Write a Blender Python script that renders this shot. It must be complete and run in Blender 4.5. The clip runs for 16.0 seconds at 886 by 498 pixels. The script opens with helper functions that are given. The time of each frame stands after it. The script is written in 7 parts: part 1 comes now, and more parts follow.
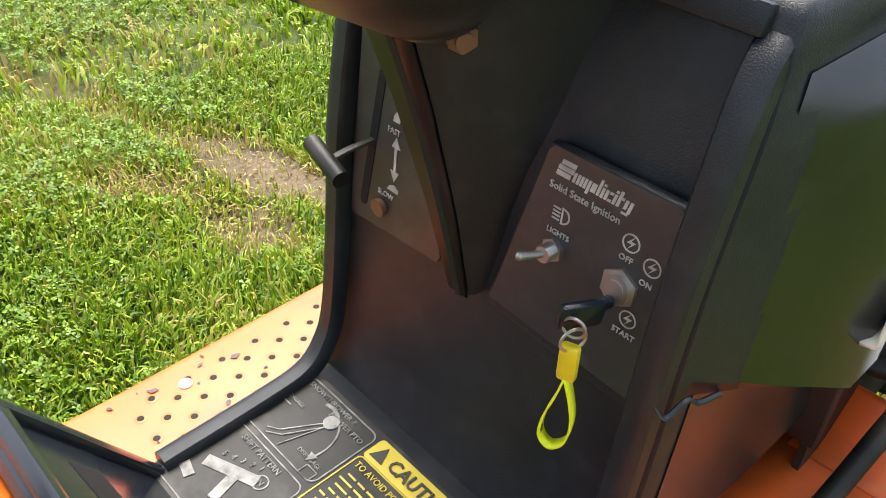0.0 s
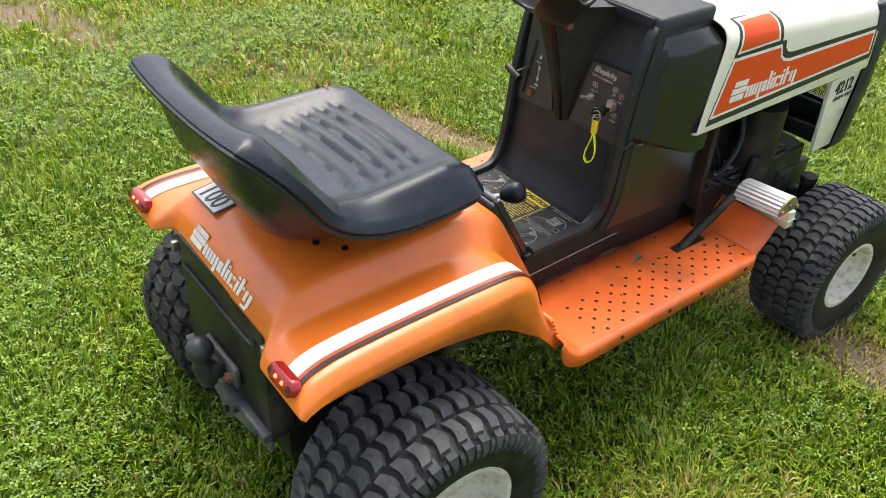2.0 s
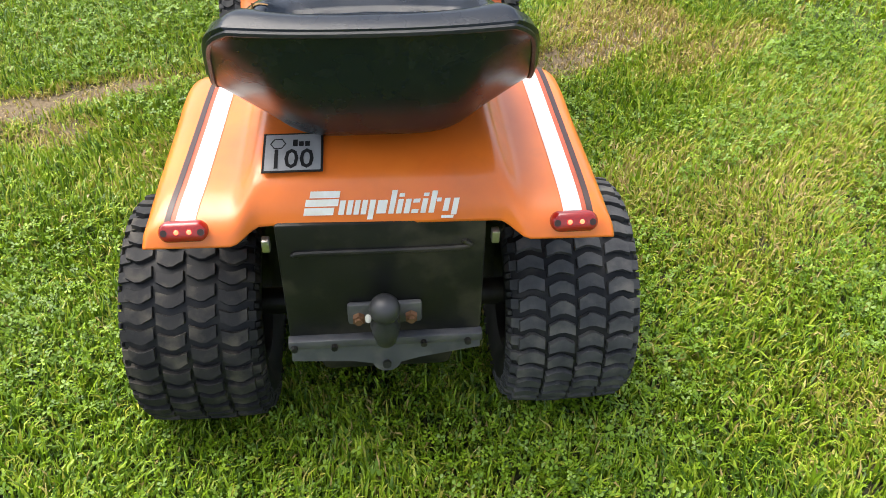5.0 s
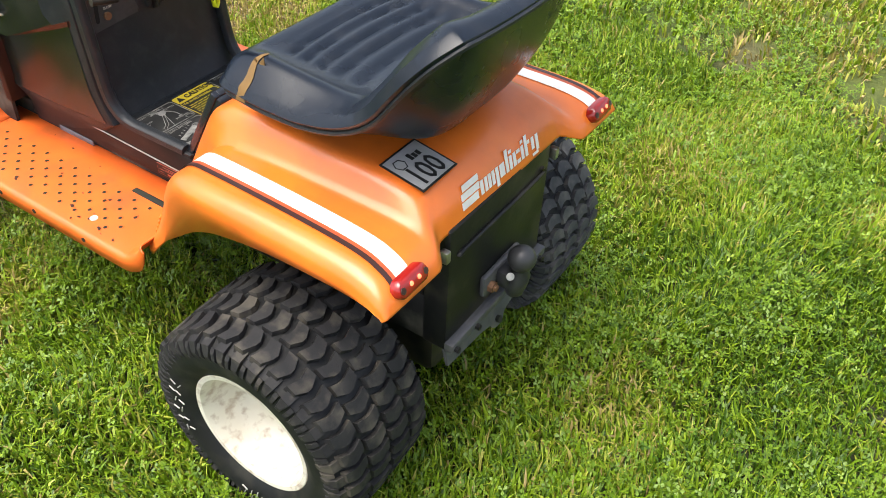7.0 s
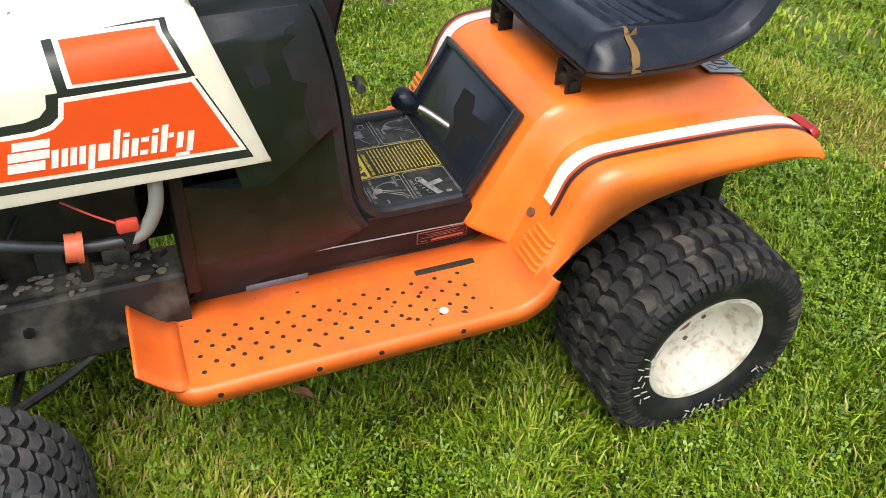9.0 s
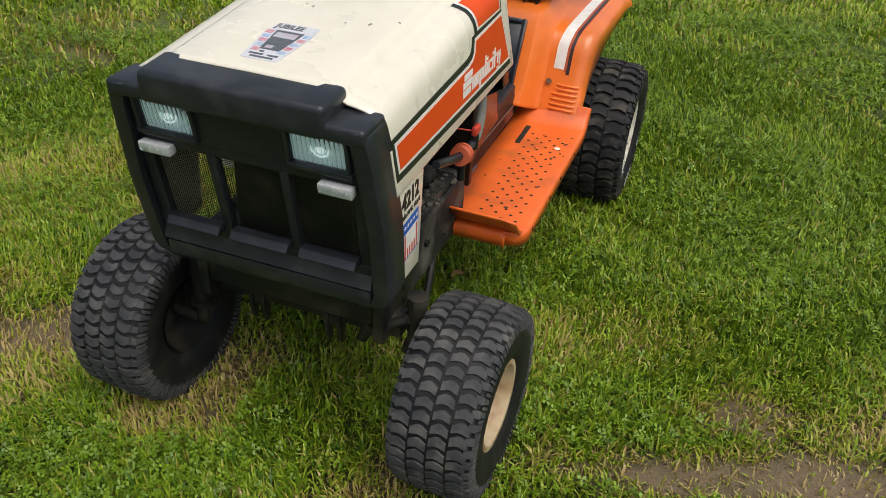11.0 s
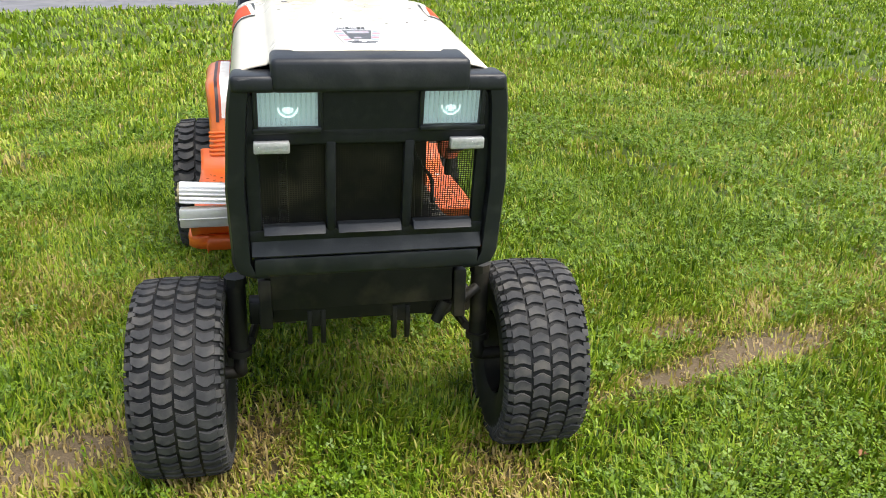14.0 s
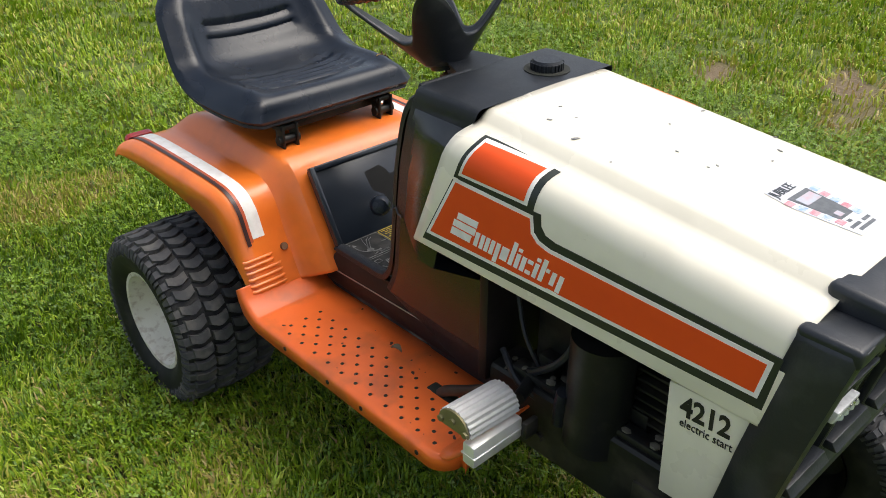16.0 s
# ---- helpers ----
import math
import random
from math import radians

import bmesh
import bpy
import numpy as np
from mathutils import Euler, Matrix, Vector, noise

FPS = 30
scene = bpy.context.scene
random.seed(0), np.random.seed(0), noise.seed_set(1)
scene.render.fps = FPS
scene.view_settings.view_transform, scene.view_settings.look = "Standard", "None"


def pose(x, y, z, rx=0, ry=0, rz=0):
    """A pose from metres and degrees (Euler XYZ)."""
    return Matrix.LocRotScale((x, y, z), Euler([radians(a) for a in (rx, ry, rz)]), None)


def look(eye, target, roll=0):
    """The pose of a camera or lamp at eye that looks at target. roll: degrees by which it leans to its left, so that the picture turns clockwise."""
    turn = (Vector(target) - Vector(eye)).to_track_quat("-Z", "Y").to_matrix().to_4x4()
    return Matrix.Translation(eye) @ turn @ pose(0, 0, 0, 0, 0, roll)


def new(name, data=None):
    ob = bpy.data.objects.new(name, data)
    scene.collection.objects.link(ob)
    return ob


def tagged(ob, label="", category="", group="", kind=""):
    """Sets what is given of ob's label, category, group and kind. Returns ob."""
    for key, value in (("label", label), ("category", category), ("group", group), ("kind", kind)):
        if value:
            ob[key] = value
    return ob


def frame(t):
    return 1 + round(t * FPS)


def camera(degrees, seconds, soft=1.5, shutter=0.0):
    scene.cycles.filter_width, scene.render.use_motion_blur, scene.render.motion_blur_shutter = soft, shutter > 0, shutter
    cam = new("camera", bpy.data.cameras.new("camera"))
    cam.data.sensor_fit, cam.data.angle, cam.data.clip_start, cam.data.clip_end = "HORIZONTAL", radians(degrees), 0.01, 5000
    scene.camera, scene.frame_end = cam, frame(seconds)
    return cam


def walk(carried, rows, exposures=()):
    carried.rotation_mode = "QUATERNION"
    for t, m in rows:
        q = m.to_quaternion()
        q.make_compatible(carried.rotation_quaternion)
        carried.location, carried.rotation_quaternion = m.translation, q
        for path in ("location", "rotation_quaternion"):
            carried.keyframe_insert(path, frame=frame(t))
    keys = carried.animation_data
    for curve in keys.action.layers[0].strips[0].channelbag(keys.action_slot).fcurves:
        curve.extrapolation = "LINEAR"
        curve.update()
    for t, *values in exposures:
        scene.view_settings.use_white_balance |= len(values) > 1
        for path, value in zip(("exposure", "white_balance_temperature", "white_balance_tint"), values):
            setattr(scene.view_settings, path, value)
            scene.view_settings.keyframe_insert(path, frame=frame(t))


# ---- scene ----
cam = camera(55.1, 16.0, soft=0.6)
PATH = [
    (0, (0.326, 0.25, 1.02), (-0.809, 1.329, -0.224), 1.3),
    (0.5, (0.578, 0.129, 1.133), (-0.641, 1.192, -0.042), 0.8),
    (1, (0.832, -0.056, 1.265), (-0.485, 0.87, 0.078), 0.3),
    (1.5, (0.961, -0.36, 1.35), (-0.32, 0.637, 0.182), 2.3),
    (2, (1.097, -0.605, 1.403), (-0.168, 0.422, 0.244), 2.8),
    (2.5, (1.058, -0.756, 1.387), (-0.07, 0.387, 0.195), 3.4),
    (3, (0.801, -0.89, 1.325), (-0.078, 0.359, 0.032), 1.4),
    (5.5, (-0.198, -1.184, 1.327), (0.213, 0.277, 0.022), 2.5),
    (6, (-0.45, -1.062, 1.304), (0.262, 0.268, -0.009), 4.3),
    (6.5, (-0.726, -0.879, 1.312), (0.328, 0.186, -0.012), 3.5),
    (7, (-0.983, -0.7, 1.333), (0.304, 0.104, 0.03), 2.8),
    (7.5, (-1.108, -0.373, 1.312), (0.361, 0.08, 0.033), 4.7),
    (8, (-1.17, 0.029, 1.298), (0.331, 0.093, -0.022), 4.3),
    (8.5, (-1.306, 0.442, 1.288), (0.212, 0.126, 0.025), 3.3),
    (9, (-1.232, 0.906, 1.288), (0.186, 0.261, 0.033), 3.1),
    (9.5, (-1.205, 1.366, 1.292), (0.029, 0.375, 0.069), 3.9),
    (10, (-1.089, 1.75, 1.308), (-0.085, 0.492, 0.12), 3.3),
    (12.5, (0.05, 2.86, 1.302), (-0.060, 1.151, 0.269), 1.3),
    (13, (0.195, 2.849, 1.296), (-0.076, 1.13, 0.311), 0.1),
    (13.5, (0.186, 2.791, 1.066), (-0.119, 0.971, 0.296), 0.7),
    (14, (0.176, 2.759, 1.004), (-0.229, 0.935, 0.289), 1.6),
    (14.5, (0.332, 2.654, 1.063), (-0.192, 0.901, 0.255), 1.3),
    (15, (0.588, 2.413, 1.138), (-0.17, 0.82, 0.194), 1.4),
    (15.5, (0.837, 2.056, 1.241), (-0.103, 0.61, 0.228), 0.9),
    (16, (1.033, 1.653, 1.325), (-0.143, 0.383, 0.323), 0.0),
]
EXPOSURE = [(0, 1.62), (1, 1.55), (2, 1.32), (3, 1.50), (5.5, 1.34), (7, 1.22), (8, 0.98), (9, 0.86), (9.5, 0.20), (10, -0.20), (12.5, 0.72), (14, 0.90), (15, 0.95), (15.5, 0.90), (16, 0.60)]
walk(cam, [(t, look(eye, target, roll)) for t, eye, target, roll in PATH], EXPOSURE)

# ---------------------------------------------------------------- sky, sun
world = bpy.data.worlds.new("sky")
scene.world = world
world.use_nodes = True
wt = world.node_tree
sky = wt.nodes.new("ShaderNodeTexSky")
sky.sky_type = "NISHITA"
sky.sun_disc = False
sky.sun_elevation, sky.sun_rotation = radians(66), radians(305)
sky.dust_density, sky.air_density, sky.ozone_density = 4.0, 1.0, 1.0
grey = wt.nodes.new("ShaderNodeHueSaturation")
grey.inputs["Saturation"].default_value = 0.6
wt.links.new(sky.outputs[0], grey.inputs["Color"])
wt.links.new(grey.outputs[0], wt.nodes["Background"].inputs["Color"])
wt.nodes["Background"].inputs["Strength"].default_value = 0.14

sun = new("sun", bpy.data.lights.new("sun", "SUN"))
sun.data.energy, sun.data.angle = 1.6, radians(52)
sun.data.color = (1.0, 0.94, 0.84)
sun.matrix_world = look((-2.2, 1.55, 6.0), (0, 0, 0))


# ---------------------------------------------------------------- materials
def mat(name, base, rough=0.5, metal=0.0, second=None, scale=30.0, amount=0.5, bump=0.0, bscale=200.0, dirt=None, dirt_amount=0.0, dirt_scale=6.0, coat=0.0, rough_var=0.1, coat_rough=0.15, spec=0.5):
    """A surface with colour varied at two scales, gloss variation, fine relief and optional worn or dirty patches."""
    m = bpy.data.materials.new(name)
    m.use_nodes = True
    t = m.node_tree
    b = t.nodes["Principled BSDF"]
    b.inputs["Metallic"].default_value = metal
    b.inputs["Coat Weight"].default_value = coat
    b.inputs["Specular IOR Level"].default_value = spec
    b.inputs["Coat Roughness"].default_value = coat_rough
    co = t.nodes.new("ShaderNodeTexCoord")

    def tex(sc, detail=5):
        n = t.nodes.new("ShaderNodeTexNoise")
        n.inputs["Scale"].default_value, n.inputs["Detail"].default_value = sc, detail
        t.links.new(co.outputs["Object"], n.inputs["Vector"])
        return n

    def ramp(src, lo, hi):
        r = t.nodes.new("ShaderNodeMapRange")
        r.inputs["From Min"].default_value, r.inputs["From Max"].default_value = lo, hi
        t.links.new(src, r.inputs["Value"])
        return r.outputs["Result"]

    second = second or tuple(c * 0.7 for c in base)
    mix = t.nodes.new("ShaderNodeMix")
    mix.data_type = "RGBA"
    mix.inputs["A"].default_value, mix.inputs["B"].default_value = (*base, 1), (*second, 1)
    n1 = tex(scale)
    scaled = t.nodes.new("ShaderNodeMath")
    scaled.operation = "MULTIPLY"
    scaled.inputs[1].default_value = amount
    t.links.new(ramp(n1.outputs["Fac"], 0.35, 0.7), scaled.inputs[0])
    t.links.new(scaled.outputs[0], mix.inputs["Factor"])
    colour = mix.outputs["Result"]
    if dirt:
        m2 = t.nodes.new("ShaderNodeMix")
        m2.data_type = "RGBA"
        m2.inputs["B"].default_value = (*dirt, 1)
        n2 = tex(dirt_scale, 9)
        s2 = t.nodes.new("ShaderNodeMath")
        s2.operation = "MULTIPLY"
        s2.inputs[1].default_value = dirt_amount
        t.links.new(ramp(n2.outputs["Fac"], 0.5, 0.68), s2.inputs[0])
        t.links.new(s2.outputs[0], m2.inputs["Factor"])
        t.links.new(colour, m2.inputs["A"])
        colour = m2.outputs["Result"]
    t.links.new(colour, b.inputs["Base Color"])
    n3 = tex(scale * 0.4 + 3)
    rr = t.nodes.new("ShaderNodeMapRange")
    rr.inputs["To Min"].default_value, rr.inputs["To Max"].default_value = max(0.02, rough - rough_var), min(1, rough + rough_var)
    t.links.new(n3.outputs["Fac"], rr.inputs["Value"])
    t.links.new(rr.outputs["Result"], b.inputs["Roughness"])
    if bump:
        bn = t.nodes.new("ShaderNodeBump")
        bn.inputs["Strength"].default_value, bn.inputs["Distance"].default_value = bump, 0.001
        nb = tex(bscale, 3)
        t.links.new(nb.outputs["Fac"], bn.inputs["Height"])
        t.links.new(bn.outputs["Normal"], b.inputs["Normal"])
    return m


def glow(name, colour, strength):
    m = bpy.data.materials.new(name)
    m.use_nodes = True
    b = m.node_tree.nodes["Principled BSDF"]
    b.inputs["Base Color"].default_value = (*colour, 1)
    b.inputs["Emission Color"].default_value = (*colour, 1)
    b.inputs["Emission Strength"].default_value = strength
    return m


def clear(name, colour, rough=0.03):
    m = bpy.data.materials.new(name)
    m.use_nodes = True
    b = m.node_tree.nodes["Principled BSDF"]
    b.inputs["Base Color"].default_value = (*colour, 1)
    b.inputs["Roughness"].default_value = rough
    b.inputs["Transmission Weight"].default_value = 1.0
    b.inputs["IOR"].default_value = 1.45
    return m


ORANGE = mat("orange_paint", (0.86, 0.198, 0.022), 0.34, second=(0.74, 0.145, 0.016), scale=9, amount=0.7, dirt=(0.30, 0.09, 0.03), dirt_amount=0.35, dirt_scale=7, bump=0.08, bscale=90, coat=0.4, coat_rough=0.12)
ORANGE_DIRTY = mat("orange_footplate_paint", (0.86, 0.158, 0.022), 0.42, second=(0.73, 0.120, 0.018), scale=14, amount=0.7, dirt=(0.26, 0.08, 0.03), dirt_amount=0.45, dirt_scale=11, bump=0.15, bscale=120, coat=0.2, coat_rough=0.3)
CREAM = mat("cream_hood_paint", (0.79, 0.745, 0.615), 0.28, second=(0.73, 0.685, 0.56), scale=8, amount=0.5, dirt=(0.50, 0.46, 0.36), dirt_amount=0.12, dirt_scale=16, coat=0.3)
RED_DECAL = mat("red_orange_decal", (0.74, 0.078, 0.008), 0.5, second=(0.68, 0.068, 0.008), scale=25, amount=0.5, spec=0.3)
DARK_DECAL = mat("dark_green_black_decal", (0.018, 0.024, 0.018), 0.4, scale=30)
WHITE_DECAL = mat("white_decal", (0.82, 0.80, 0.76), 0.42, second=(0.7, 0.66, 0.6), scale=60, amount=0.5, dirt=(0.5, 0.4, 0.3), dirt_amount=0.25, dirt_scale=40)
BROWN_LINE = mat("dark_brown_stripe", (0.045, 0.02, 0.018), 0.4, scale=40)
RUST_LINE = mat("thin_rust_stripe", (0.50, 0.09, 0.03), 0.4, scale=40)
BLACK_GRAIN = mat("grained_black_plastic", (0.0105, 0.0128, 0.0165), 0.42, second=(0.018, 0.0205, 0.0245), scale=16, amount=0.8, bump=0.45, bscale=900, rough_var=0.14, dirt=(0.04, 0.041, 0.043), dirt_amount=0.3, dirt_scale=45, spec=0.38)
BLACK_FADED = mat("faded_grey_black_plastic", (0.0115, 0.0142, 0.0185), 0.40, second=(0.020, 0.0235, 0.029), scale=7, amount=0.8, bump=0.25, bscale=260, dirt=(0.10, 0.10, 0.10), dirt_amount=0.25, dirt_scale=18, rough_var=0.15)
BROWN_BLACK = mat("brown_black_steel", (0.0085, 0.0072, 0.0080), 0.45, second=(0.014, 0.0100, 0.0102), scale=6, amount=0.9, bump=0.2, bscale=150, dirt=(0.05, 0.038, 0.034), dirt_amount=0.35, dirt_scale=9, spec=0.28)
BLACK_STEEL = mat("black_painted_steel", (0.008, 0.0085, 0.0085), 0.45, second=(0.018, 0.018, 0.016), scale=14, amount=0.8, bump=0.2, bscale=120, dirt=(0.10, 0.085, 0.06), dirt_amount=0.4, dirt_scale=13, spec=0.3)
DUSTY_STEEL = mat("dusty_frame_steel", (0.009, 0.0088, 0.0092), 0.65, second=(0.027, 0.026, 0.024), scale=9, amount=0.9, bump=0.4, bscale=90, dirt=(0.16, 0.15, 0.12), dirt_amount=0.6, dirt_scale=12, spec=0.3)
VINYL = mat("black_vinyl", (0.0045, 0.0080, 0.0150), 0.27, second=(0.0075, 0.0122, 0.0210), scale=5, amount=0.7, bump=0.15, bscale=500, coat=0.0, spec=0.36, rough_var=0.10, dirt=(0.05, 0.05, 0.05), dirt_amount=0.15, dirt_scale=25)
RUBBER = mat("tyre_rubber", (0.014, 0.014, 0.0155), 0.72, second=(0.030, 0.029, 0.028), scale=22, amount=0.9, bump=0.5, bscale=160, dirt=(0.12, 0.105, 0.08), dirt_amount=0.5, dirt_scale=24, spec=0.3)
RUBBER_DUSTY = mat("dusty_worn_rubber", (0.040, 0.0415, 0.045), 0.75, second=(0.078, 0.078, 0.079), scale=26, amount=0.9, bump=0.6, bscale=150, dirt=(0.15, 0.14, 0.12), dirt_amount=0.5, dirt_scale=24, spec=0.3)
SIDEWALL = mat("tyre_sidewall", (0.007, 0.008, 0.0095), 0.6, second=(0.013, 0.013, 0.013), scale=15, amount=0.8, bump=0.2, bscale=120, dirt=(0.07, 0.065, 0.05), dirt_amount=0.3, dirt_scale=20, spec=0.3)
RIM_WHITE = mat("dirty_white_rim", (0.70, 0.67, 0.58), 0.45, second=(0.58, 0.53, 0.42), scale=12, amount=0.7, dirt=(0.26, 0.16, 0.09), dirt_amount=0.55, dirt_scale=55)
RIM_RUST = mat("rusty_cream_rim", (0.52, 0.42, 0.26), 0.55, second=(0.35, 0.20, 0.09), scale=14, amount=0.9, dirt=(0.20, 0.08, 0.03), dirt_amount=0.8, dirt_scale=14)
CHROME = mat("ribbed_aluminium", (0.86, 0.86, 0.85), 0.38, metal=0.55, second=(0.7, 0.7, 0.68), scale=60, amount=0.5)
STEEL = mat("bare_steel", (0.45, 0.44, 0.42), 0.38, metal=0.9, second=(0.3, 0.24, 0.18), scale=80, amount=0.6)
BRASS = mat("greenish_brass", (0.30, 0.27, 0.15), 0.45, metal=0.7, scale=60)
RUST = mat("rusty_bolt", (0.20, 0.10, 0.05), 0.7, metal=0.3, second=(0.12, 0.07, 0.04), scale=90)
HOSE_GREY = mat("grey_rubber_hose", (0.22, 0.22, 0.20), 0.6, second=(0.14, 0.14, 0.13), scale=20)
RED_PLASTIC = mat("red_plastic", (0.60, 0.06, 0.04), 0.4, scale=50)
ORANGE_PLASTIC = mat("faded_orange_filter", (0.62, 0.13, 0.06), 0.4, scale=50)
LABEL_RED = mat("faded_red_label_print", (0.36, 0.085, 0.05), 0.5, second=(0.22, 0.05, 0.03), scale=90)
# pale colour painting the brightness of lit metal in a frame slot
SLOT_PALE = mat("pale_blue_grey_slot", (0.20, 0.23, 0.29), 0.42, metal=0.5, second=(0.12, 0.13, 0.16), scale=40, amount=0.8)
FLANK_BLACK = mat("smooth_black_plastic", (0.0060, 0.0078, 0.0076), 0.25, spec=0.65, second=(0.010, 0.0118, 0.012), scale=9, amount=0.7, bump=0.05, bscale=120, rough_var=0.07, dirt=(0.035, 0.036, 0.034), dirt_amount=0.25, dirt_scale=26)
CHIP_GREY = mat("worn_grey_primer", (0.13, 0.135, 0.14), 0.6, second=(0.28, 0.27, 0.24), scale=220, amount=0.9)
FLOOR_PRINT = mat("worn_floor_print", (0.30, 0.295, 0.27), 0.55, second=(0.09, 0.09, 0.085), scale=90, amount=1.0)
TOW_BLACK = mat("worn_black_tow_steel", (0.020, 0.021, 0.024), 0.42, second=(0.045, 0.045, 0.047), scale=20, amount=0.8, bump=0.15, bscale=160)
YELLOW_STRAP = mat("fluorescent_yellow_strap", (0.86, 0.95, 0.02), 0.5, second=(0.80, 0.85, 0.02), scale=60)
YELLOW_CLIP = mat("yellow_plastic_clip", (0.80, 0.62, 0.02), 0.4, scale=60)
YELLOW_PRINT = mat("yellow_print", (0.62, 0.48, 0.03), 0.5, second=(0.5, 0.38, 0.03), scale=80)
PRINT_WHITE = mat("worn_white_print", (0.50, 0.49, 0.45), 0.5, second=(0.26, 0.26, 0.24), scale=70, amount=0.9)
PRINT_BLACK = mat("black_print", (0.015, 0.015, 0.015), 0.45, scale=50)
GEAR_BLACK = mat("satin_black_panel", (0.013, 0.017, 0.024), 0.22, second=(0.018, 0.023, 0.031), scale=9, amount=0.7, bump=0.1, bscale=300, rough_var=0.08)
PANEL_GREY = mat("dark_grey_control_panel", (0.026, 0.027, 0.0285), 0.42, second=(0.034, 0.035, 0.036), scale=30, bump=0.08, bscale=600, dirt=(0.07, 0.07, 0.07), dirt_amount=0.25, dirt_scale=60)
DECAL_FLOOR = mat("worn_black_floor_decal", (0.012, 0.012, 0.012), 0.5, second=(0.03, 0.03, 0.028), scale=26, amount=0.8, dirt=(0.14, 0.13, 0.11), dirt_amount=0.3, dirt_scale=30, spec=0.3)
SILVER_PLATE = mat("silver_sticker", (0.46, 0.46, 0.45), 0.35, metal=0.3, second=(0.36, 0.36, 0.36), scale=60)
BLUE = mat("blue_print", (0.03, 0.12, 0.50), 0.45, scale=60)
PALE_BLUE = mat("pale_print", (0.42, 0.48, 0.54), 0.5, second=(0.50, 0.36, 0.40), scale=90, amount=1.0)
STICKER_WHITE = mat("pale_sticker", (0.62, 0.64, 0.66), 0.45, second=(0.55, 0.55, 0.60), scale=70, amount=0.8)
PRINT_RED = mat("faded_red_print", (0.50, 0.16, 0.20), 0.5, second=(0.62, 0.42, 0.45), scale=160, amount=1.0)
PRINT_SKY = mat("faded_blue_print", (0.22, 0.36, 0.55), 0.5, second=(0.58, 0.60, 0.64), scale=160, amount=1.0)
RED_BODY = mat("red_light_housing", (0.33, 0.015, 0.012), 0.2, coat=0.5, scale=40)
LED_RED = glow("lit_red_diode", (1.0, 0.09, 0.04), 2.6)
LED_WHITE = mat("clear_led_strip", (0.62, 0.63, 0.63), 0.15, second=(0.40, 0.40, 0.40), scale=160, coat=0.6)
WORN_GREY = mat("worn_grey_steel", (0.055, 0.057, 0.062), 0.5, second=(0.10, 0.10, 0.105), scale=18, amount=0.8, bump=0.2, bscale=160, dirt=(0.16, 0.15, 0.13), dirt_amount=0.4, dirt_scale=30)
DEBRIS = mat("dry_grass_dust", (0.17, 0.155, 0.115), 0.95, second=(0.07, 0.065, 0.05), scale=60, amount=0.9, bump=0.8, bscale=90)
LAMP_ON = glow("lit_reflector", (0.60, 0.74, 0.74), 0.22)
# glow for the bulb spot and for highlights painted round it
LAMP_CORE = glow("bulb_and_highlight_glow", (0.90, 1.0, 1.0), 0.55)
GLASS = clear("clear_glass", (0.9, 0.97, 0.97), 0.05)
TEAR = mat("torn_foam_edge", (0.19, 0.105, 0.028), 0.8, second=(0.12, 0.065, 0.02), scale=60)
LEAF_BROWN = mat("dry_leaf", (0.30, 0.13, 0.06), 0.7, second=(0.20, 0.09, 0.04), scale=60)
# black that paints the darkness inside openings that aren't cut
GATE_DARK = mat("painted_opening_black", (0.002, 0.002, 0.002), 0.9, scale=60)
BADGE = mat("grey_badge_print", (0.075, 0.085, 0.095), 0.5, second=(0.14, 0.15, 0.16), scale=120, amount=0.8)
# dark colour painting the shade inside holes and recesses that aren't cut
HOLE = mat("painted_hole_dark", (0.012, 0.014, 0.008), 0.8, scale=60)


# ---------------------------------------------------------------- mesh tools
def part(name, bm, material, parent=None, label="", smooth=True):
    """Links a bmesh as one mesh object under a thing or a part."""
    bmesh.ops.recalc_face_normals(bm, faces=bm.faces)
    me = bpy.data.meshes.new(name)
    bm.to_mesh(me)
    bm.free()
    me.materials.append(material)
    if smooth:
        me.polygons.foreach_set("use_smooth", [True] * len(me.polygons))
        me.set_sharp_from_angle(angle=radians(38))
    ob = new(name, me)
    if parent:
        ob.parent = parent
    return tagged(ob, label=label) if label else ob


def parts(name, bm, material, parent, label="", smooth=True):
    """Links each loose piece of a bmesh as a part of its own."""
    left = set(bm.verts)
    made = []
    while left:
        stack = [left.pop()]
        island = set(stack)
        while stack:
            v = stack.pop()
            for e in v.link_edges:
                o = e.other_vert(v)
                if o not in island:
                    island.add(o)
                    stack.append(o)
        left -= island
        b = bmesh.new()
        new_v = {v: b.verts.new(v.co) for v in island}
        for f in {f for v in island for f in v.link_faces}:
            b.faces.new([new_v[v] for v in f.verts])
        made.append(part(name, b, material, parent, label, smooth))
    bm.free()
    return made


def rbox(bm, lo, hi, r=0.004, m=None, seg=2):
    """A box with rounded edges, from corner to corner, then moved by m."""
    mid = [(a + b) / 2 for a, b in zip(lo, hi)]
    size = [abs(b - a) for a, b in zip(lo, hi)]
    made = bmesh.ops.create_cube(bm, size=1.0, matrix=Matrix.Translation(mid) @ Matrix.Diagonal((*size, 1)))
    verts = made["verts"]
    if r > 0:
        edges = list({e for v in verts for e in v.link_edges})
        out = bmesh.ops.bevel(bm, geom=edges, offset=min(r, min(size) * 0.45), segments=seg, affect="EDGES", profile=0.5)
        verts = list({v for f in out["faces"] for v in f.verts} | {v for v in verts if v.is_valid})
    if m is not None:
        bmesh.ops.transform(bm, matrix=m, verts=verts)
    return verts


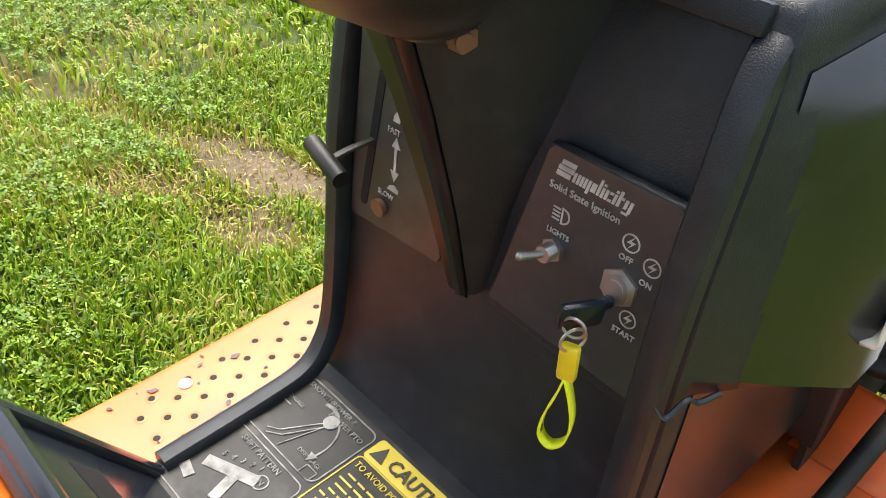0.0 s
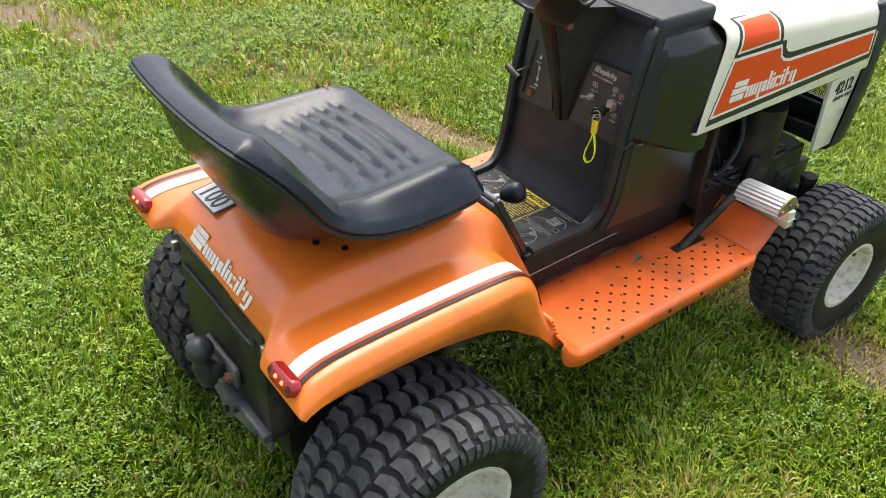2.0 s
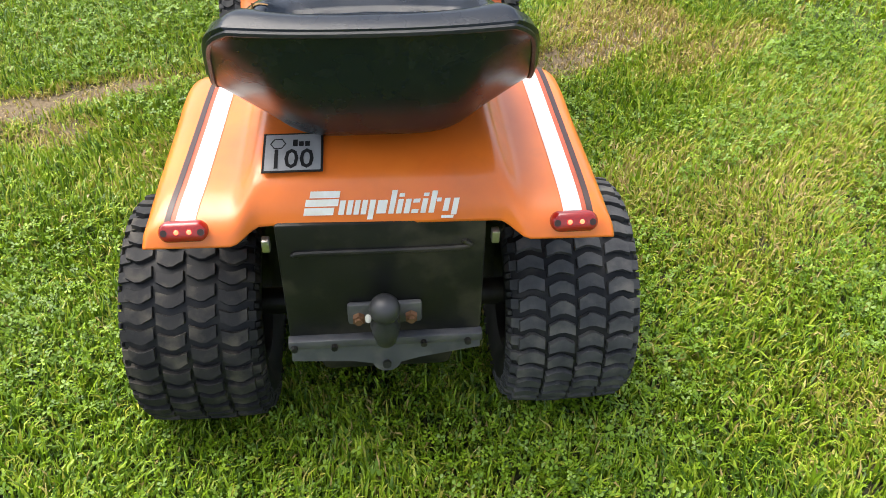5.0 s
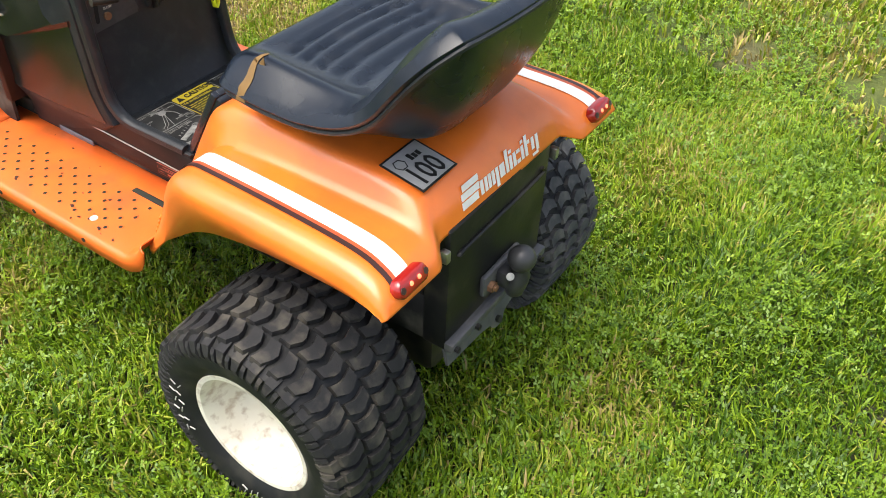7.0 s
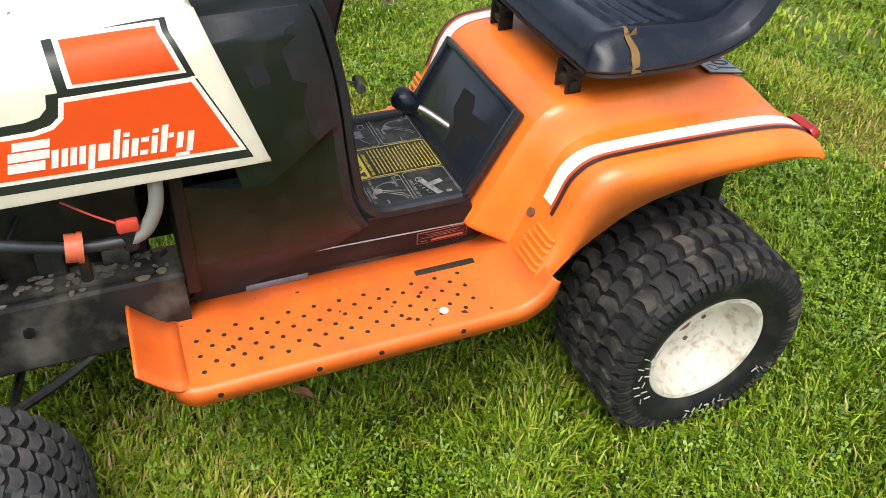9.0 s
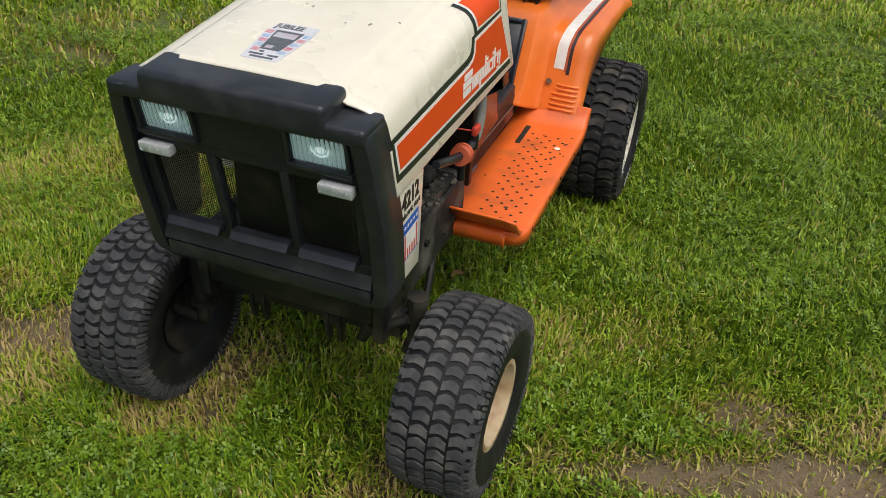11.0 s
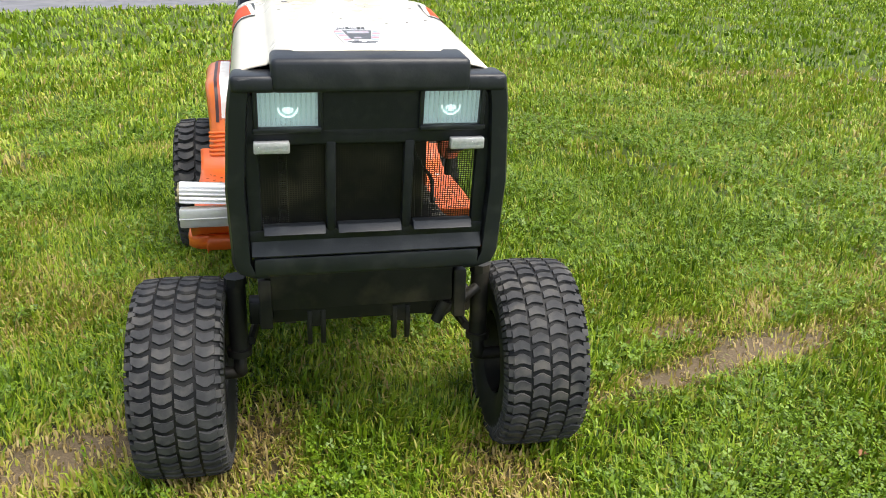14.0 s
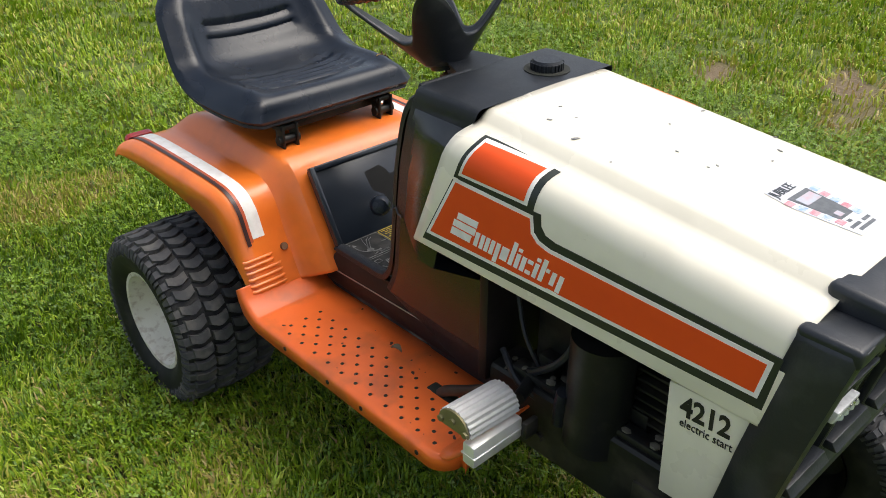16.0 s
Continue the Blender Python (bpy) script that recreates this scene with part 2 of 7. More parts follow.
def cyl(bm, p0, p1, r0, r1=None, seg=20, caps=True):
    p0, p1 = Vector(p0), Vector(p1)
    d = p1 - p0
    q = d.to_track_quat("Z", "Y").to_matrix().to_4x4()
    return bmesh.ops.create_cone(bm, cap_ends=caps, segments=seg, radius1=r0, radius2=r0 if r1 is None else r1, depth=d.length, matrix=Matrix.Translation((p0 + p1) / 2) @ q)["verts"]


def ball(bm, c, r, seg=20, squash=(1, 1, 1)):
    return bmesh.ops.create_uvsphere(bm, u_segments=seg, v_segments=seg // 2, radius=r, matrix=Matrix.Translation(c) @ Matrix.Diagonal((*squash, 1)))["verts"]


def sweep(pts, n):
    """Points along a smooth curve through pts."""
    pts = [Vector(p) for p in pts]
    ext = [pts[0] * 2 - pts[1], *pts, pts[-1] * 2 - pts[-2]]
    out = []
    for k in range(n + 1):
        f = k / n * (len(pts) - 1)
        i = min(int(f), len(pts) - 2)
        t = f - i
        a, b, c, d = ext[i:i + 4]
        out.append(0.5 * ((2 * b) + (c - a) * t + (2 * a - 5 * b + 4 * c - d) * t * t + (3 * b - a - 3 * c + d) * t * t * t))
    return out


def tube(bm, pts, r, seg=10, n=24, smooth=True, squash=1.0):
    """A round bar along a curve."""
    line = sweep(pts, n) if smooth else [Vector(p) for p in pts]
    rings = []
    up = Vector((0.13, 0.21, 0.97))
    for i, p in enumerate(line):
        d = (line[min(i + 1, len(line) - 1)] - line[max(i - 1, 0)]).normalized()
        a = d.cross(up).normalized()
        up = a.cross(d).normalized()
        rings.append([bm.verts.new(p + r * (math.cos(2 * math.pi * k / seg) * a + squash * math.sin(2 * math.pi * k / seg) * up)) for k in range(seg)])
    for ra, rb in zip(rings, rings[1:]):
        for k in range(seg):
            bm.faces.new((ra[k], ra[(k + 1) % seg], rb[(k + 1) % seg], rb[k]))
    bm.faces.new(rings[0][::-1])
    bm.faces.new(rings[-1])


def grid(bm, rows, closed=False):
    """A sheet through rows of points."""
    vs = [[bm.verts.new(p) for p in row] for row in rows]
    for ra, rb in zip(vs, vs[1:]):
        for k in range(len(ra) - (0 if closed else 1)):
            j = (k + 1) % len(ra)
            bm.faces.new((ra[k], ra[j], rb[j], rb[k]))
    return vs


def lathe(bm, profile, seg=48):
    """Turns (radius, along) pairs round the x axis."""
    rows = []
    for k in range(seg):
        a = 2 * math.pi * k / seg
        rows.append([(x, r * math.cos(a), r * math.sin(a)) for r, x in profile])
    vs = [[bm.verts.new(p) for p in row] for row in rows]
    for k in range(seg):
        ra, rb = vs[k], vs[(k + 1) % seg]
        for i in range(len(profile) - 1):
            bm.faces.new((ra[i], ra[i + 1], rb[i + 1], rb[i]))


def prism(bm, poly, x0, x1, r=0.0, to=None):
    """A flat outline of (y, z) pairs, thick from x0 to x1; to maps (x, y, z) to its place."""
    to = to or (lambda x, y, z: (x, y, z))
    a = [bm.verts.new(to(x0, y, z)) for y, z in poly]
    b = [bm.verts.new(to(x1, y, z)) for y, z in poly]
    faces = [bm.faces.new(a), bm.faces.new(b[::-1])]
    for k in range(len(poly)):
        j = (k + 1) % len(poly)
        faces.append(bm.faces.new((a[k], b[k], b[j], a[j])))
    if r:
        bmesh.ops.bevel(bm, geom=list({e for f in faces for e in f.edges}), offset=r, segments=2, affect="EDGES", profile=0.5)


def frame_at(origin, right, up):
    """A pose whose x runs along right and whose y runs along up."""
    r = Vector(right).normalized()
    n = r.cross(Vector(up)).normalized()
    u = n.cross(r)
    m = Matrix((r, u, n)).transposed().to_4x4()
    m.translation = origin
    return m


def sheet(bm, poly, m, h=0.0008):
    """A thin flat piece with an outline of (x, y) pairs in the plane of m."""
    a = [bm.verts.new(m @ Vector((x, y, 0))) for x, y in poly]
    b = [bm.verts.new(m @ Vector((x, y, h))) for x, y in poly]
    bm.faces.new(a[::-1])
    bm.faces.new(b)
    for k in range(len(poly)):
        j = (k + 1) % len(poly)
        bm.faces.new((a[k], a[j], b[j], b[k]))


def rect(bm, x0, y0, x1, y1, m, h=0.0008):
    sheet(bm, [(x0, y0), (x1, y0), (x1, y1), (x0, y1)], m, h)


def outline(bm, x0, y0, x1, y1, w, m, h=0.0008):
    rect(bm, x0, y0, x1, y0 + w, m, h)
    rect(bm, x0, y1 - w, x1, y1, m, h)
    rect(bm, x0, y0 + w, x0 + w, y1 - w, m, h)
    rect(bm, x1 - w, y0 + w, x1, y1 - w, m, h)


def letters(body, size, m, material, parent, name="lettering", bold=0.0, align="LEFT", squeeze=1.0):
    """Printed words in the built-in font, as a thin mesh in the plane of m."""
    cu = bpy.data.curves.new(name, "FONT")
    cu.body, cu.size, cu.extrude, cu.offset, cu.align_x = body, size, 0.0004, bold, align
    cu.resolution_u = 2
    tmp = bpy.data.objects.new(name, cu)
    me = bpy.data.meshes.new_from_object(tmp)
    bpy.data.objects.remove(tmp)
    me.transform(m @ Matrix.Translation((0, 0, 0.0008)) @ Matrix.Diagonal((squeeze, 1, 1, 1)))
    me.name = name
    me.materials.clear()
    me.materials.append(material)
    ob = new(name, me)
    ob.parent = parent
    return ob


STROKES = [0]


def stroke(bm, pts, w, m, h=0.0008):
    """A thin printed line through (x, y) pairs in the plane of m."""
    STROKES[0] += 1
    for k, ((ax, ay), (bx, by)) in enumerate(zip(pts, pts[1:])):
        d = math.hypot(bx - ax, by - ay)
        ex, ey = (bx - ax) / d, (by - ay) / d
        ax, ay, bx, by = ax - ex * w * 0.4, ay - ey * w * 0.4, bx + ex * w * 0.4, by + ey * w * 0.4
        nx, ny = -ey * w / 2, ex * w / 2
        sheet(bm, [(ax - nx, ay - ny), (bx - nx, by - ny), (bx + nx, by + ny), (ax + nx, ay + ny)], m, h + 0.00006 * (k % 2) + 0.00012 * (STROKES[0] % 4))


def arc(cx, cy, r, a0, a1, n=14):
    return [(cx + r * math.cos(radians(a0 + (a1 - a0) * k / n)), cy + r * math.sin(radians(a0 + (a1 - a0) * k / n))) for k in range(n + 1)]


def soft_rect(x0, y0, x1, y1, r):
    """A closed outline with rounded corners."""
    pts = arc(x1 - r, y1 - r, r, 0, 90, 4) + arc(x0 + r, y1 - r, r, 90, 180, 4) + arc(x0 + r, y0 + r, r, 180, 270, 4) + arc(x1 - r, y0 + r, r, 270, 360, 4)
    return pts + [pts[0]]


def wordmark(m, w, h, material, parent):
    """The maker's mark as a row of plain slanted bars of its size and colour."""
    bm = bmesh.new()
    bars = [(0.020, 0.205, 0.72, 1.0), (0.0, 0.205, 0.37, 0.66), (0.0, 0.185, 0.0, 0.31),
            (0.215, 0.250, 0.0, 0.60), (0.265, 0.298, 0.0, 0.60), (0.310, 0.343, 0.0, 0.60), (0.355, 0.388, 0.0, 0.60),
            (0.402, 0.437, -0.22, 0.60), (0.452, 0.512, 0.02, 0.58), (0.528, 0.562, 0.0, 0.98), (0.577, 0.610, 0.0, 0.60), (0.578, 0.611, 0.70, 0.84),
            (0.625, 0.660, 0.0, 0.60), (0.672, 0.715, 0.0, 0.16), (0.672, 0.715, 0.44, 0.60), (0.730, 0.763, 0.0, 0.60), (0.731, 0.764, 0.70, 0.84),
            (0.780, 0.815, 0.0, 0.92), (0.820, 0.848, 0.46, 0.62), (0.868, 0.903, 0.06, 0.60), (0.925, 0.960, -0.10, 0.60), (0.868, 0.945, -0.24, -0.12)]
    for a, b, lo, hi in bars:
        sl = 0.22 * h
        sheet(bm, [(a * w + sl * lo, lo * h), (b * w + sl * lo, lo * h), (b * w + sl * hi, hi * h), (a * w + sl * hi, hi * h)], m, 0.0007)
    parts("mark_bar", bm, material, parent, smooth=False)


# ---------------------------------------------------------------- the tractor
tractor = tagged(new("garden_tractor"), "orange and cream vintage garden tractor standing on the lawn", "garden tractor")
tractor.location.z = -0.012


# ---- wheels
def tyre(name, R, w, rb, rows, across, parent, lug, tread, land, stagger, rise):
    """A turf tyre round the x axis: carcass, interlocking tread blocks, shoulder lugs and sidewall ribs."""
    h = w / 2
    bm = bmesh.new()
    prof = [(rb, -h * 0.80), (rb + 0.012, -h * 0.90), (rb + (R - rb) * 0.40, -h * 1.0), (rb + (R - rb) * 0.66, -h * 0.985), (R * 0.925, -h * 0.93), (R * 0.965, -h * 0.80), (R * 0.985, -h * 0.45), (R * 0.99, 0)]
    prof = prof + [(r, -x) for r, x in prof[-2::-1]]
    lathe(bm, prof, 64)
    carcass = part("tyre", bm, SIDEWALL, parent, "black rubber turf tyre with smooth sidewalls")

    def skin(u, a, up):
        c = abs(u) / h
        r = R * (0.99 - 0.03 * c ** 2.5) - 0.002 + up
        return (u, r * math.cos(a), r * math.sin(a))

    bm = bmesh.new()
    rng = random.Random(5)
    pitch = 2 * math.pi / rows
    bw = 2 * h * 0.88 / across
    for i in range(across):
        uc = (i - (across - 1) / 2) * bw
        bend = pitch * rise
        for k in range(rows):
            a0 = (k + stagger * (i % 2)) * pitch + pitch * rng.uniform(-0.03, 0.03)
            hv = pitch * land * rng.uniform(0.93, 1.04)
            top = lug * rng.uniform(0.80, 1.06)
            half = bw * rng.uniform(0.445, 0.475)
            lo, hi = max(uc - half, -h * 0.91), min(uc + half, h * 0.91)
            q = bw * 0.10
            pts = [(lo, a0 - hv * 0.9 + bend), (uc - q, a0 - hv - bend), (uc + q, a0 - hv - bend), (hi, a0 - hv * 0.9 + bend), (hi, a0 + hv * 0.9 + bend), (uc + q, a0 + hv - bend * 0.7), (uc - q, a0 + hv - bend * 0.7), (lo, a0 + hv * 0.9 + bend)]
            ca, cu_ = a0, (lo + hi) / 2
            base = [bm.verts.new(skin(u, a, -0.002)) for u, a in pts]
            face = [bm.verts.new(skin(cu_ + (u - cu_) * rng.uniform(0.90, 0.97), ca + (a - ca) * rng.uniform(0.84, 0.95), top)) for u, a in pts]
            bm.faces.new(face)
            for j in range(8):
                bm.faces.new((base[j], base[(j + 1) % 8], face[(j + 1) % 8], face[j]))
    for k in range(rows * 2):
        for side in (-1, 1):
            deep = k % 2 == 0
            a0 = (k * 0.5 + (0.25 if side > 0 else 0)) * pitch
            hv = pitch * (0.27 if deep else 0.12)
            line = ((R * 0.985, 0.80, 1.0), (R * 0.955, 0.965, 0.95), (R * 0.865, 1.018, 0.60)) if deep else ((R * 0.945, 0.955, 1.0), (R * 0.91, 1.000, 1.0), (R * 0.845, 1.016, 0.9))
            ring, under = [], []
            for r, x, g in line:
                ring.append([bm.verts.new((side * h * x, r * math.cos(a0 + s * hv * g), r * math.sin(a0 + s * hv * g))) for s in (-1, 1)])
                under.append([bm.verts.new((side * h * (x - 0.045), (r - 0.022 * R / 0.2 * (1 if deep else 0.5)) * math.cos(a0 + s * hv * g * 1.12), (r - 0.022 * R / 0.2 * (1 if deep else 0.5)) * math.sin(a0 + s * hv * g * 1.12))) for s in (-1, 1)])
            for q in range(2):
                bm.faces.new((ring[q][0], ring[q][1], ring[q + 1][1], ring[q + 1][0]))
                for s in (0, 1):
                    bm.faces.new((ring[q][s], ring[q + 1][s], under[q + 1][s], under[q][s]))
            bm.faces.new((ring[2][0], ring[2][1], under[2][1], under[2][0]))
            bm.faces.new((ring[0][0], ring[0][1], under[0][1], under[0][0]))
    part("tread", bm, tread, carcass, "worn dusty interlocking tread blocks", smooth=False)
    return carcass


def wheel(name, place, R, w, rim_r, face, rows, across, material, label, lug=0.008, turn=0.0, spin=0.0, tread=RUBBER, land=0.33, stagger=0.5, rise=0.2):
    """A wheel whose open side looks along +x or -x (face)."""
    hub = tagged(new(name), label)
    hub.parent = tractor
    hub.matrix_basis = pose(*place, 0, 0, turn + (0 if face > 0 else 180)) @ pose(0, 0, 0, spin)
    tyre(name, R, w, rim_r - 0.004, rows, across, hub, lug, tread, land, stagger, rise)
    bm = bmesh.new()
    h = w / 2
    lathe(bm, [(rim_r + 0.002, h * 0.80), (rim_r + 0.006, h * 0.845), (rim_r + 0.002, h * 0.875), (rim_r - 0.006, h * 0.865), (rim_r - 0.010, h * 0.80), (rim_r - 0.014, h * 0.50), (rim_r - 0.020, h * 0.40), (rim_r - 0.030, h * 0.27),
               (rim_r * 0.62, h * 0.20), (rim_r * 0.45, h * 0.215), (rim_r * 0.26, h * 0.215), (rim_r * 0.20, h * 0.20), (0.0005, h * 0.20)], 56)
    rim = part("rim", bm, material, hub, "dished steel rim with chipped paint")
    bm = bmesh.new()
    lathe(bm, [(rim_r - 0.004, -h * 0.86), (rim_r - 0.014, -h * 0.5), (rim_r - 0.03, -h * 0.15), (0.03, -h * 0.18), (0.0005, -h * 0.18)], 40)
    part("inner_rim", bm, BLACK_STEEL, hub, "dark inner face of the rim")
    bm = bmesh.new()
    rr_ = random.Random(int(rim_r * 1000) + face)
    lathe(bm, [(rim_r + 0.0035, h * 0.868), (rim_r + 0.0060, h * 0.860), (rim_r + 0.0070, h * 0.845), (rim_r + 0.0055, h * 0.835)], 72)
    bmesh.ops.delete(bm, geom=[f for f in bm.faces if rr_.random() < 0.3], context="FACES")
    tagged(part("rim_rust", bm, RUST, rim, "broken line of rust round the rim's lip"), kind="stuff")
    bm = bmesh.new()
    cyl(bm, (h * 0.18, 0, 0), (h * 0.235, 0, 0), rim_r * 0.155, rim_r * 0.14, seg=18)
    part("hub_end", bm, RUST, rim, "rusty axle end in the middle of the rim")
    bm = bmesh.new()
    for k in range(5):
        a = 2 * math.pi * k / 5
        cyl(bm, (h * 0.19, rim_r * 0.40 * math.cos(a), rim_r * 0.40 * math.sin(a)), (h * 0.224, rim_r * 0.40 * math.cos(a), rim_r * 0.40 * math.sin(a)), 0.0055, seg=10)
    parts("wheel_bolt", bm, RUST, rim, smooth=False)
    bm = bmesh.new()
    tube(bm, [(h * 0.2, rim_r * 0.76, 0.01), (h * 0.40, rim_r * 0.74, 0.01), (h * 0.48, rim_r * 0.72, 0.01)], 0.005, 8, 6)
    part("valve", bm, BLACK_STEEL, rim)
    return hub


REAR = dict(R=0.207, w=0.232, rim_r=0.118, rows=38, across=4, lug=0.0115, land=0.34, rise=0.13, stagger=0.30)
rear_right = wheel("rear_wheel", (0.326, 0, 0.203), face=1, material=RIM_WHITE, label="rear wheel with turf tyre and dirty white rim", spin=20, tread=RUBBER_DUSTY, **REAR)
rear_left = wheel("rear_wheel", (-0.326, 0, 0.203), face=-1, material=RIM_WHITE, label="rear wheel with chalk marks on its sidewall", spin=75, **REAR)
FRONT = dict(R=0.190, w=0.166, rim_r=0.088, rows=46, across=4, lug=0.0062, tread=RUBBER_DUSTY, land=0.35, rise=0.13)
front_right = wheel("front_wheel", (0.341, 1.245, 0.187), face=1, material=RIM_WHITE, label="front wheel with worn turf tyre and white rim", spin=10, turn=-2, **FRONT)
front_left = wheel("front_wheel", (-0.341, 1.245, 0.187), face=-1, material=RIM_RUST, label="front wheel with worn turf tyre and rusty cream rim", spin=40, turn=-2, **FRONT)

# chalk marks on the left rear sidewall: short bars set round the rim
bm = bmesh.new()
for a0, n, step in ((88, 6, 8.5), (188, 6, 6.0), (252, 2, 3.0)):
    for k in range(n):
        a = radians(a0 + k * step)
        for q in range(2):
            rr = 0.143 + 0.014 * q + 0.003 * math.sin(k * 2.3)
            c = Vector((0.1178, rr * math.cos(a), rr * math.sin(a)))
            m = Matrix.Translation(c) @ Euler((a + (1.2 if (k + q) % 3 == 0 else -0.3), 0, 0)).to_matrix().to_4x4()
            rbox(bm, (-0.001, -0.0065, -0.0007), (0.0009, 0.0065, 0.0007), 0, m)
parts("chalk_mark", bm, PRINT_WHITE, rear_left, "white chalk stroke on the sidewall", smooth=False)

# ---- rear fender shell
POD = [(0.318, 0.372), (0.29, 0.43), (0.265, 0.485), (0.245, 0.532), (0.215, 0.562), (0.16, 0.573), (0.0, 0.576), (-0.13, 0.575), (-0.19, 0.568), (-0.222, 0.552), (-0.236, 0.528)]
LIP = [(0.305, 0.365), (0.262, 0.412), (0.222, 0.443), (0.18, 0.475), (0.145, 0.495), (0.10, 0.511), (0.0, 0.528), (-0.13, 0.534), (-0.19, 0.534), (-0.215, 0.531), (-0.230, 0.524)]
DECK = [(0.380, 0.400), (0.345, 0.46), (0.308, 0.525), (0.275, 0.580), (0.245, 0.607), (0.19, 0.618), (0.0, 0.620), (-0.10, 0.617), (-0.16, 0.604), (-0.19, 0.578), (-0.206, 0.541)]


def along(line, s):
    """The point of a smooth (y, z) line at s from 0 to 1."""
    f = min(max(s, 0), 1) * (len(line) - 1)
    i = min(int(f), len(line) - 2)
    t = f - i
    p = [Vector(line[min(max(j, 0), len(line) - 1)]) for j in (i - 1, i, i + 1, i + 2)]
    return 0.5 * ((2 * p[1]) + (p[2] - p[0]) * t + (2 * p[0] - 5 * p[1] + 4 * p[2] - p[3]) * t * t + (3 * p[1] - p[0] - 3 * p[2] + p[3]) * t ** 3)


def half_width(s):
    return 0.322 + 0.024 * min(1, max(0, (s - 0.2) / 0.7))


def skew(x, s):
    """How far the slightly bent rear edge sits forward of square."""
    return (0.010 - 0.022 * x) * min(1, max(0, (s - 0.5) / 0.3))


def fender(x, s):
    """A point of the fender's top skin at x across and s from its front foot to its rear lip."""
    a = abs(x)
    step = 0.198 + 0.010 * s
    k = min(1, max(0, (step + 0.012 - a) / 0.045))
    k = k * k * (3 - 2 * k)
    p = along(POD, s).lerp(along(DECK, s), k)
    return Vector((x, p[0] + skew(x, s), p[1]))


def fender_row(s, side):
    W = half_width(s)
    P, E = along(POD, s), along(LIP, s)
    d = E - P
    L = d.length
    r = min(0.032, L * 0.95)
    xs = [0, 0.05, 0.10, 0.14, 0.16, 0.17, 0.18, 0.19, 0.20, 0.21, 0.22, 0.235, 0.26, 0.28, W - r - 0.004]
    row = [fender(side * x, s) for x in xs]
    for q in range(0, 7):
        f = q / 6 * math.pi / 2
        p = P + d.normalized() * r * (1 - math.cos(f))
        row.append(Vector((side * (W - r + r * math.sin(f)), p[0] + skew(side * W, s), p[1])))
    row.append(Vector((side * (W + 0.001), E[0] + skew(side * W, s), E[1])))
    return row


bm = bmesh.new()
rows = []
for k in range(61):
    s = k / 60
    right, left = fender_row(s, 1), fender_row(s, -1)
    rows.append(left[::-1] + right[1:])
grid(bm, rows)
fender_ob = part("rear_fender", bm, ORANGE, tractor, "glossy orange sheet metal rear fender with stripes")
sol = fender_ob.modifiers.new("thickness", "SOLIDIFY")
sol.thickness, sol.offset = 0.004, -1


def fender_strip(name, x_front, x_rear, width, s0, s1, material, label, rise=0.0015):
    for side in (-1, 1):
        bm = bmesh.new()
        rows = []
        for k in range(49):
            s = s0 + (s1 - s0) * k / 48
            f = min(1, max(0, (s - 0.30) / 0.6))
            x = x_front + (0.028 if side > 0 else 0.0) + (x_rear - x_front - (0.028 if side > 0 else 0.0)) * f
            row = []
            for q in range(3):
                xx = side * (x + width * (q / 2 - 0.5))
                p = fender(xx, s)
                t = fender(xx, min(1, s + 0.004)) - fender(xx, max(0, s - 0.004))
                n = Vector((0, -t[2], t[1])).normalized()
                if n[2] < 0 and abs(n[2]) > abs(n[1]):
                    n = -n
                if abs(n[2]) <= abs(n[1]) and (n[1] > 0) != (s < 0.5):
                    n = -n
                row.append(p + n * rise)
            rows.append(row)
        grid(bm, rows)
        part(name, bm, material, fender_ob, label)


fender_strip("white_stripe", 0.243, 0.284, 0.028, 0.185, 0.93, WHITE_DECAL, "broad white stripe decal")
fender_strip("rust_stripe", 0.2605, 0.3015, 0.0065, 0.175, 0.93, RUST_LINE, "thin rust red stripe decal")
fender_strip("brown_stripe", 0.2685, 0.3095, 0.0090, 0.165, 0.93, BROWN_LINE, "thin dark brown stripe decal", rise=0.002)

# pressed ribs and the bolt on the fender's front faces
for side in (-1, 1):
    bm = bmesh.new()
    inner, outer = (0.242, 0.322) if side > 0 else (0.235, 0.305)
    for k in range(6):
        s = 0.025 + k * 0.0185
        a, b = fender(side * (inner + (0.012 if k > 3 else 0)), s), fender(side * outer, s)
        tube(bm, [a + Vector((0, -0.0030, 0)), a + Vector((side * 0.006, 0.0012, 0)), b + Vector((side * -0.006, 0.0012, 0)), b + Vector((0, -0.0030, 0))], 0.0036, 8, 9, smooth=False)
    parts("pressed_rib", bm, ORANGE, fender_ob)
    bm = bmesh.new()
    c = fender(side * 0.224, 0.125)
    cyl(bm, c, c + Vector((0, 0.006, 0.003)), 0.008, seg=12)
    part("fender_bolt", bm, RUST, fender_ob, "dull round-headed bolt")

# seat mount holes and bolts on the deck
bm = bmesh.new()
for x, y in ((-0.12, 0.03), (-0.06, -0.06), (0.03, -0.07), (0.10, -0.06), (0.14, -0.03), (-0.07, -0.045), (0.115, 0.03)):
    cyl(bm, (x, y, 0.617), (x, y, 0.6225), 0.006, seg=10)
parts("deck_bolt", bm, BLACK_STEEL, fender_ob)

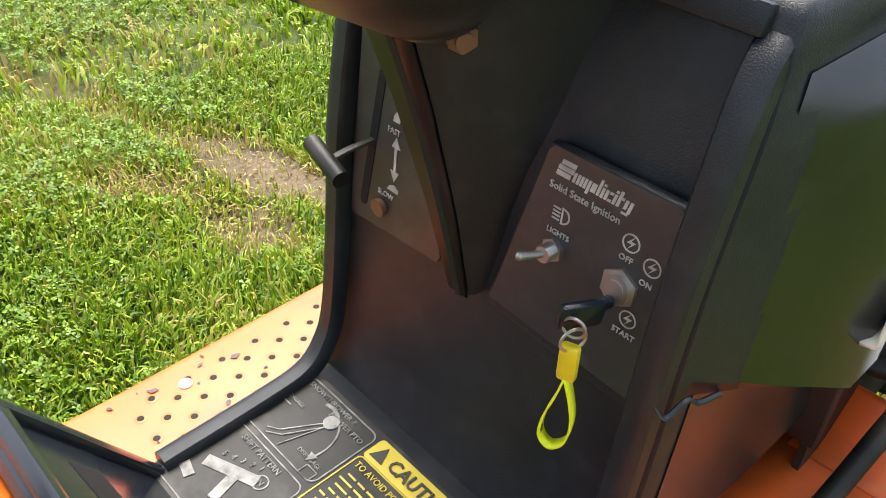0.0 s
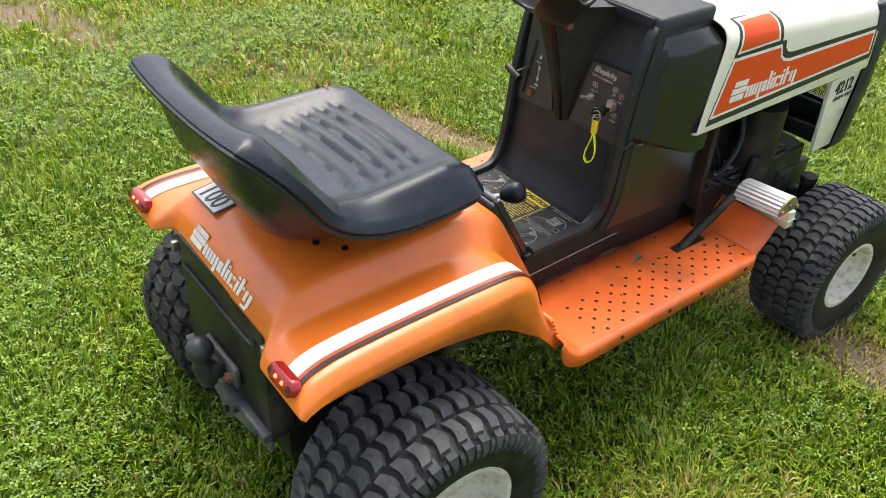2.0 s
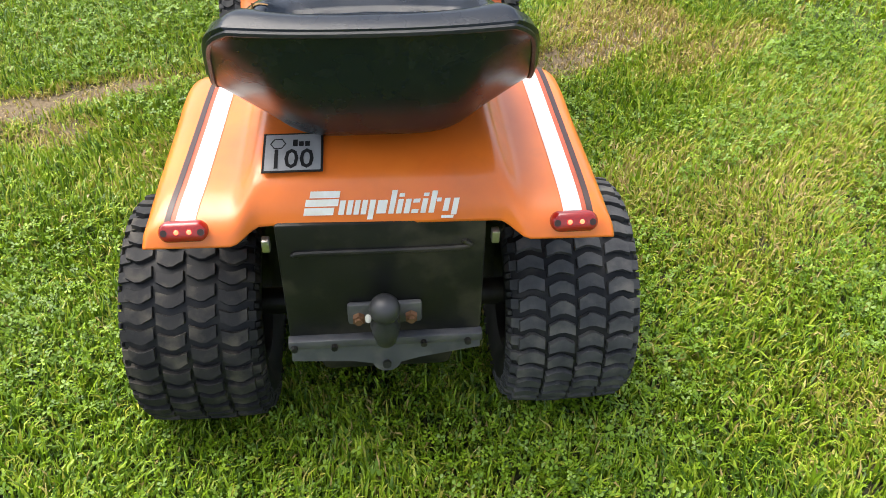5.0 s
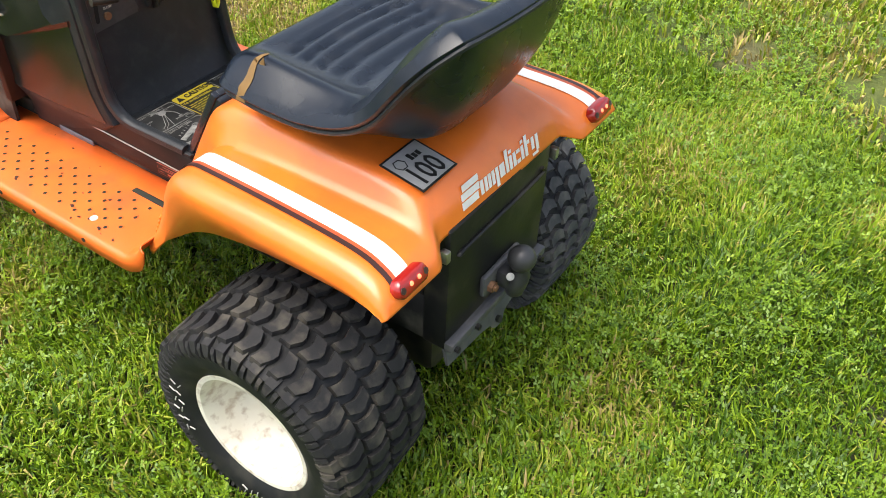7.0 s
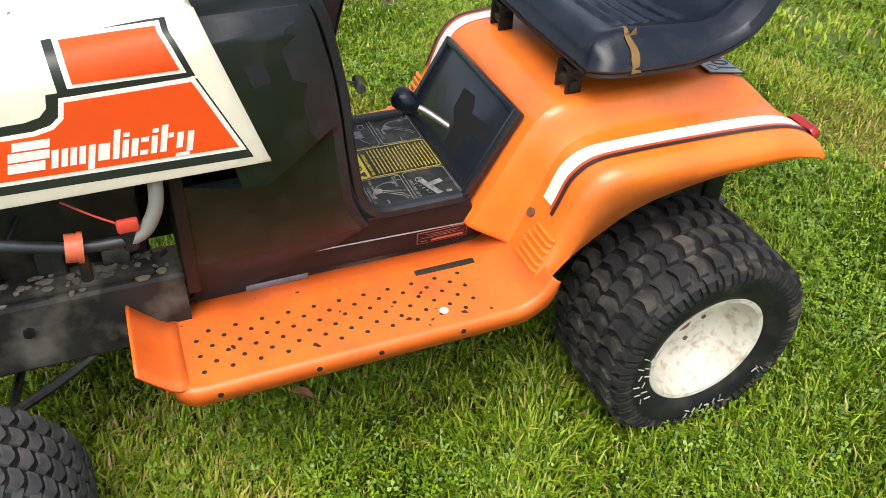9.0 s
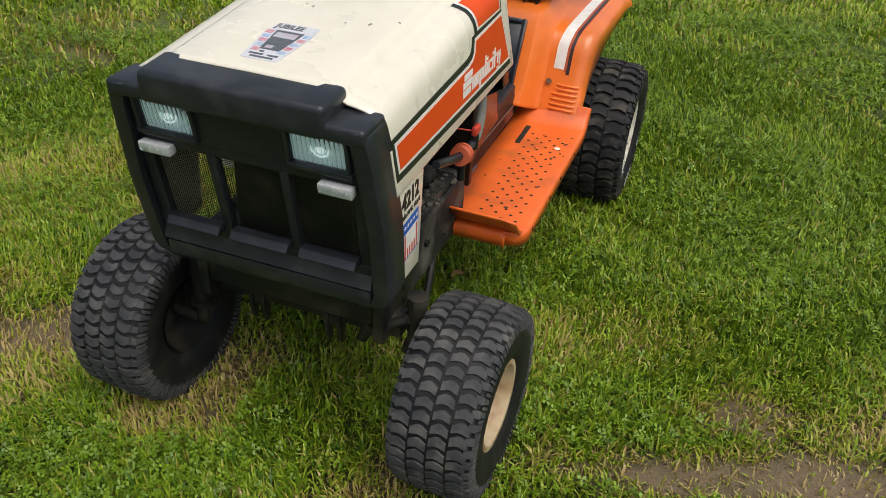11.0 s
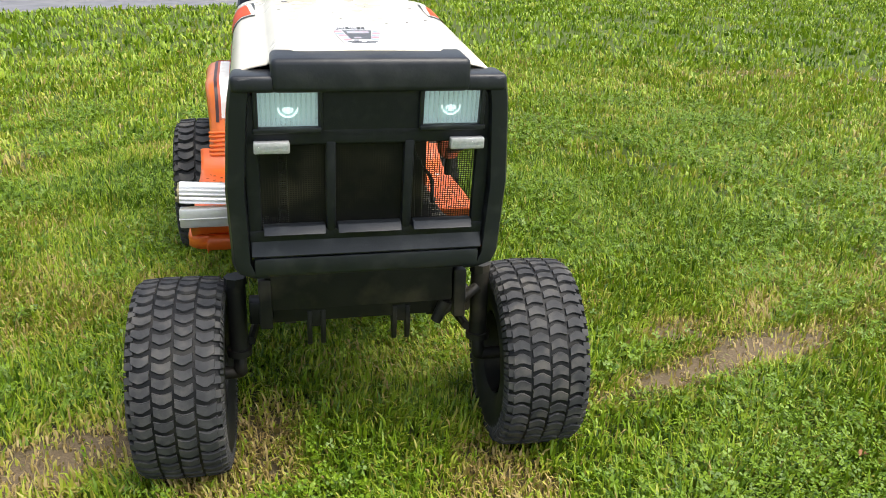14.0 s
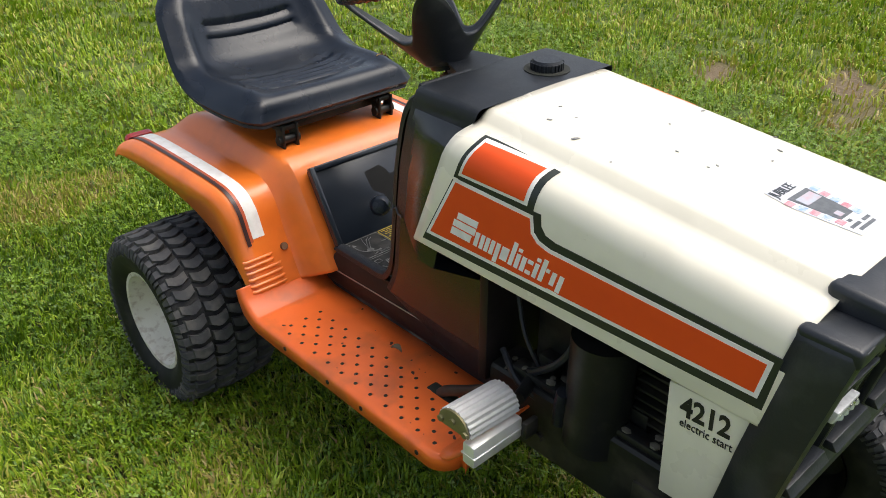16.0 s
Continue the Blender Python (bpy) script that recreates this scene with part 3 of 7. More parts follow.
# number sticker on the deck
p0 = Vector((-0.170, -0.155, 0.6095))
m100 = frame_at(p0, (1, 0, 0), (0, 0.080, 0.0135))
bm = bmesh.new()
rect(bm, 0, 0, 0.089, 0.082, m100, 0.0012)
sticker = part("model_sticker", bm, PRINT_BLACK, fender_ob, "silver and black square sticker reading 100", smooth=False)
bm = bmesh.new()
rect(bm, 0.0035, 0.0035, 0.0855, 0.0785, m100 @ Matrix.Translation((0, 0, 0.0011)), 0.0006)
part("silver_field", bm, SILVER_PLATE, sticker, smooth=False)
letters("100", 0.056, m100 @ Matrix.Translation((0.009, 0.008, 0.0012)), PRINT_BLACK, sticker, bold=0.0006, squeeze=0.80)
bm = bmesh.new()
mm = m100 @ Matrix.Translation((0.018, 0.059, 0.0012))
hexa = [(0.012 * math.cos(k * math.pi / 3) + 0.004, 0.012 * math.sin(k * math.pi / 3)) for k in range(6)]
inner = [(0.0102 * math.cos(k * math.pi / 3) + 0.004, 0.0102 * math.sin(k * math.pi / 3)) for k in range(6)]
for k in range(6):
    j = (k + 1) % 6
    sheet(bm, [hexa[k], hexa[j], inner[j], inner[k]], mm, 0.001)
for k in range(3):
    rect(bm, 0.026 + k * 0.009, -0.006, 0.033 + k * 0.009, 0.004 + (0.004 if k == 0 else 0), mm, 0.001)
parts("sticker_mark", bm, PRINT_BLACK, sticker, smooth=False)

# maker's mark on the rear face
a = fender(-0.113, 0.955) + Vector((0, -0.0012, 0.0))
up = fender(-0.113, 0.90) - fender(-0.113, 0.965)
wordmark(frame_at(a, fender(0.12, 0.955) - fender(-0.113, 0.955), up), 0.235, 0.036, WHITE_DECAL, fender_ob)

# tail lights
for side in (-1, 1):
    c = Vector((side * 0.283, -0.227 + skew(side * 0.283, 1), 0.553))
    m = frame_at(c, (1, 0, 0), (0, 0.45, 0.9))
    bm = bmesh.new()
    prof = []
    for (w2, h2, z) in ((0.035, 0.0150, -0.006), (0.035, 0.0150, 0.005), (0.032, 0.0122, 0.009), (0.021, 0.007, 0.0112)):
        ring = []
        for k in range(28):
            f = 2 * math.pi * k / 28
            cx = (w2 - h2) * (1 if math.cos(f) > 0 else -1)
            ring.append(m @ Vector((cx + h2 * math.cos(f), h2 * math.sin(f), z)))
        prof.append(ring)
    vs = grid(bm, prof, closed=True)
    bm.faces.new(vs[-1])
    bm.faces.new(vs[0][::-1])
    tail = part("tail_light", bm, RED_BODY, fender_ob, "oval red marker light, lit")
    bm = bmesh.new()
    for dx in (-0.008, 0.010):
        ball(bm, m @ Vector((dx, 0.001, 0.0105)), 0.0038, 10)
    parts("lit_diode", bm, LED_RED, tail, "glowing red diode")
    bm = bmesh.new()
    for dx in (-0.026, 0.026):
        cyl(bm, m @ Vector((dx, 0, 0.005)), m @ Vector((dx, 0, 0.0112)), 0.005, seg=12)
    parts("light_screw", bm, BROWN_LINE, tail)

# ---- footrests
def footrest(side):
    """A perforated plate with a rolled edge round its outer front corner, a ramp up to the fender and a raised lip set across its front."""
    path = [(0.300, 0.398), (0.318, 0.372), (0.345, 0.353), (0.375, 0.3485), (0.50, 0.349), (0.70, 0.351), (0.84, 0.352), (0.872, 0.352)]
    bm = bmesh.new()
    rows = []

    def row_at(y, z, xo, n, bottom):
        row = [Vector((side * x, y, z)) for x in (0.148, 0.20, 0.25, 0.29, xo - 0.010)]
        for q in range(1, 6):
            f = q / 5 * math.pi / 2
            row.append(Vector((side * (xo - 0.010 + 0.010 * math.sin(f)), y, z)) - n * 0.010 * (1 - math.cos(f)))
        row.append(row[-1] - n * bottom)
        return row

    for k in range(49):
        s = k / 48
        p = along(path, s)
        t = along(path, min(1, s + 0.01)) - along(path, max(0, s - 0.01))
        rows.append(row_at(p[0], p[1], 0.348, Vector((0, -t[1], t[0])).normalized(), 0.005 + 0.015 * min(1.0, max(0.0, (s - 0.03) / 0.16))))
    up = Vector((0, 0, 1))
    for k in range(1, 9):
        f = k / 8 * math.pi / 2
        rows.append(row_at(0.872 + 0.042 * math.sin(f), 0.352, 0.348 - 0.042 * (1 - math.cos(f)), up, 0.020))
    for dy, dz in ((0.0045, 0.002), (0.0075, 0.006), (0.0085, 0.012), (0.0085, 0.030)):
        rows.append(row_at(0.914 + dy, 0.352 - dz, 0.306, up, 0.020 - min(dz, 0.018)))
    grid(bm, rows)
    plate = part("footrest", bm, ORANGE_DIRTY, tractor, "orange perforated steel footrest, scuffed and dusty")
    so = plate.modifiers.new("thickness", "SOLIDIFY")
    so.thickness, so.offset = 0.0024, 0
    bm = bmesh.new()
    rows = []
    for y, z in ((0.886, 0.3535), (0.900, 0.356), (0.911, 0.362), (0.930, 0.382), (0.950, 0.404), (0.9525, 0.409)):
        rows.append([Vector((side * x, y + 0.004 * (x - 0.19) / 0.15, z + (0.0 if x < 0.32 else -0.004))) for x in (0.168, 0.22, 0.27, 0.315, 0.338)])
    grid(bm, rows)
    lip = part("front_lip", bm, ORANGE_DIRTY, plate, "raised orange lip across the front")
    so = lip.modifiers.new("thickness", "SOLIDIFY")
    so.thickness, so.offset = 0.0045, 0
    bm = bmesh.new()
    rng = random.Random(3 if side > 0 else 8)
    for k in range(18):
        x, y, w = rng.uniform(0.165, 0.335), rng.uniform(0.40, 0.90), rng.choice((0.0015, 0.002, 0.003, 0.004, 0.006))
        z = 0.3502 + 0.0025 * min(1, max(0, (y - 0.42) / 0.4))
        a = rng.uniform(0, 3)
        sheet(bm, [(w * rng.uniform(0.5, 1.2) * math.cos(j * 0.9), 0.6 * w * rng.uniform(0.5, 1.2) * math.sin(j * 0.9)) for j in range(7)], frame_at((side * x, y, z + 0.0002), (math.cos(a), math.sin(a), 0), (-math.sin(a), math.cos(a), 0)), 0.0007)
    parts("paint_scuff", bm, BROWN_LINE, plate, "small rusty scuff in the paint", smooth=False)
    if side < 0:
        bm = bmesh.new()
        cyl(bm, (-0.308, 0.478, 0.348), (-0.308, 0.478, 0.3516), 0.0075, seg=14)
        part("white_plug", bm, WHITE_DECAL, plate, "round white plug in the plate")
    # holes aren't cut: dark discs paint their shaded insides
    pits, rings = bmesh.new(), bmesh.new()
    y0, y1 = (0.42, 0.868) if side > 0 else (0.42, 0.865)
    n = 22
    for k in range(n):
        y = y0 + (y1 - y0) * k / (n - 1)
        for q in range(3):
            x = 0.235 + 0.036 * q + 0.018 * (k % 2)
            if side < 0:
                x = 0.228 + 0.034 * q + 0.017 * (k % 2)
            if side > 0 and k > 16 and x < 0.24:
                continue
            z = float(np.interp(y, [p[0] for p in path], [p[1] for p in path])) + 0.0012
            cyl(pits, (side * x, y, z - 0.004), (side * x, y, z + 0.0004), 0.0040, seg=10)
            for j in range(12):
                a0, a1 = 2 * math.pi * j / 12, 2 * math.pi * (j + 1) / 12
                pr = [(0.0040, 0.0006), (0.0068, 0.0001)]
                v = [rings.verts.new((side * x + r * math.cos(a), y + r * math.sin(a), z + h)) for a in (a0, a1) for r, h in pr]
                rings.faces.new((v[0], v[1], v[3], v[2]))
    parts("tread_hole", pits, HOLE, plate)
    tagged(part("raised_hole_edges", rings, ORANGE_DIRTY, plate), kind="stuff")
    # slot shown by a dark inlay, its inner shade painted
    bm = bmesh.new()
    if side < 0:
        rbox(bm, (-0.212, 0.378, 0.345), (-0.198, 0.49, 0.3522), 0.006)
    else:
        rbox(bm, (0.214, 0.750, 0.346), (0.240, 0.850, 0.3540), 0.008)
    part("slot", bm, HOLE, plate, "dark inlay painted as a slot in the plate")
    bm = bmesh.new()
    for y in (0.46, 0.60, 0.70, 0.85):
        cyl(bm, (side * 0.347, y, 0.336), (side * 0.3505, y, 0.336), 0.0045, seg=10)
    parts("edge_hole", bm, HOLE, plate)
    return plate


foot_right, foot_left = footrest(1), footrest(-1)

# ---- frame, tunnel and floor
bm = bmesh.new()
rbox(bm, (-0.150, -0.18, 0.285), (-0.128, 1.25, 0.385), 0.003)
rbox(bm, (0.128, -0.18, 0.285), (0.150, 1.25, 0.385), 0.003)
parts("frame_rail", bm, DUSTY_STEEL, tractor, "dusty black pressed steel frame rail")
for side in (-1, 1):
    bm = bmesh.new()
    rail = [(0.168, 0.322), (0.190, 0.322), (0.192, 0.326), (0.190, 0.440), (0.186, 0.446), (0.120, 0.450), (0.120, 0.444), (0.180, 0.440), (0.184, 0.434), (0.184, 0.330), (0.168, 0.328)]
    a = [bm.verts.new((side * x, 0.862, z)) for x, z in rail]
    b = [bm.verts.new((side * x, 1.262, z + 0.004)) for x, z in rail]
    bm.faces.new(a)
    bm.faces.new(b[::-1])
    for k in range(len(rail)):
        j = (k + 1) % len(rail)
        bm.faces.new((a[k], b[k], b[j], a[j]))
    chan = part("engine_rail", bm, DUSTY_STEEL if side < 0 else BLACK_STEEL, tractor, "dusty folded steel rail beside the engine", smooth=False)
    bm = bmesh.new()
    rbox(bm, (side * 0.172, 1.165, 0.300), (side * 0.196, 1.300, 0.400), 0.004)
    part("axle_bracket", bm, BLACK_STEEL, chan, "black bracket over the axle")
    bm = bmesh.new()
    for y, z in ((1.205, 0.375), (1.205, 0.345), (1.09, 0.40), (0.98, 0.36)):
        cyl(bm, (side * 0.190, y, z), (side * 0.198, y, z), 0.0085, seg=6)
    parts("rail_bolt", bm, BLACK_STEEL, chan)
    bm = bmesh.new()
    rbox(bm, (side * 0.150, 0.90, 0.446), (side * 0.182, 1.20, 0.462), 0.006)
    for k in range(3):
        rbox(bm, (side * 0.120, 0.93 + 0.09 * k, 0.446), (side * 0.150, 0.97 + 0.09 * k, 0.485 + 0.02 * (k % 2)), 0.006)
    parts("engine_foot", bm, DUSTY_STEEL if side < 0 else BLACK_STEEL, chan, "dusty cast engine foot")
    rng = random.Random(21 + side)
    bm = bmesh.new()
    for k in range(90 if side < 0 else 30):
        y, x, w = rng.uniform(0.88, 1.20), rng.uniform(0.124, 0.186), rng.uniform(0.003, 0.009)
        ball(bm, (side * x, y, 0.4505 + (0.013 if 0.150 < x < 0.182 and 0.90 < y < 1.20 else 0.0)), w, 6, (1, rng.uniform(0.5, 1.6), 0.35))
    tagged(part("rail_debris", bm, DEBRIS, chan, "dry grass and dust lying on the rail"), kind="stuff")
bm = bmesh.new()
prism(bm, [(0.33, 0.36), (0.86, 0.36), (0.80, 0.44), (0.56, 0.446), (0.375, 0.446), (0.34, 0.40)], -0.1555, 0.1555, 0.006)
part("tunnel", bm, BROWN_BLACK, tractor, "brown black tunnel under the floor")
bm = bmesh.new()
for side in (-1, 1):
    tube(bm, [(side * 0.1565, 0.372, 0.3975), (side * 0.1570, 0.60, 0.4055), (side * 0.1575, 0.83, 0.4135)], 0.0014, 6, 8)
parts("seam_edge", bm, STEEL, tractor, "bright worn edge of the floor pan")

# label on the tunnel's left side
bm = bmesh.new()
mlab = frame_at((-0.1568, 0.468, 0.372), (0, -1, 0), (0, 0, 1))
rect(bm, 0, 0, 0.094, 0.024, mlab, 0.0012)
lab = part("warning_label", bm, LABEL_RED, tractor, "small dark red label with pale print", smooth=False)
bm = bmesh.new()
rect(bm, 0.0010, 0.0010, 0.0930, 0.0230, mlab @ Matrix.Translation((0, 0, 0.0008)), 0.0008)
part("label_field", bm, BROWN_BLACK, lab, smooth=False)
bm = bmesh.new()
for a, b, y, w in ((0.016, 0.080, 0.0185, 0.0006), (0.022, 0.074, 0.0150, 0.0005), (0.006, 0.088, 0.0120, 0.0005), (0.006, 0.018, 0.0055, 0.0006), (0.027, 0.087, 0.0035, 0.0042)):
    rect(bm, a, y, b, y + w, mlab @ Matrix.Translation((0, 0, 0.0014)), 0.0008)
parts("label_line", bm, LABEL_RED, lab, smooth=False)
# added plate: its pale colour stands for lit metal behind a slot
bm = bmesh.new()
rbox(bm, (-0.1572, 0.664, 0.352), (-0.1545, 0.768, 0.3635), 0.002)
part("slot_plate", bm, SLOT_PALE, tractor, "pale blue-grey plate standing for lit metal seen through a slot")

# floor plate with its decals
bm = bmesh.new()
rbox(bm, (-0.156, 0.368, 0.444), (0.156, 0.560, 0.450), 0.003)
floor_ob = part("floor_plate", bm, BLACK_GRAIN, tractor, "black floor plate covered with worn decals")
mf = frame_at((0, 0.372, 0.4502), (1, 0, 0), (0, 1, 0))
bm = bmesh.new()
rect(bm, -0.150, 0.001, 0.150, 0.170, mf, 0.0008)
part("decal_sheet", bm, DECAL_FLOOR, floor_ob, smooth=False)
mp = mf @ Matrix.Translation((0, 0, 0.0008))
bm = bmesh.new()
for x0, y0, x1, y1 in ((-0.145, 0.007, -0.049, 0.086), (-0.145, 0.092, -0.049, 0.164), (0.051, 0.007, 0.147, 0.084), (0.051, 0.090, 0.147, 0.164)):
    stroke(bm, soft_rect(x0, y0, x1, y1, 0.008), 0.0012, mp)
# shift pattern: a slanted bar gate with two stubs and a ring
stroke(bm, [(-0.124, 0.044), (-0.084, 0.060)], 0.011, mp)
stroke(bm, [(-0.098, 0.052), (-0.092, 0.030)], 0.010, mp)
stroke(bm, [(-0.134, 0.027), (-0.126, 0.025)], 0.009, mp)
stroke(bm, arc(-0.078, 0.063, 0.0068, 0, 360, 18), 0.0011, mp)
# lever pictures: thin arms, a knob and a curved arrow
for ox, oy, fl in ((-0.097, 0.126, 1), (0.098, 0.042, 1)):
    stroke(bm, [(ox - 0.026 * fl, oy - 0.026), (ox - 0.016 * fl, oy - 0.020), (ox + 0.004 * fl, oy + 0.012)], 0.0011, mp)
    stroke(bm, [(ox - 0.022 * fl, oy - 0.030), (ox - 0.010 * fl, oy - 0.022), (ox + 0.008 * fl, oy + 0.010)], 0.0011, mp)
    stroke(bm, [(ox - 0.004 * fl, oy - 0.030), (ox + 0.008 * fl, oy + 0.010)], 0.0008, mp)
    sheet(bm, arc(ox + 0.008, oy + 0.017, 0.0075, 0, 330, 11), mp, 0.0014)
    stroke(bm, arc(ox - 0.004, oy + 0.006, 0.022, 62, 108, 8), 0.0035, mp)
    stroke(bm, arc(ox - 0.006, oy - 0.006, 0.034, 52, -14, 10), 0.0016, mp)
    sheet(bm, [(ox + 0.022, oy - 0.014), (ox + 0.031, oy - 0.014), (ox + 0.0255, oy - 0.023)][::-1], mp, 0.0013)
    stroke(bm, soft_rect(ox + 0.030, oy - 0.034, ox + 0.043, oy - 0.024, 0.001), 0.0009, mp)
    stroke(bm, [(ox - 0.043, oy + 0.003), (ox - 0.033, oy + 0.003)], 0.0012, mp)
# pedal picture: a hatched pad with a link and a curved arrow
for k in range(6):
    stroke(bm, [(0.086 + 0.0045 * k, 0.112), (0.090 + 0.0045 * k, 0.136)], 0.0022, mp)
stroke(bm, [(0.060, 0.106), (0.074, 0.116), (0.086, 0.122)], 0.0011, mp)
stroke(bm, arc(0.104, 0.118, 0.026, 130, 20, 10), 0.0020, mp)
stroke(bm, soft_rect(0.116, 0.100, 0.130, 0.111, 0.001), 0.0009, mp)
parts("decal_drawing", bm, FLOOR_PRINT, floor_ob, smooth=False)
letters("SHIFT PATTERN", 0.0080, mp @ Matrix.Translation((-0.128, 0.0765, 0)), FLOOR_PRINT, floor_ob, squeeze=0.95)
letters("SNOWTHROWER &", 0.0074, mp @ Matrix.Translation((-0.139, 0.1555, 0)), FLOOR_PRINT, floor_ob)
letters("MOWER PTO", 0.0074, mp @ Matrix.Translation((-0.098, 0.1465, 0)), FLOOR_PRINT, floor_ob)
letters("ENGAGE", 0.0056, mp @ Matrix.Translation((-0.141, 0.134, 0)), FLOOR_PRINT, floor_ob)
letters("DISENGAGE", 0.0056, mp @ Matrix.Translation((-0.086, 0.1045, 0)), FLOOR_PRINT, floor_ob)
letters("BRAKE & CLUTCH", 0.0070, mp @ Matrix.Translation((0.062, 0.1545, 0)), FLOOR_PRINT, floor_ob)
letters("MOWER LIFT", 0.0070, mp @ Matrix.Translation((0.070, 0.0745, 0)), FLOOR_PRINT, floor_ob)
for k, d in enumerate("54321"):
    letters(d, 0.0074, mp @ Matrix.Translation((-0.124 + 0.0085 * k, 0.0555 + 0.0034 * k, 0)), FLOOR_PRINT, floor_ob)
letters("N", 0.0074, mp @ Matrix.Translation((-0.0805, 0.0603, 0)), FLOOR_PRINT, floor_ob)
bm = bmesh.new()
sheet(bm, soft_rect(-0.045, 0.142, 0.047, 0.166, 0.004)[:-1], mp)
stroke(bm, soft_rect(-0.045, 0.007, 0.047, 0.141, 0.004), 0.0012, mp)
rng = random.Random(4)
for k in range(17):
    x = -0.040 + (0.0 if k % 3 == 0 else 0.003)
    while x < 0.036:
        w = min(rng.uniform(0.006, 0.018), 0.041 - x)
        rect(bm, x, 0.012 + k * 0.0068, x + w, 0.0137 + k * 0.0068, mp)
        x += w + 0.003
parts("caution_decal", bm, YELLOW_PRINT, floor_ob, "worn yellow caution decal", smooth=False)
letters("TO AVOID POSSIBLE", 0.0086, mp @ Matrix.Translation((-0.041, 0.1302, 0)), YELLOW_PRINT, floor_ob, squeeze=0.92)
letters("CAUTION", 0.0175, mp @ Matrix.Translation((-0.021, 0.1478, 0.0008)), PRINT_BLACK, floor_ob, bold=0.0004, squeeze=0.95)
bm = bmesh.new()
sheet(bm, [(-0.041, 0.1465), (-0.025, 0.1465), (-0.033, 0.1625)], mp @ Matrix.Translation((0, 0, 0.0008)))
part("caution_sign", bm, PRINT_BLACK, floor_ob, smooth=False)

# ---- gear panel
mg = frame_at((0, 0.386, 0.420), (-1, 0, 0), (0, 0.276 - 0.378, 0.592 - 0.418))
bm = bmesh.new()
H = 0.203
rbox(bm, (-0.147, 0, -0.012), (0.147, H, 0.006), 0.005, mg)
gear_panel = part("gear_panel", bm, GEAR_BLACK, tractor, "black sloping gear panel with a painted gate")
for lo, hi in (((-0.150, -0.002, 0), (-0.138, H + 0.003, 0.014)), ((0.138, -0.002, 0), (0.150, H + 0.003, 0.014)), ((-0.139, H - 0.009, 0), (0.139, H + 0.003, 0.014))):
    bm = bmesh.new()
    rbox(bm, lo, hi, 0.003, mg)
    part("panel_rim", bm, GEAR_BLACK, gear_panel)
# the gate isn't cut: a black sheet paints the dark inside it
bm = bmesh.new()
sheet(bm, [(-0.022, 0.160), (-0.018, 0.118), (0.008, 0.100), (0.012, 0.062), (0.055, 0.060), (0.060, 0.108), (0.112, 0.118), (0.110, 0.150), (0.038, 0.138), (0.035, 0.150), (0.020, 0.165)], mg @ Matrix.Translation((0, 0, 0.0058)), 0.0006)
part("gear_gate", bm, GATE_DARK, gear_panel, "black sheet painted as the dark of the stepped gear gate", smooth=False)
bm = bmesh.new()
tube(bm, [mg @ Vector((0.0, 0.085, -0.005)), (0.030, 0.375, 0.515), (0.053, 0.402, 0.527)], 0.0070, 10, 10)
lever = part("gear_lever", bm, STEEL, tractor, "bent steel gear lever with black knob")
bm = bmesh.new()
d = Vector((0.053, 0.402, 0.527)) - Vector((0.02, 0.365, 0.508))
q = d.to_track_quat("Z", "Y").to_matrix()
rings = []
for z, r in ((-0.020, 0.007), (-0.012, 0.014), (0.0, 0.020), (0.012, 0.0225), (0.024, 0.021), (0.031, 0.015), (0.033, 0.004)):
    rings.append([Vector((0.055, 0.405, 0.529)) + q @ Vector((r * math.cos(2 * math.pi * k / 20), r * math.sin(2 * math.pi * k / 20), z)) for k in range(20)])
vs = grid(bm, rings, closed=True)
bm.faces.new(vs[0][::-1])
bm.faces.new(vs[-1])
part("lever_knob", bm, VINYL, lever, "rounded black lever knob")

# ---- dash console
LEVELS = [(0.30, 0.70, 0.150, 0.150, 0.78), (0.40, 0.62, 0.155, 0.160, 0.79), (0.447, 0.556, 0.172, 0.180, 0.74), (0.475, 0.572, 0.172, 0.178, 0.73), (0.51, 0.583, 0.172, 0.178, 0.725), (0.60, 0.592, 0.172, 0.179, 0.72), (0.636, 0.595, 0.172, 0.181, 0.722),
          (0.648, 0.596, 0.172, 0.229, 0.723), (0.73, 0.606, 0.171, 0.224, 0.742), (0.800, 0.623, 0.170, 0.214, 0.765), (0.818, 0.628, 0.169, 0.210, 0.771), (0.838, 0.634, 0.167, 0.170, 0.776), (0.850, 0.638, 0.166, 0.169, 0.785), (0.866, 0.643, 0.164, 0.167, 0.79), (0.872, 0.647, 0.160, 0.163, 0.79), (0.874, 0.653, 0.155, 0.158, 0.79)]


def dash_y(z):
    zs, ys = [r[0] for r in LEVELS], [r[1] for r in LEVELS]
    return float(np.interp(z, zs, ys))


bm = bmesh.new()
rows, flank = [], []
for z, yr, xr, xf, yf in LEVELS:
    end = 0.84 if z < 0.64 else (0.762 if z < 0.805 else 0.722) + (z - 0.645) * 0.325
    half = [(0, yr), (xr * 0.5, yr), (xr - 0.012, yr), (xr - 0.003, yr + 0.003), (xr, yr + 0.012), ((xr + xf) / 2, (yr + yf) / 2 + 0.006), (xf, min(yf, end - 0.002)), (xf, end)]
    dip = 0.042 if 0.59 < z < 0.66 else 0.0
    half = [(x, y, z - (dip * min(1.0, (y - yr - 0.012) / (yf - yr - 0.012)) if y > yr + 0.013 else 0.0)) for x, y in half]
    rows.append([(-x, y, q) for x, y, q in half[::-1]] + half[1:])
    if 0.445 < z < 0.845:
        flank.append(half[4:])
vs = grid(bm, rows)
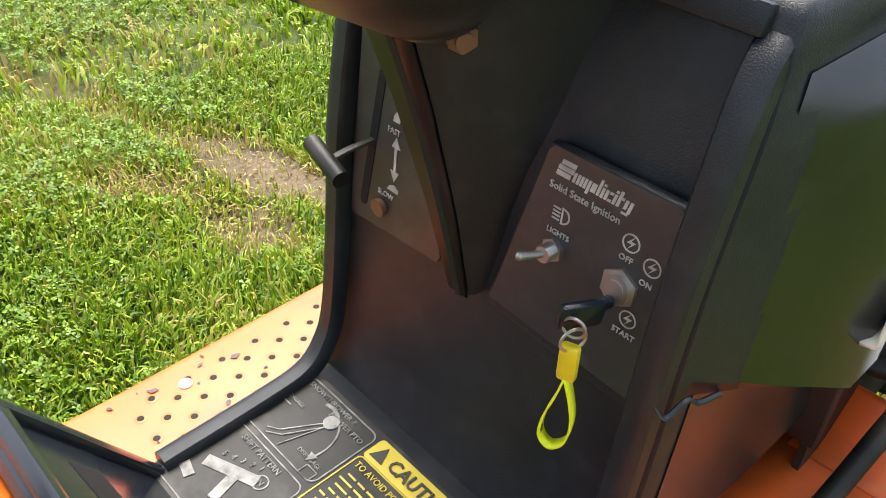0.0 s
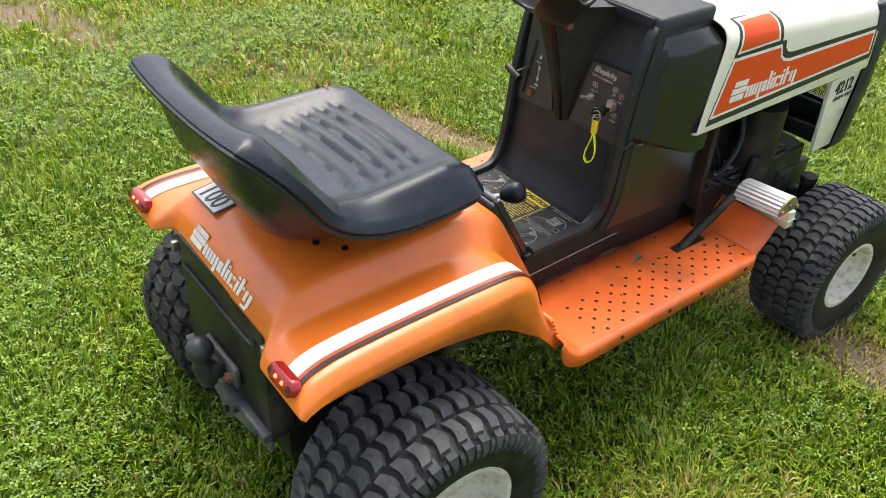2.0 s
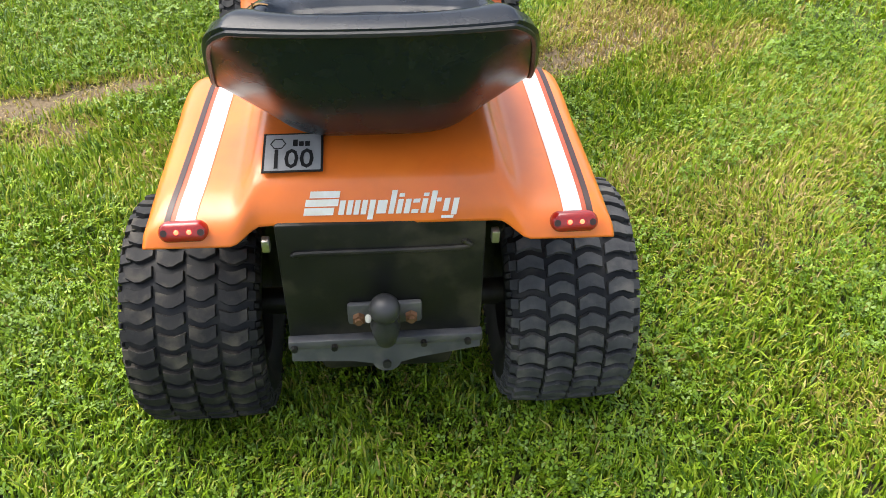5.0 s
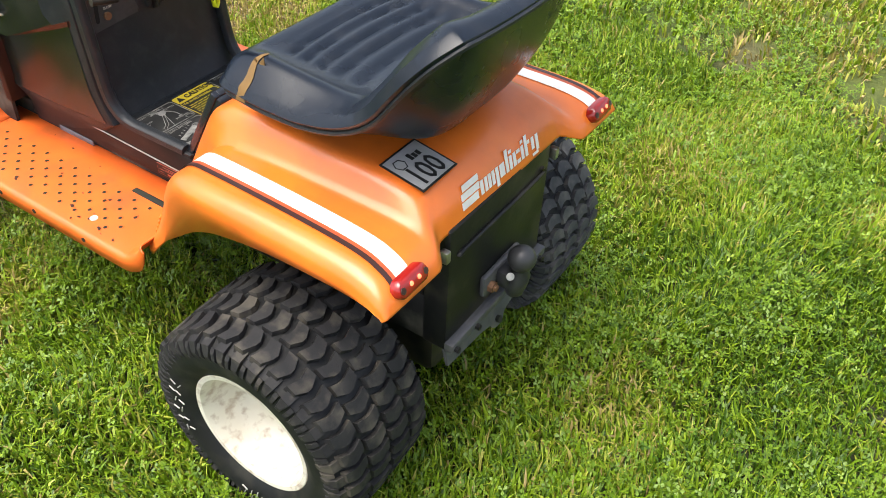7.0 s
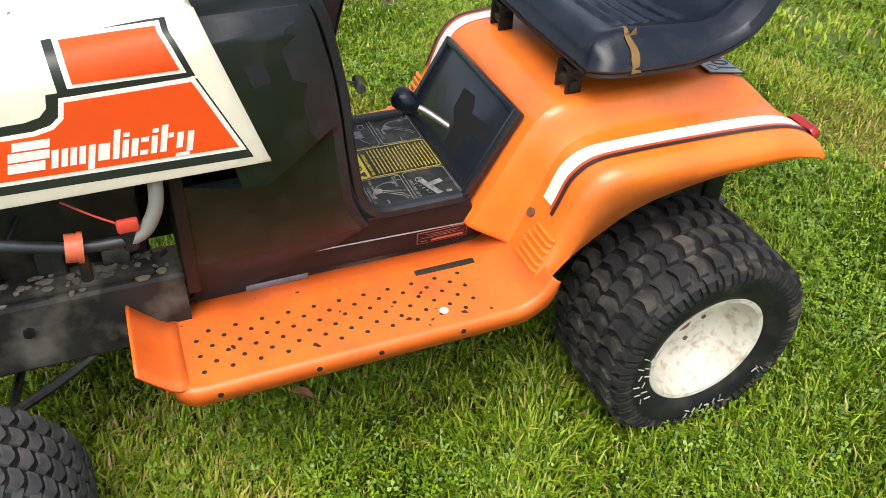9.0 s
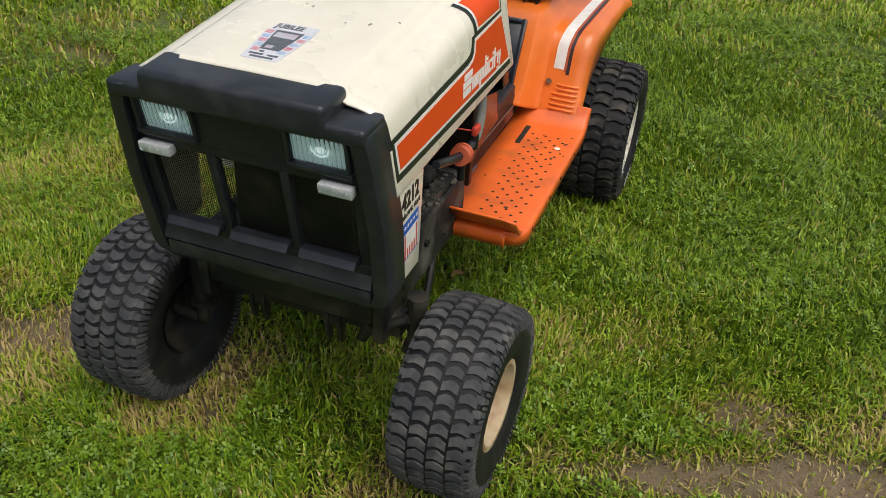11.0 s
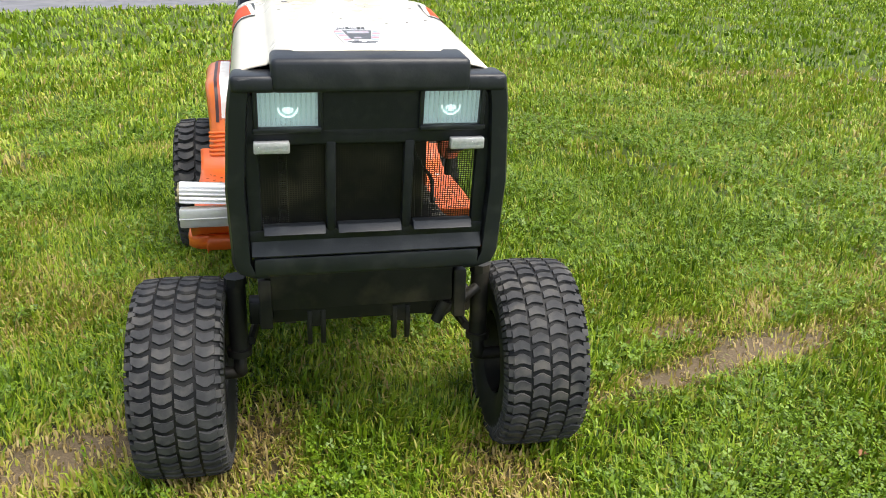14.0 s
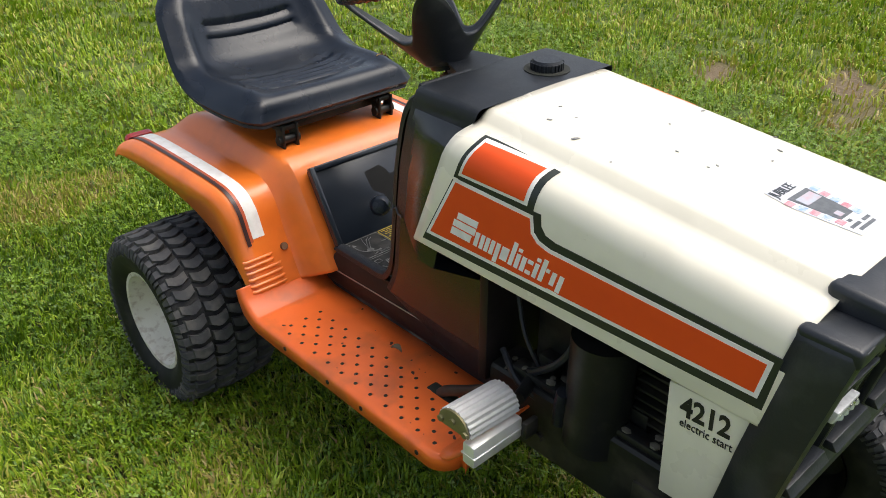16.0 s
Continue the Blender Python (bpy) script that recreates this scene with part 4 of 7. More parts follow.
bm.faces.new(vs[-1])
bm.faces.new([v for row in (vs[0],) for v in row][::-1])
console = part("dash_console", bm, BLACK_GRAIN, tractor, "grained black plastic dash console")
for side in (-1, 1):
    bm = bmesh.new()
    grid(bm, [[(side * (x + 0.0016), y + (0.007 if k == 0 else 0.0), z + (0.0008 if z > 0.81 else 0.0)) for k, (x, y, z) in enumerate(row)] for row in flank])
    part("side_flank", bm, FLANK_BLACK, console, "smooth glossy black side of the console")

# raised rim round the dash face, running down to the floor plate
for side in (-1, 1):
    bm = bmesh.new()
    line = [(side * 0.149, 0.385, 0.452), (side * 0.150, 0.48, 0.453), (side * 0.152, 0.530, 0.456), (side * 0.155, 0.556, 0.474), (side * 0.157, 0.572, 0.51), (side * 0.157, 0.584, 0.60), (side * 0.157, 0.594, 0.70), (side * 0.156, 0.614, 0.80), (side * 0.153, 0.632, 0.840), (side * 0.150, 0.655, 0.856)]
    pts = [Vector(p) for p in sweep(line, 48)]
    rows = []
    for k, p in enumerate(pts):
        t = (pts[min(k + 1, 48)] - pts[max(k - 1, 0)]).normalized()
        nn = Vector((0, -t.z, t.y)).normalized()
        rows.append([p + Vector((side * dx, 0, 0)) + nn * dn for dx, dn in ((-0.0115, -0.006), (-0.0110, 0.0055), (-0.0085, 0.0085), (0.0, 0.0092), (0.0060, 0.0080), (0.0095, 0.0045), (0.0105, -0.006))])
    vs = grid(bm, rows)
    bm.faces.new(vs[0])
    bm.faces.new(vs[-1][::-1])
    part("dash_rim", bm, BLACK_GRAIN, console)

# the crack and seam low on the right flank
bm = bmesh.new()
tube(bm, [(0.163, 0.583, 0.641), (0.171, 0.588, 0.629), (0.1755, 0.602, 0.639), (0.179, 0.612, 0.632), (0.184, 0.628, 0.633)], 0.0022, 6, 16, squash=0.6)
part("flank_seam", bm, BLACK_FADED, console, "chipped seam in the plastic")


def dash_pose(x, z):
    """A plane on the dash face, x across and y up the slope."""
    return frame_at((x, dash_y(z) - 0.0005, z), (1, 0, 0), (0, dash_y(z + 0.05) - dash_y(z - 0.05), 0.1))


# the tray above the ignition panel lies deeper than the ledge below it and the brow above it
m = dash_pose(0.006, 0.618)
bm = bmesh.new()
prism(bm, [(0.010, 0.004), (0.141, -0.004), (0.141, 0.150), (0.043, 0.148)], -0.002, 0.0065, 0.0022, lambda x, y, z: m @ Vector((y, z, x)))
part("panel_ledge", bm, BLACK_GRAIN, console)
m = dash_pose(0.0, 0.846)
bm = bmesh.new()
prism(bm, [(0.030, 0.008), (0.147, 0.008), (0.147, 0.026), (0.030, 0.026)], -0.002, 0.0075, 0.0025, lambda x, y, z: m @ Vector((y, z, x)))
part("tray_brow", bm, BLACK_GRAIN, console)

# ignition panel
mi = dash_pose(0.0245, 0.6345) @ Matrix.Translation((0, 0, 0.0066))
bm = bmesh.new()
sheet(bm, [(-0.003, -0.004), (0.118, -0.010), (0.124, -0.004), (0.124, 0.128), (0.120, 0.132), (0.030, 0.131), (0.026, 0.127)], mi, 0.0014)
ignition = part("ignition_panel", bm, PANEL_GREY, console, "dark grey ignition panel with white print", smooth=False)
mi = mi @ Matrix.Translation((0, 0, 0.0012))
wordmark(mi @ Matrix.Translation((0.034, 0.114, 0)), 0.058, 0.0115, PRINT_WHITE, ignition)
letters("Solid State Ignition", 0.0072, mi @ Matrix.Translation((0.031, 0.104, 0)), PRINT_WHITE, ignition)
letters("LIGHTS", 0.0056, mi @ Matrix.Translation((0.035, 0.0735, 0)), PRINT_WHITE, ignition)
letters("OFF", 0.0058, mi @ Matrix.Translation((0.0895, 0.0835, 0)), PRINT_WHITE, ignition)
letters("ON", 0.0058, mi @ Matrix.Translation((0.1065, 0.0745, 0)), PRINT_WHITE, ignition)
letters("START", 0.0058, mi @ Matrix.Translation((0.097, 0.0335, 0)), PRINT_WHITE, ignition)
bm = bmesh.new()
for cx, cy, r in ((0.0955, 0.0965, 0.0062), (0.1125, 0.0885, 0.0062), (0.106, 0.0465, 0.0062)):
    for k in range(20):
        f, g = 2 * math.pi * k / 20, 2 * math.pi * (k + 1) / 20
        sheet(bm, [(cx + q * math.cos(h), cy + q * math.sin(h)) for q, h in ((r, f), (r, g), (r - 0.0009, g), (r - 0.0009, f))], mi)
    sheet(bm, [(cx + 0.002, cy + 0.005), (cx - 0.003, cy - 0.0005), (cx + 0.0005, cy - 0.0005), (cx - 0.002, cy - 0.005), (cx + 0.003, cy + 0.001), (cx - 0.0003, cy + 0.001)][::-1], mi)
for k in range(4):
    rect(bm, 0.037, 0.084 + k * 0.0026, 0.043, 0.0851 + k * 0.0026, mi)
for k in range(12):
    f, g = -math.pi / 2 + math.pi * k / 12, -math.pi / 2 + math.pi * (k + 1) / 12
    sheet(bm, [(0.045 + q * math.cos(h), 0.0885 + q * math.sin(h)) for q, h in ((0.0058, f), (0.0058, g), (0.0047, g), (0.0047, f))], mi)
rect(bm, 0.044, 0.0827, 0.0452, 0.0943, mi)
tagged(part("panel_symbols", bm, PRINT_WHITE, ignition, smooth=False), kind="stuff")
bm = bmesh.new()
c = Vector((0.068, dash_y(0.698) - 0.008, 0.698))
n = Vector((0, -1, 0.12)).normalized()
cyl(bm, c, c + n * 0.005, 0.0085, seg=6)
for k in range(5):
    cyl(bm, c + n * (0.005 + k * 0.0018), c + n * (0.0064 + k * 0.0018), 0.0062, 0.0056, seg=16)
cyl(bm, c + n * 0.012, c + n * 0.026 + Vector((-0.007, 0, 0)), 0.0023, 0.0034, seg=12)
ball(bm, c + n * 0.026 + Vector((-0.007, 0, 0)), 0.0034, 12)
part("light_switch", bm, STEEL, ignition, "steel toggle switch")
bm = bmesh.new()
k0 = Vector((0.120, dash_y(0.700) - 0.008, 0.700))
cyl(bm, k0, k0 + n * 0.0045, 0.0135, seg=6)
cyl(bm, k0 + n * 0.0045, k0 + n * 0.0075, 0.0098, seg=24)
cyl(bm, k0 + n * 0.0075, k0 + n * 0.0085, 0.0065, seg=24)
part("key_switch", bm, STEEL, ignition, "hexagonal steel ignition lock")

# throttle panel
mt = dash_pose(-0.146, 0.612)
bm = bmesh.new()
sheet(bm, [(0.002, 0.006), (0.006, 0.003), (0.106, 0.010), (0.110, 0.016), (0.066, 0.185), (0.010, 0.190)], mt, 0.003)
throttle = part("throttle_panel", bm, PANEL_GREY, console, "dark grey throttle panel with a slot", smooth=False)
mt = mt @ Matrix.Translation((0, 0, 0.003))
# the slot's inner darkness, painted as a thin black sheet
bm = bmesh.new()
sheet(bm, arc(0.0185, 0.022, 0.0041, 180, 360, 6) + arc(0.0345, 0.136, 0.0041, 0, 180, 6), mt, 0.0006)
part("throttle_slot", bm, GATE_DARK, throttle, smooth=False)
letters("FAST", 0.0066, mt @ Matrix.Translation((0.0435, 0.095, 0)), PRINT_WHITE, throttle)
letters("SLOW", 0.0066, mt @ Matrix.Translation((0.036, 0.038, 0)), PRINT_WHITE, throttle)
bm = bmesh.new()
rect(bm, 0.0525, 0.062, 0.0550, 0.086, mt)
sheet(bm, [(0.049, 0.084), (0.0585, 0.084), (0.0538, 0.093)], mt)
sheet(bm, [(0.049, 0.064), (0.0538, 0.055), (0.0585, 0.064)], mt)
sheet(bm, [(0.046, 0.046), (0.059, 0.046), (0.059, 0.049), (0.054, 0.052), (0.049, 0.050)], mt)
sheet(bm, [(0.049, 0.105), (0.056, 0.105), (0.057, 0.111), (0.054, 0.115), (0.050, 0.110)], mt)
parts("throttle_symbol", bm, PRINT_WHITE, throttle, smooth=False)
bm = bmesh.new()
c = mt @ Vector((0.040, 0.026, 0))
cyl(bm, c, c + Vector((0, -0.005, 0)), 0.0075, seg=14)
part("panel_screw", bm, RUST, throttle, "rusty slotted screw")
bm = bmesh.new()
c = mt @ Vector((0.0265, 0.080, 0))
tube(bm, [c, c + Vector((-0.004, -0.022, -0.003)), c + Vector((-0.006, -0.036, -0.006))], 0.0036, 8, 8, squash=0.5)
e = c + Vector((-0.006, -0.039, -0.007))
tube(bm, [e + Vector((-0.026, 0.004, 0.0035)), e + Vector((0.021, -0.004, -0.0045))], 0.0075, 12, 3, smooth=False)
part("throttle_lever", bm, BLACK_STEEL, throttle, "black T-handled throttle lever")

# ---- steering column and wheel
bm = bmesh.new()
COLUMN = [(0.622, -0.012, 0.004, -0.016, 0.008, 0.583, 0.600), (0.70, -0.024, 0.002, -0.046, 0.028, 0.570, 0.612), (0.78, -0.038, -0.004, -0.066, 0.048, 0.554, 0.628), (0.845, -0.052, -0.008, -0.082, 0.064, 0.537, 0.650), (0.868, -0.050, 0.004, -0.074, 0.058, 0.531, 0.640)]
rows = []
for z, fl, fr, bl, br, ya, yb in COLUMN:
    rows.append([(bl, yb, z), (fl - 0.003, ya + 0.004, z), (fl, ya, z), (fr, ya, z), (fr + 0.003, ya + 0.004, z), (br, yb, z)])
vs = grid(bm, rows, closed=True)
bm.faces.new(vs[-1])
bm.faces.new(vs[0][::-1])
column = part("steering_column", bm, BLACK_GRAIN, tractor, "tapered black steering column cover")
# brown strip: orange paint reflected in the column, put into its colour
bm = bmesh.new()
grid(bm, [[(fl - 0.001, ya - 0.002, z), (fr + 0.001, ya - 0.002, z)] for z, fl, fr, bl, br, ya, yb in COLUMN])
strip = part("column_face", bm, BROWN_BLACK, column, "column face with the orange reflection painted in brown")
so = strip.modifiers.new("thickness", "SOLIDIFY")
so.thickness = 0.002
# dark bar painting the shade inside the column's slot
bm = bmesh.new()
tube(bm, [(fl * 0.45 + fr * 0.55, ya - 0.0026, z) for z, fl, fr, bl, br, ya, yb in COLUMN[:4]], 0.0040, 6, 14)
part("column_slot", bm, HOLE, column)
bm = bmesh.new()
cyl(bm, (0.010, 0.560, 0.833), (0.0165, 0.556, 0.833), 0.0095, seg=6)
cyl(bm, (0.0165, 0.556, 0.833), (0.021, 0.5533, 0.833), 0.0055, seg=12)
part("column_bolt", bm, RUST, column)

hub = Vector((0.002, 0.545, 0.861))
rim_c = Vector((0.0, 0.500, 0.992))
mw = frame_at(rim_c, (1, 0, 0), (0, 0.970, 0.242))
steer = tagged(new("steering_wheel"), "black moulded steering wheel with four broad spokes")
steer.parent = tractor


def cone(r, a, f):
    """A place in the dished wheel: radius, angle and height from the hub (0) to the rim (1)."""
    d = mw.to_3x3() @ Vector((r * math.cos(a), r * math.sin(a), 0))
    return hub.lerp(rim_c, f) + d


bm = bmesh.new()
rr, tr = 0.158, 0.0125
vs = []
for k in range(96):
    a = 2 * math.pi * k / 96
    ring = []
    for j in range(14):
        b = 2 * math.pi * j / 14
        knob = 0.0013 * math.cos(a * 48) if j in (8, 9, 10, 11, 12) else 0
        ring.append(bm.verts.new(mw @ Vector(((rr + (tr + knob) * math.cos(b)) * math.cos(a), (rr + (tr + knob) * math.cos(b)) * math.sin(a), (tr + knob) * math.sin(b)))))
    vs.append(ring)
for k in range(96):
    for j in range(14):
        bm.faces.new((vs[k][j], vs[k][(j + 1) % 14], vs[(k + 1) % 96][(j + 1) % 14], vs[(k + 1) % 96][j]))
part("wheel_rim", bm, VINYL, steer, "black ribbed wheel rim")
bm = bmesh.new()
rows = []
for k in range(128):
    a = 2 * math.pi * k / 128
    top_f = 0.36 + 0.61 * abs(math.cos(2 * (a - radians(47)))) ** 3.4
    rows.append([cone(0.032 + 0.126 * (j / 12 * top_f), a, -0.02 + (j / 12 * top_f) * 0.99) for j in range(13)])
vs = grid(bm, rows + [rows[0]])
bmesh.ops.remove_doubles(bm, verts=bm.verts, dist=0.00001)
web = part("spoke_web", bm, BLACK_FADED, steer, "moulded hub cone with four broad spokes")
so = web.modifiers.new("thickness", "SOLIDIFY")
so.thickness = 0.007
bm = bmesh.new()
rings = [[cone(r, 2 * math.pi * k / 32, f) for k in range(32)] for r, f in ((0.028, -0.12), (0.033, -0.02), (0.038, 0.04), (0.030, 0.10), (0.006, 0.12))]
vs = grid(bm, rings, closed=True)
bm.faces.new(vs[0][::-1])
bm.faces.new(vs[-1])
part("wheel_hub", bm, BLACK_FADED, steer)

# fuel cap set in the console's top
bm = bmesh.new()
c = Vector((-0.060, 0.735, 0.876))
low_ = c - Vector((0, 0, 0.010))
# flush dark disc that paints the recess's shade
cyl(bm, c + Vector((0, 0, -0.01)), c + Vector((0, 0, -0.0005)), 0.040, seg=32)
part("cap_recess", bm, HOLE, console, "dark disc painted as the recess round the fuel cap")
bm = bmesh.new()
c = low_
cyl(bm, c, c + Vector((0, 0, 0.020)), 0.026, 0.027, seg=36)
cyl(bm, c + Vector((0, 0, 0.020)), c + Vector((0, 0, 0.026)), 0.0275, 0.024, seg=36)
for k in range(24):
    a = 2 * math.pi * k / 24
    rbox(bm, (0.025, -0.0016, 0.003), (0.0290, 0.0016, 0.022), 0, Matrix.Translation(c) @ Matrix.Rotation(a, 4, "Z"))
part("fuel_cap", bm, BLACK_GRAIN, console, "black ribbed fuel cap")

# ---- hood
def edge_z(y):
    return 0.846 - 0.088 * (y - 0.78)


def hood_rear(z):
    return 0.720 + (z - 0.645) * 0.325


def hood_front(z):
    return 1.312 + 0.165 * (z - 0.46)


def side_x(z):
    return 0.2375 - (z - 0.645) * 0.10


bm = bmesh.new()
rows = []
for k in range(33):
    f = k / 32
    half = []

    def at(x, z_of):
        z = z_of(0.75)
        for _ in range(3):
            y = hood_rear(z) + (hood_front(z) - hood_rear(z)) * f
            z = z_of(y)
        return Vector((x, y, z))

    half.append(at(0.0, lambda y: edge_z(y) + 0.030))
    half.append(at(0.09, lambda y: edge_z(y) + 0.029))
    half.append(at(0.138, lambda y: edge_z(y) + 0.027))
    half.append(at(0.147, lambda y: edge_z(y) + 0.024))
    half.append(at(0.156, lambda y: edge_z(y) + 0.012))
    half.append(at(0.164, lambda y: edge_z(y) + 0.007))
    half.append(at(0.176, lambda y: edge_z(y) + 0.005))
    half.append(at(0.190, lambda y: edge_z(y) + 0.002))
    half.append(at(0.203, lambda y: edge_z(y) - 0.003))
    half.append(at(0.211, lambda y: edge_z(y) - 0.010))
    half.append(at(side_x(0.82) - 0.002, lambda y: edge_z(y) - 0.021))
    half.append(at(side_x(0.80), lambda y: edge_z(y) - 0.034))
    half.append(at(side_x(0.73), lambda y: 0.73))
    half.append(at(side_x(0.65), lambda y: 0.652))
    half.append(at(side_x(0.645) - 0.002, lambda y: 0.647))
    half.append(at(side_x(0.645) - 0.012, lambda y: 0.645))
    rows.append([Vector((-p[0], p[1], p[2])) for p in half[::-1]] + half[1:])
grid(bm, rows)
hood = part("hood", bm, CREAM, tractor, "cream painted hood with orange and black decals")
so = hood.modifiers.new("thickness", "SOLIDIFY")
so.thickness, so.offset = 0.003, -1


def hood_decal(name, poly, rise, material, label=""):
    for side in (-1, 1):
        bm = bmesh.new()
        a = [bm.verts.new((side * (side_x(z) + rise), y, z)) for y, z in poly]
        b = [bm.verts.new((side * (side_x(z) - 0.001), y, z)) for y, z in poly]
        bm.faces.new(a)
        for k in range(len(poly)):
            j = (k + 1) % len(poly)
            bm.faces.new((a[k], a[j], b[j], b[k]))
        part(name, bm, material, hood, label, smooth=False)


def grown(poly, d):
    """The outline moved outward by d."""
    out = []
    n = len(poly)
    for i in range(n):
        p, q, r = Vector(poly[i - 1]), Vector(poly[i]), Vector(poly[(i + 1) % n])
        e1, e2 = (q - p).normalized(), (r - q).normalized()
        n1, n2 = Vector((e1[1], -e1[0])), Vector((e2[1], -e2[0]))
        m = (n1 + n2).normalized()
        out.append(tuple(q + m * d / max(0.5, m.dot(n1))))
    return out


LOWER = [(0.762, 0.679), (1.329, 0.690), (1.335, 0.732), (1.002, 0.738), (0.980, 0.743), (0.966, 0.754), (0.961, 0.775), (0.809, 0.778)]
OUTER = [(0.744, 0.660), (1.343, 0.672), (1.351, 0.7460), (1.010, 0.756), (0.992, 0.760), (0.982, 0.770), (0.979, 0.787), (0.805, 0.789)]
hood_decal("dark_decal", OUTER, 0.0006, DARK_DECAL, "dark green black decal border")
hood_decal("white_decal_line", grown(LOWER, 0.006), 0.0012, WHITE_DECAL)
hood_decal("red_decal", LOWER, 0.0018, RED_DECAL, "orange red hood decal")


def shoulder(y, p):
    """The hood's side at y, p metres up its skin from z 0.785 towards the shelf."""
    e = edge_z(y)
    line = [Vector((side_x(0.785), 0.785)), Vector((side_x(0.80), e - 0.034)), Vector((side_x(0.82) - 0.002, e - 0.021)), Vector((0.211, e - 0.010)), Vector((0.203, e - 0.003)), Vector((0.190, e + 0.002)), Vector((0.176, e + 0.005))]
    for a, b in zip(line, line[1:]):
        d = (b - a).length
        t = (b - a) / d
        if p <= d:
            return a + t * p, Vector((t[1], -t[0]))
        p -= d
    return b, Vector((t[1], -t[0]))


def wrap_decal(name, p0, p1, rear, front, rise, material, label=""):
    """A decal from p0 to p1 up the shoulder; rear and front give its ends at p."""
    for side in (-1, 1):
        bm = bmesh.new()
        rows = []
        for i in range(15):
            p = p0 + (p1 - p0) * i / 14
            row = []
            for k in range(7):
                y = rear(p) + (front(p) - rear(p)) * k / 6
                q, nn = shoulder(y, p)
                q = q + nn * rise
                row.append((side * q[0], y, q[1]))
            rows.append(row)
        grid(bm, rows)
        part(name, bm, material, hood, label)


wrap_decal("dark_decal", 0.0, 0.086, lambda p: 0.803 + 0.36 * min(p, 0.06), lambda p: 0.965 + 0.08 * p, 0.0007, DARK_DECAL, "dark green black decal border")
wrap_decal("white_decal_line", 0.006, 0.080, lambda p: 0.811 + 0.36 * min(p, 0.06), lambda p: 0.953 + 0.08 * p, 0.0014, WHITE_DECAL)
wrap_decal("red_decal", 0.011, 0.070, lambda p: 0.817 + 0.36 * min(p, 0.06), lambda p: 0.946 + 0.08 * p, 0.0021, RED_DECAL, "orange red hood decal")
for side in (-1, 1):
    y0 = 0.808 if side > 0 else 1.044
    z0 = 0.694
    m = frame_at((side * (side_x(z0) + 0.002), y0, z0), (0, side, -0.02), (side * -0.10, 0, 1))
    wordmark(m, 0.232, 0.040, WHITE_DECAL, hood)

# chips and scratches on the hood's top
bm = bmesh.new()
rng = random.Random(11)
for x, y, w in ((0.02, 1.12, 0.004), (0.035, 1.115, 0.003), (0.10, 0.88, 0.005), (0.06, 0.90, 0.003), (0.118, 0.945, 0.0085), (0.13, 1.02, 0.004), (0.05, 0.86, 0.004), (-0.04, 1.0, 0.003), (0.03, 1.06, 0.004), (-0.10, 1.15, 0.006), (-0.14, 1.12, 0.004), (-0.06, 1.16, 0.004), (-0.13, 1.0, 0.005)):
    z = edge_z(y) + 0.0302 - (0.0008 if abs(x) > 0.05 else 0) - (0.0022 if abs(x) > 0.12 else 0)
    m = frame_at((x, y, z - 0.0004), (math.cos(x * 50), math.sin(x * 50), 0), (-math.sin(x * 50), math.cos(x * 50), -0.08))
    sheet(bm, [(w * (0.6 + 0.5 * rng.random()) * math.cos(k * 0.9), 0.45 * w * (0.6 + 0.5 * rng.random()) * math.sin(k * 0.9)) for k in range(7)], m, 0.0009)
parts("paint_chip", bm, CHIP_GREY, hood, "chipped paint spot", smooth=False)

# show sticker on the hood's top, read from the front
mj = frame_at((0.038, 1.222, edge_z(1.222) + 0.0300), (-1, 0, 0), (0, -1, 0.088))
bm = bmesh.new()
sheet(bm, [(0.004, -0.112), (0.066, -0.112), (0.076, -0.022), (0.074, 0.020), (0.000, 0.020), (-0.006, -0.022)], mj, 0.0006)
pj = part("show_sticker", bm, STICKER_WHITE, hood, "faded show sticker with a dark badge and small flags", smooth=False)
mj = mj @ Matrix.Translation((0, 0, 0.0006))
letters("JUBILEE", 0.0215, mj @ Matrix.Translation((0.001, 0.001, 0)), BADGE, pj, squeeze=0.72)
bm = bmesh.new()
sheet(bm, [(0.018, -0.078), (0.052, -0.078), (0.060, -0.008), (0.010, -0.008)], mj, 0.0006)
badge = part("badge", bm, BADGE, pj, "dark grey trapezoid badge", smooth=False)
bm = bmesh.new()
rect(bm, 0.016, -0.034, 0.054, -0.016, mj @ Matrix.Translation((0, 0, 0.0006)), 0.0006)
rect(bm, 0.024, -0.074, 0.036, -0.064, mj @ Matrix.Translation((0, 0, 0.0006)), 0.0006)
parts("badge_mark", bm, PALE_BLUE, badge, smooth=False)
for k in range(5):
    for side in (-1, 1):
        bm = bmesh.new()
        xc = 0.035 + side * (0.034 - 0.0028 * k)
        rect(bm, xc - 0.0065, -0.022 - k * 0.016, xc + 0.0065, -0.011 - k * 0.016, mj, 0.0005)
        part("small_flag", bm, (PRINT_RED, PRINT_SKY)[(k + (side > 0)) % 2], pj, smooth=False)
bm = bmesh.new()
for y0, a0, a1 in ((-0.098, 0.010, 0.034), (-0.098, 0.042, 0.060), (-0.107, 0.016, 0.056), (-0.088, 0.022, 0.030)):
    rect(bm, a0, y0, a1, y0 + 0.005, mj, 0.0005)
parts("print_line", bm, BADGE, pj, smooth=False)

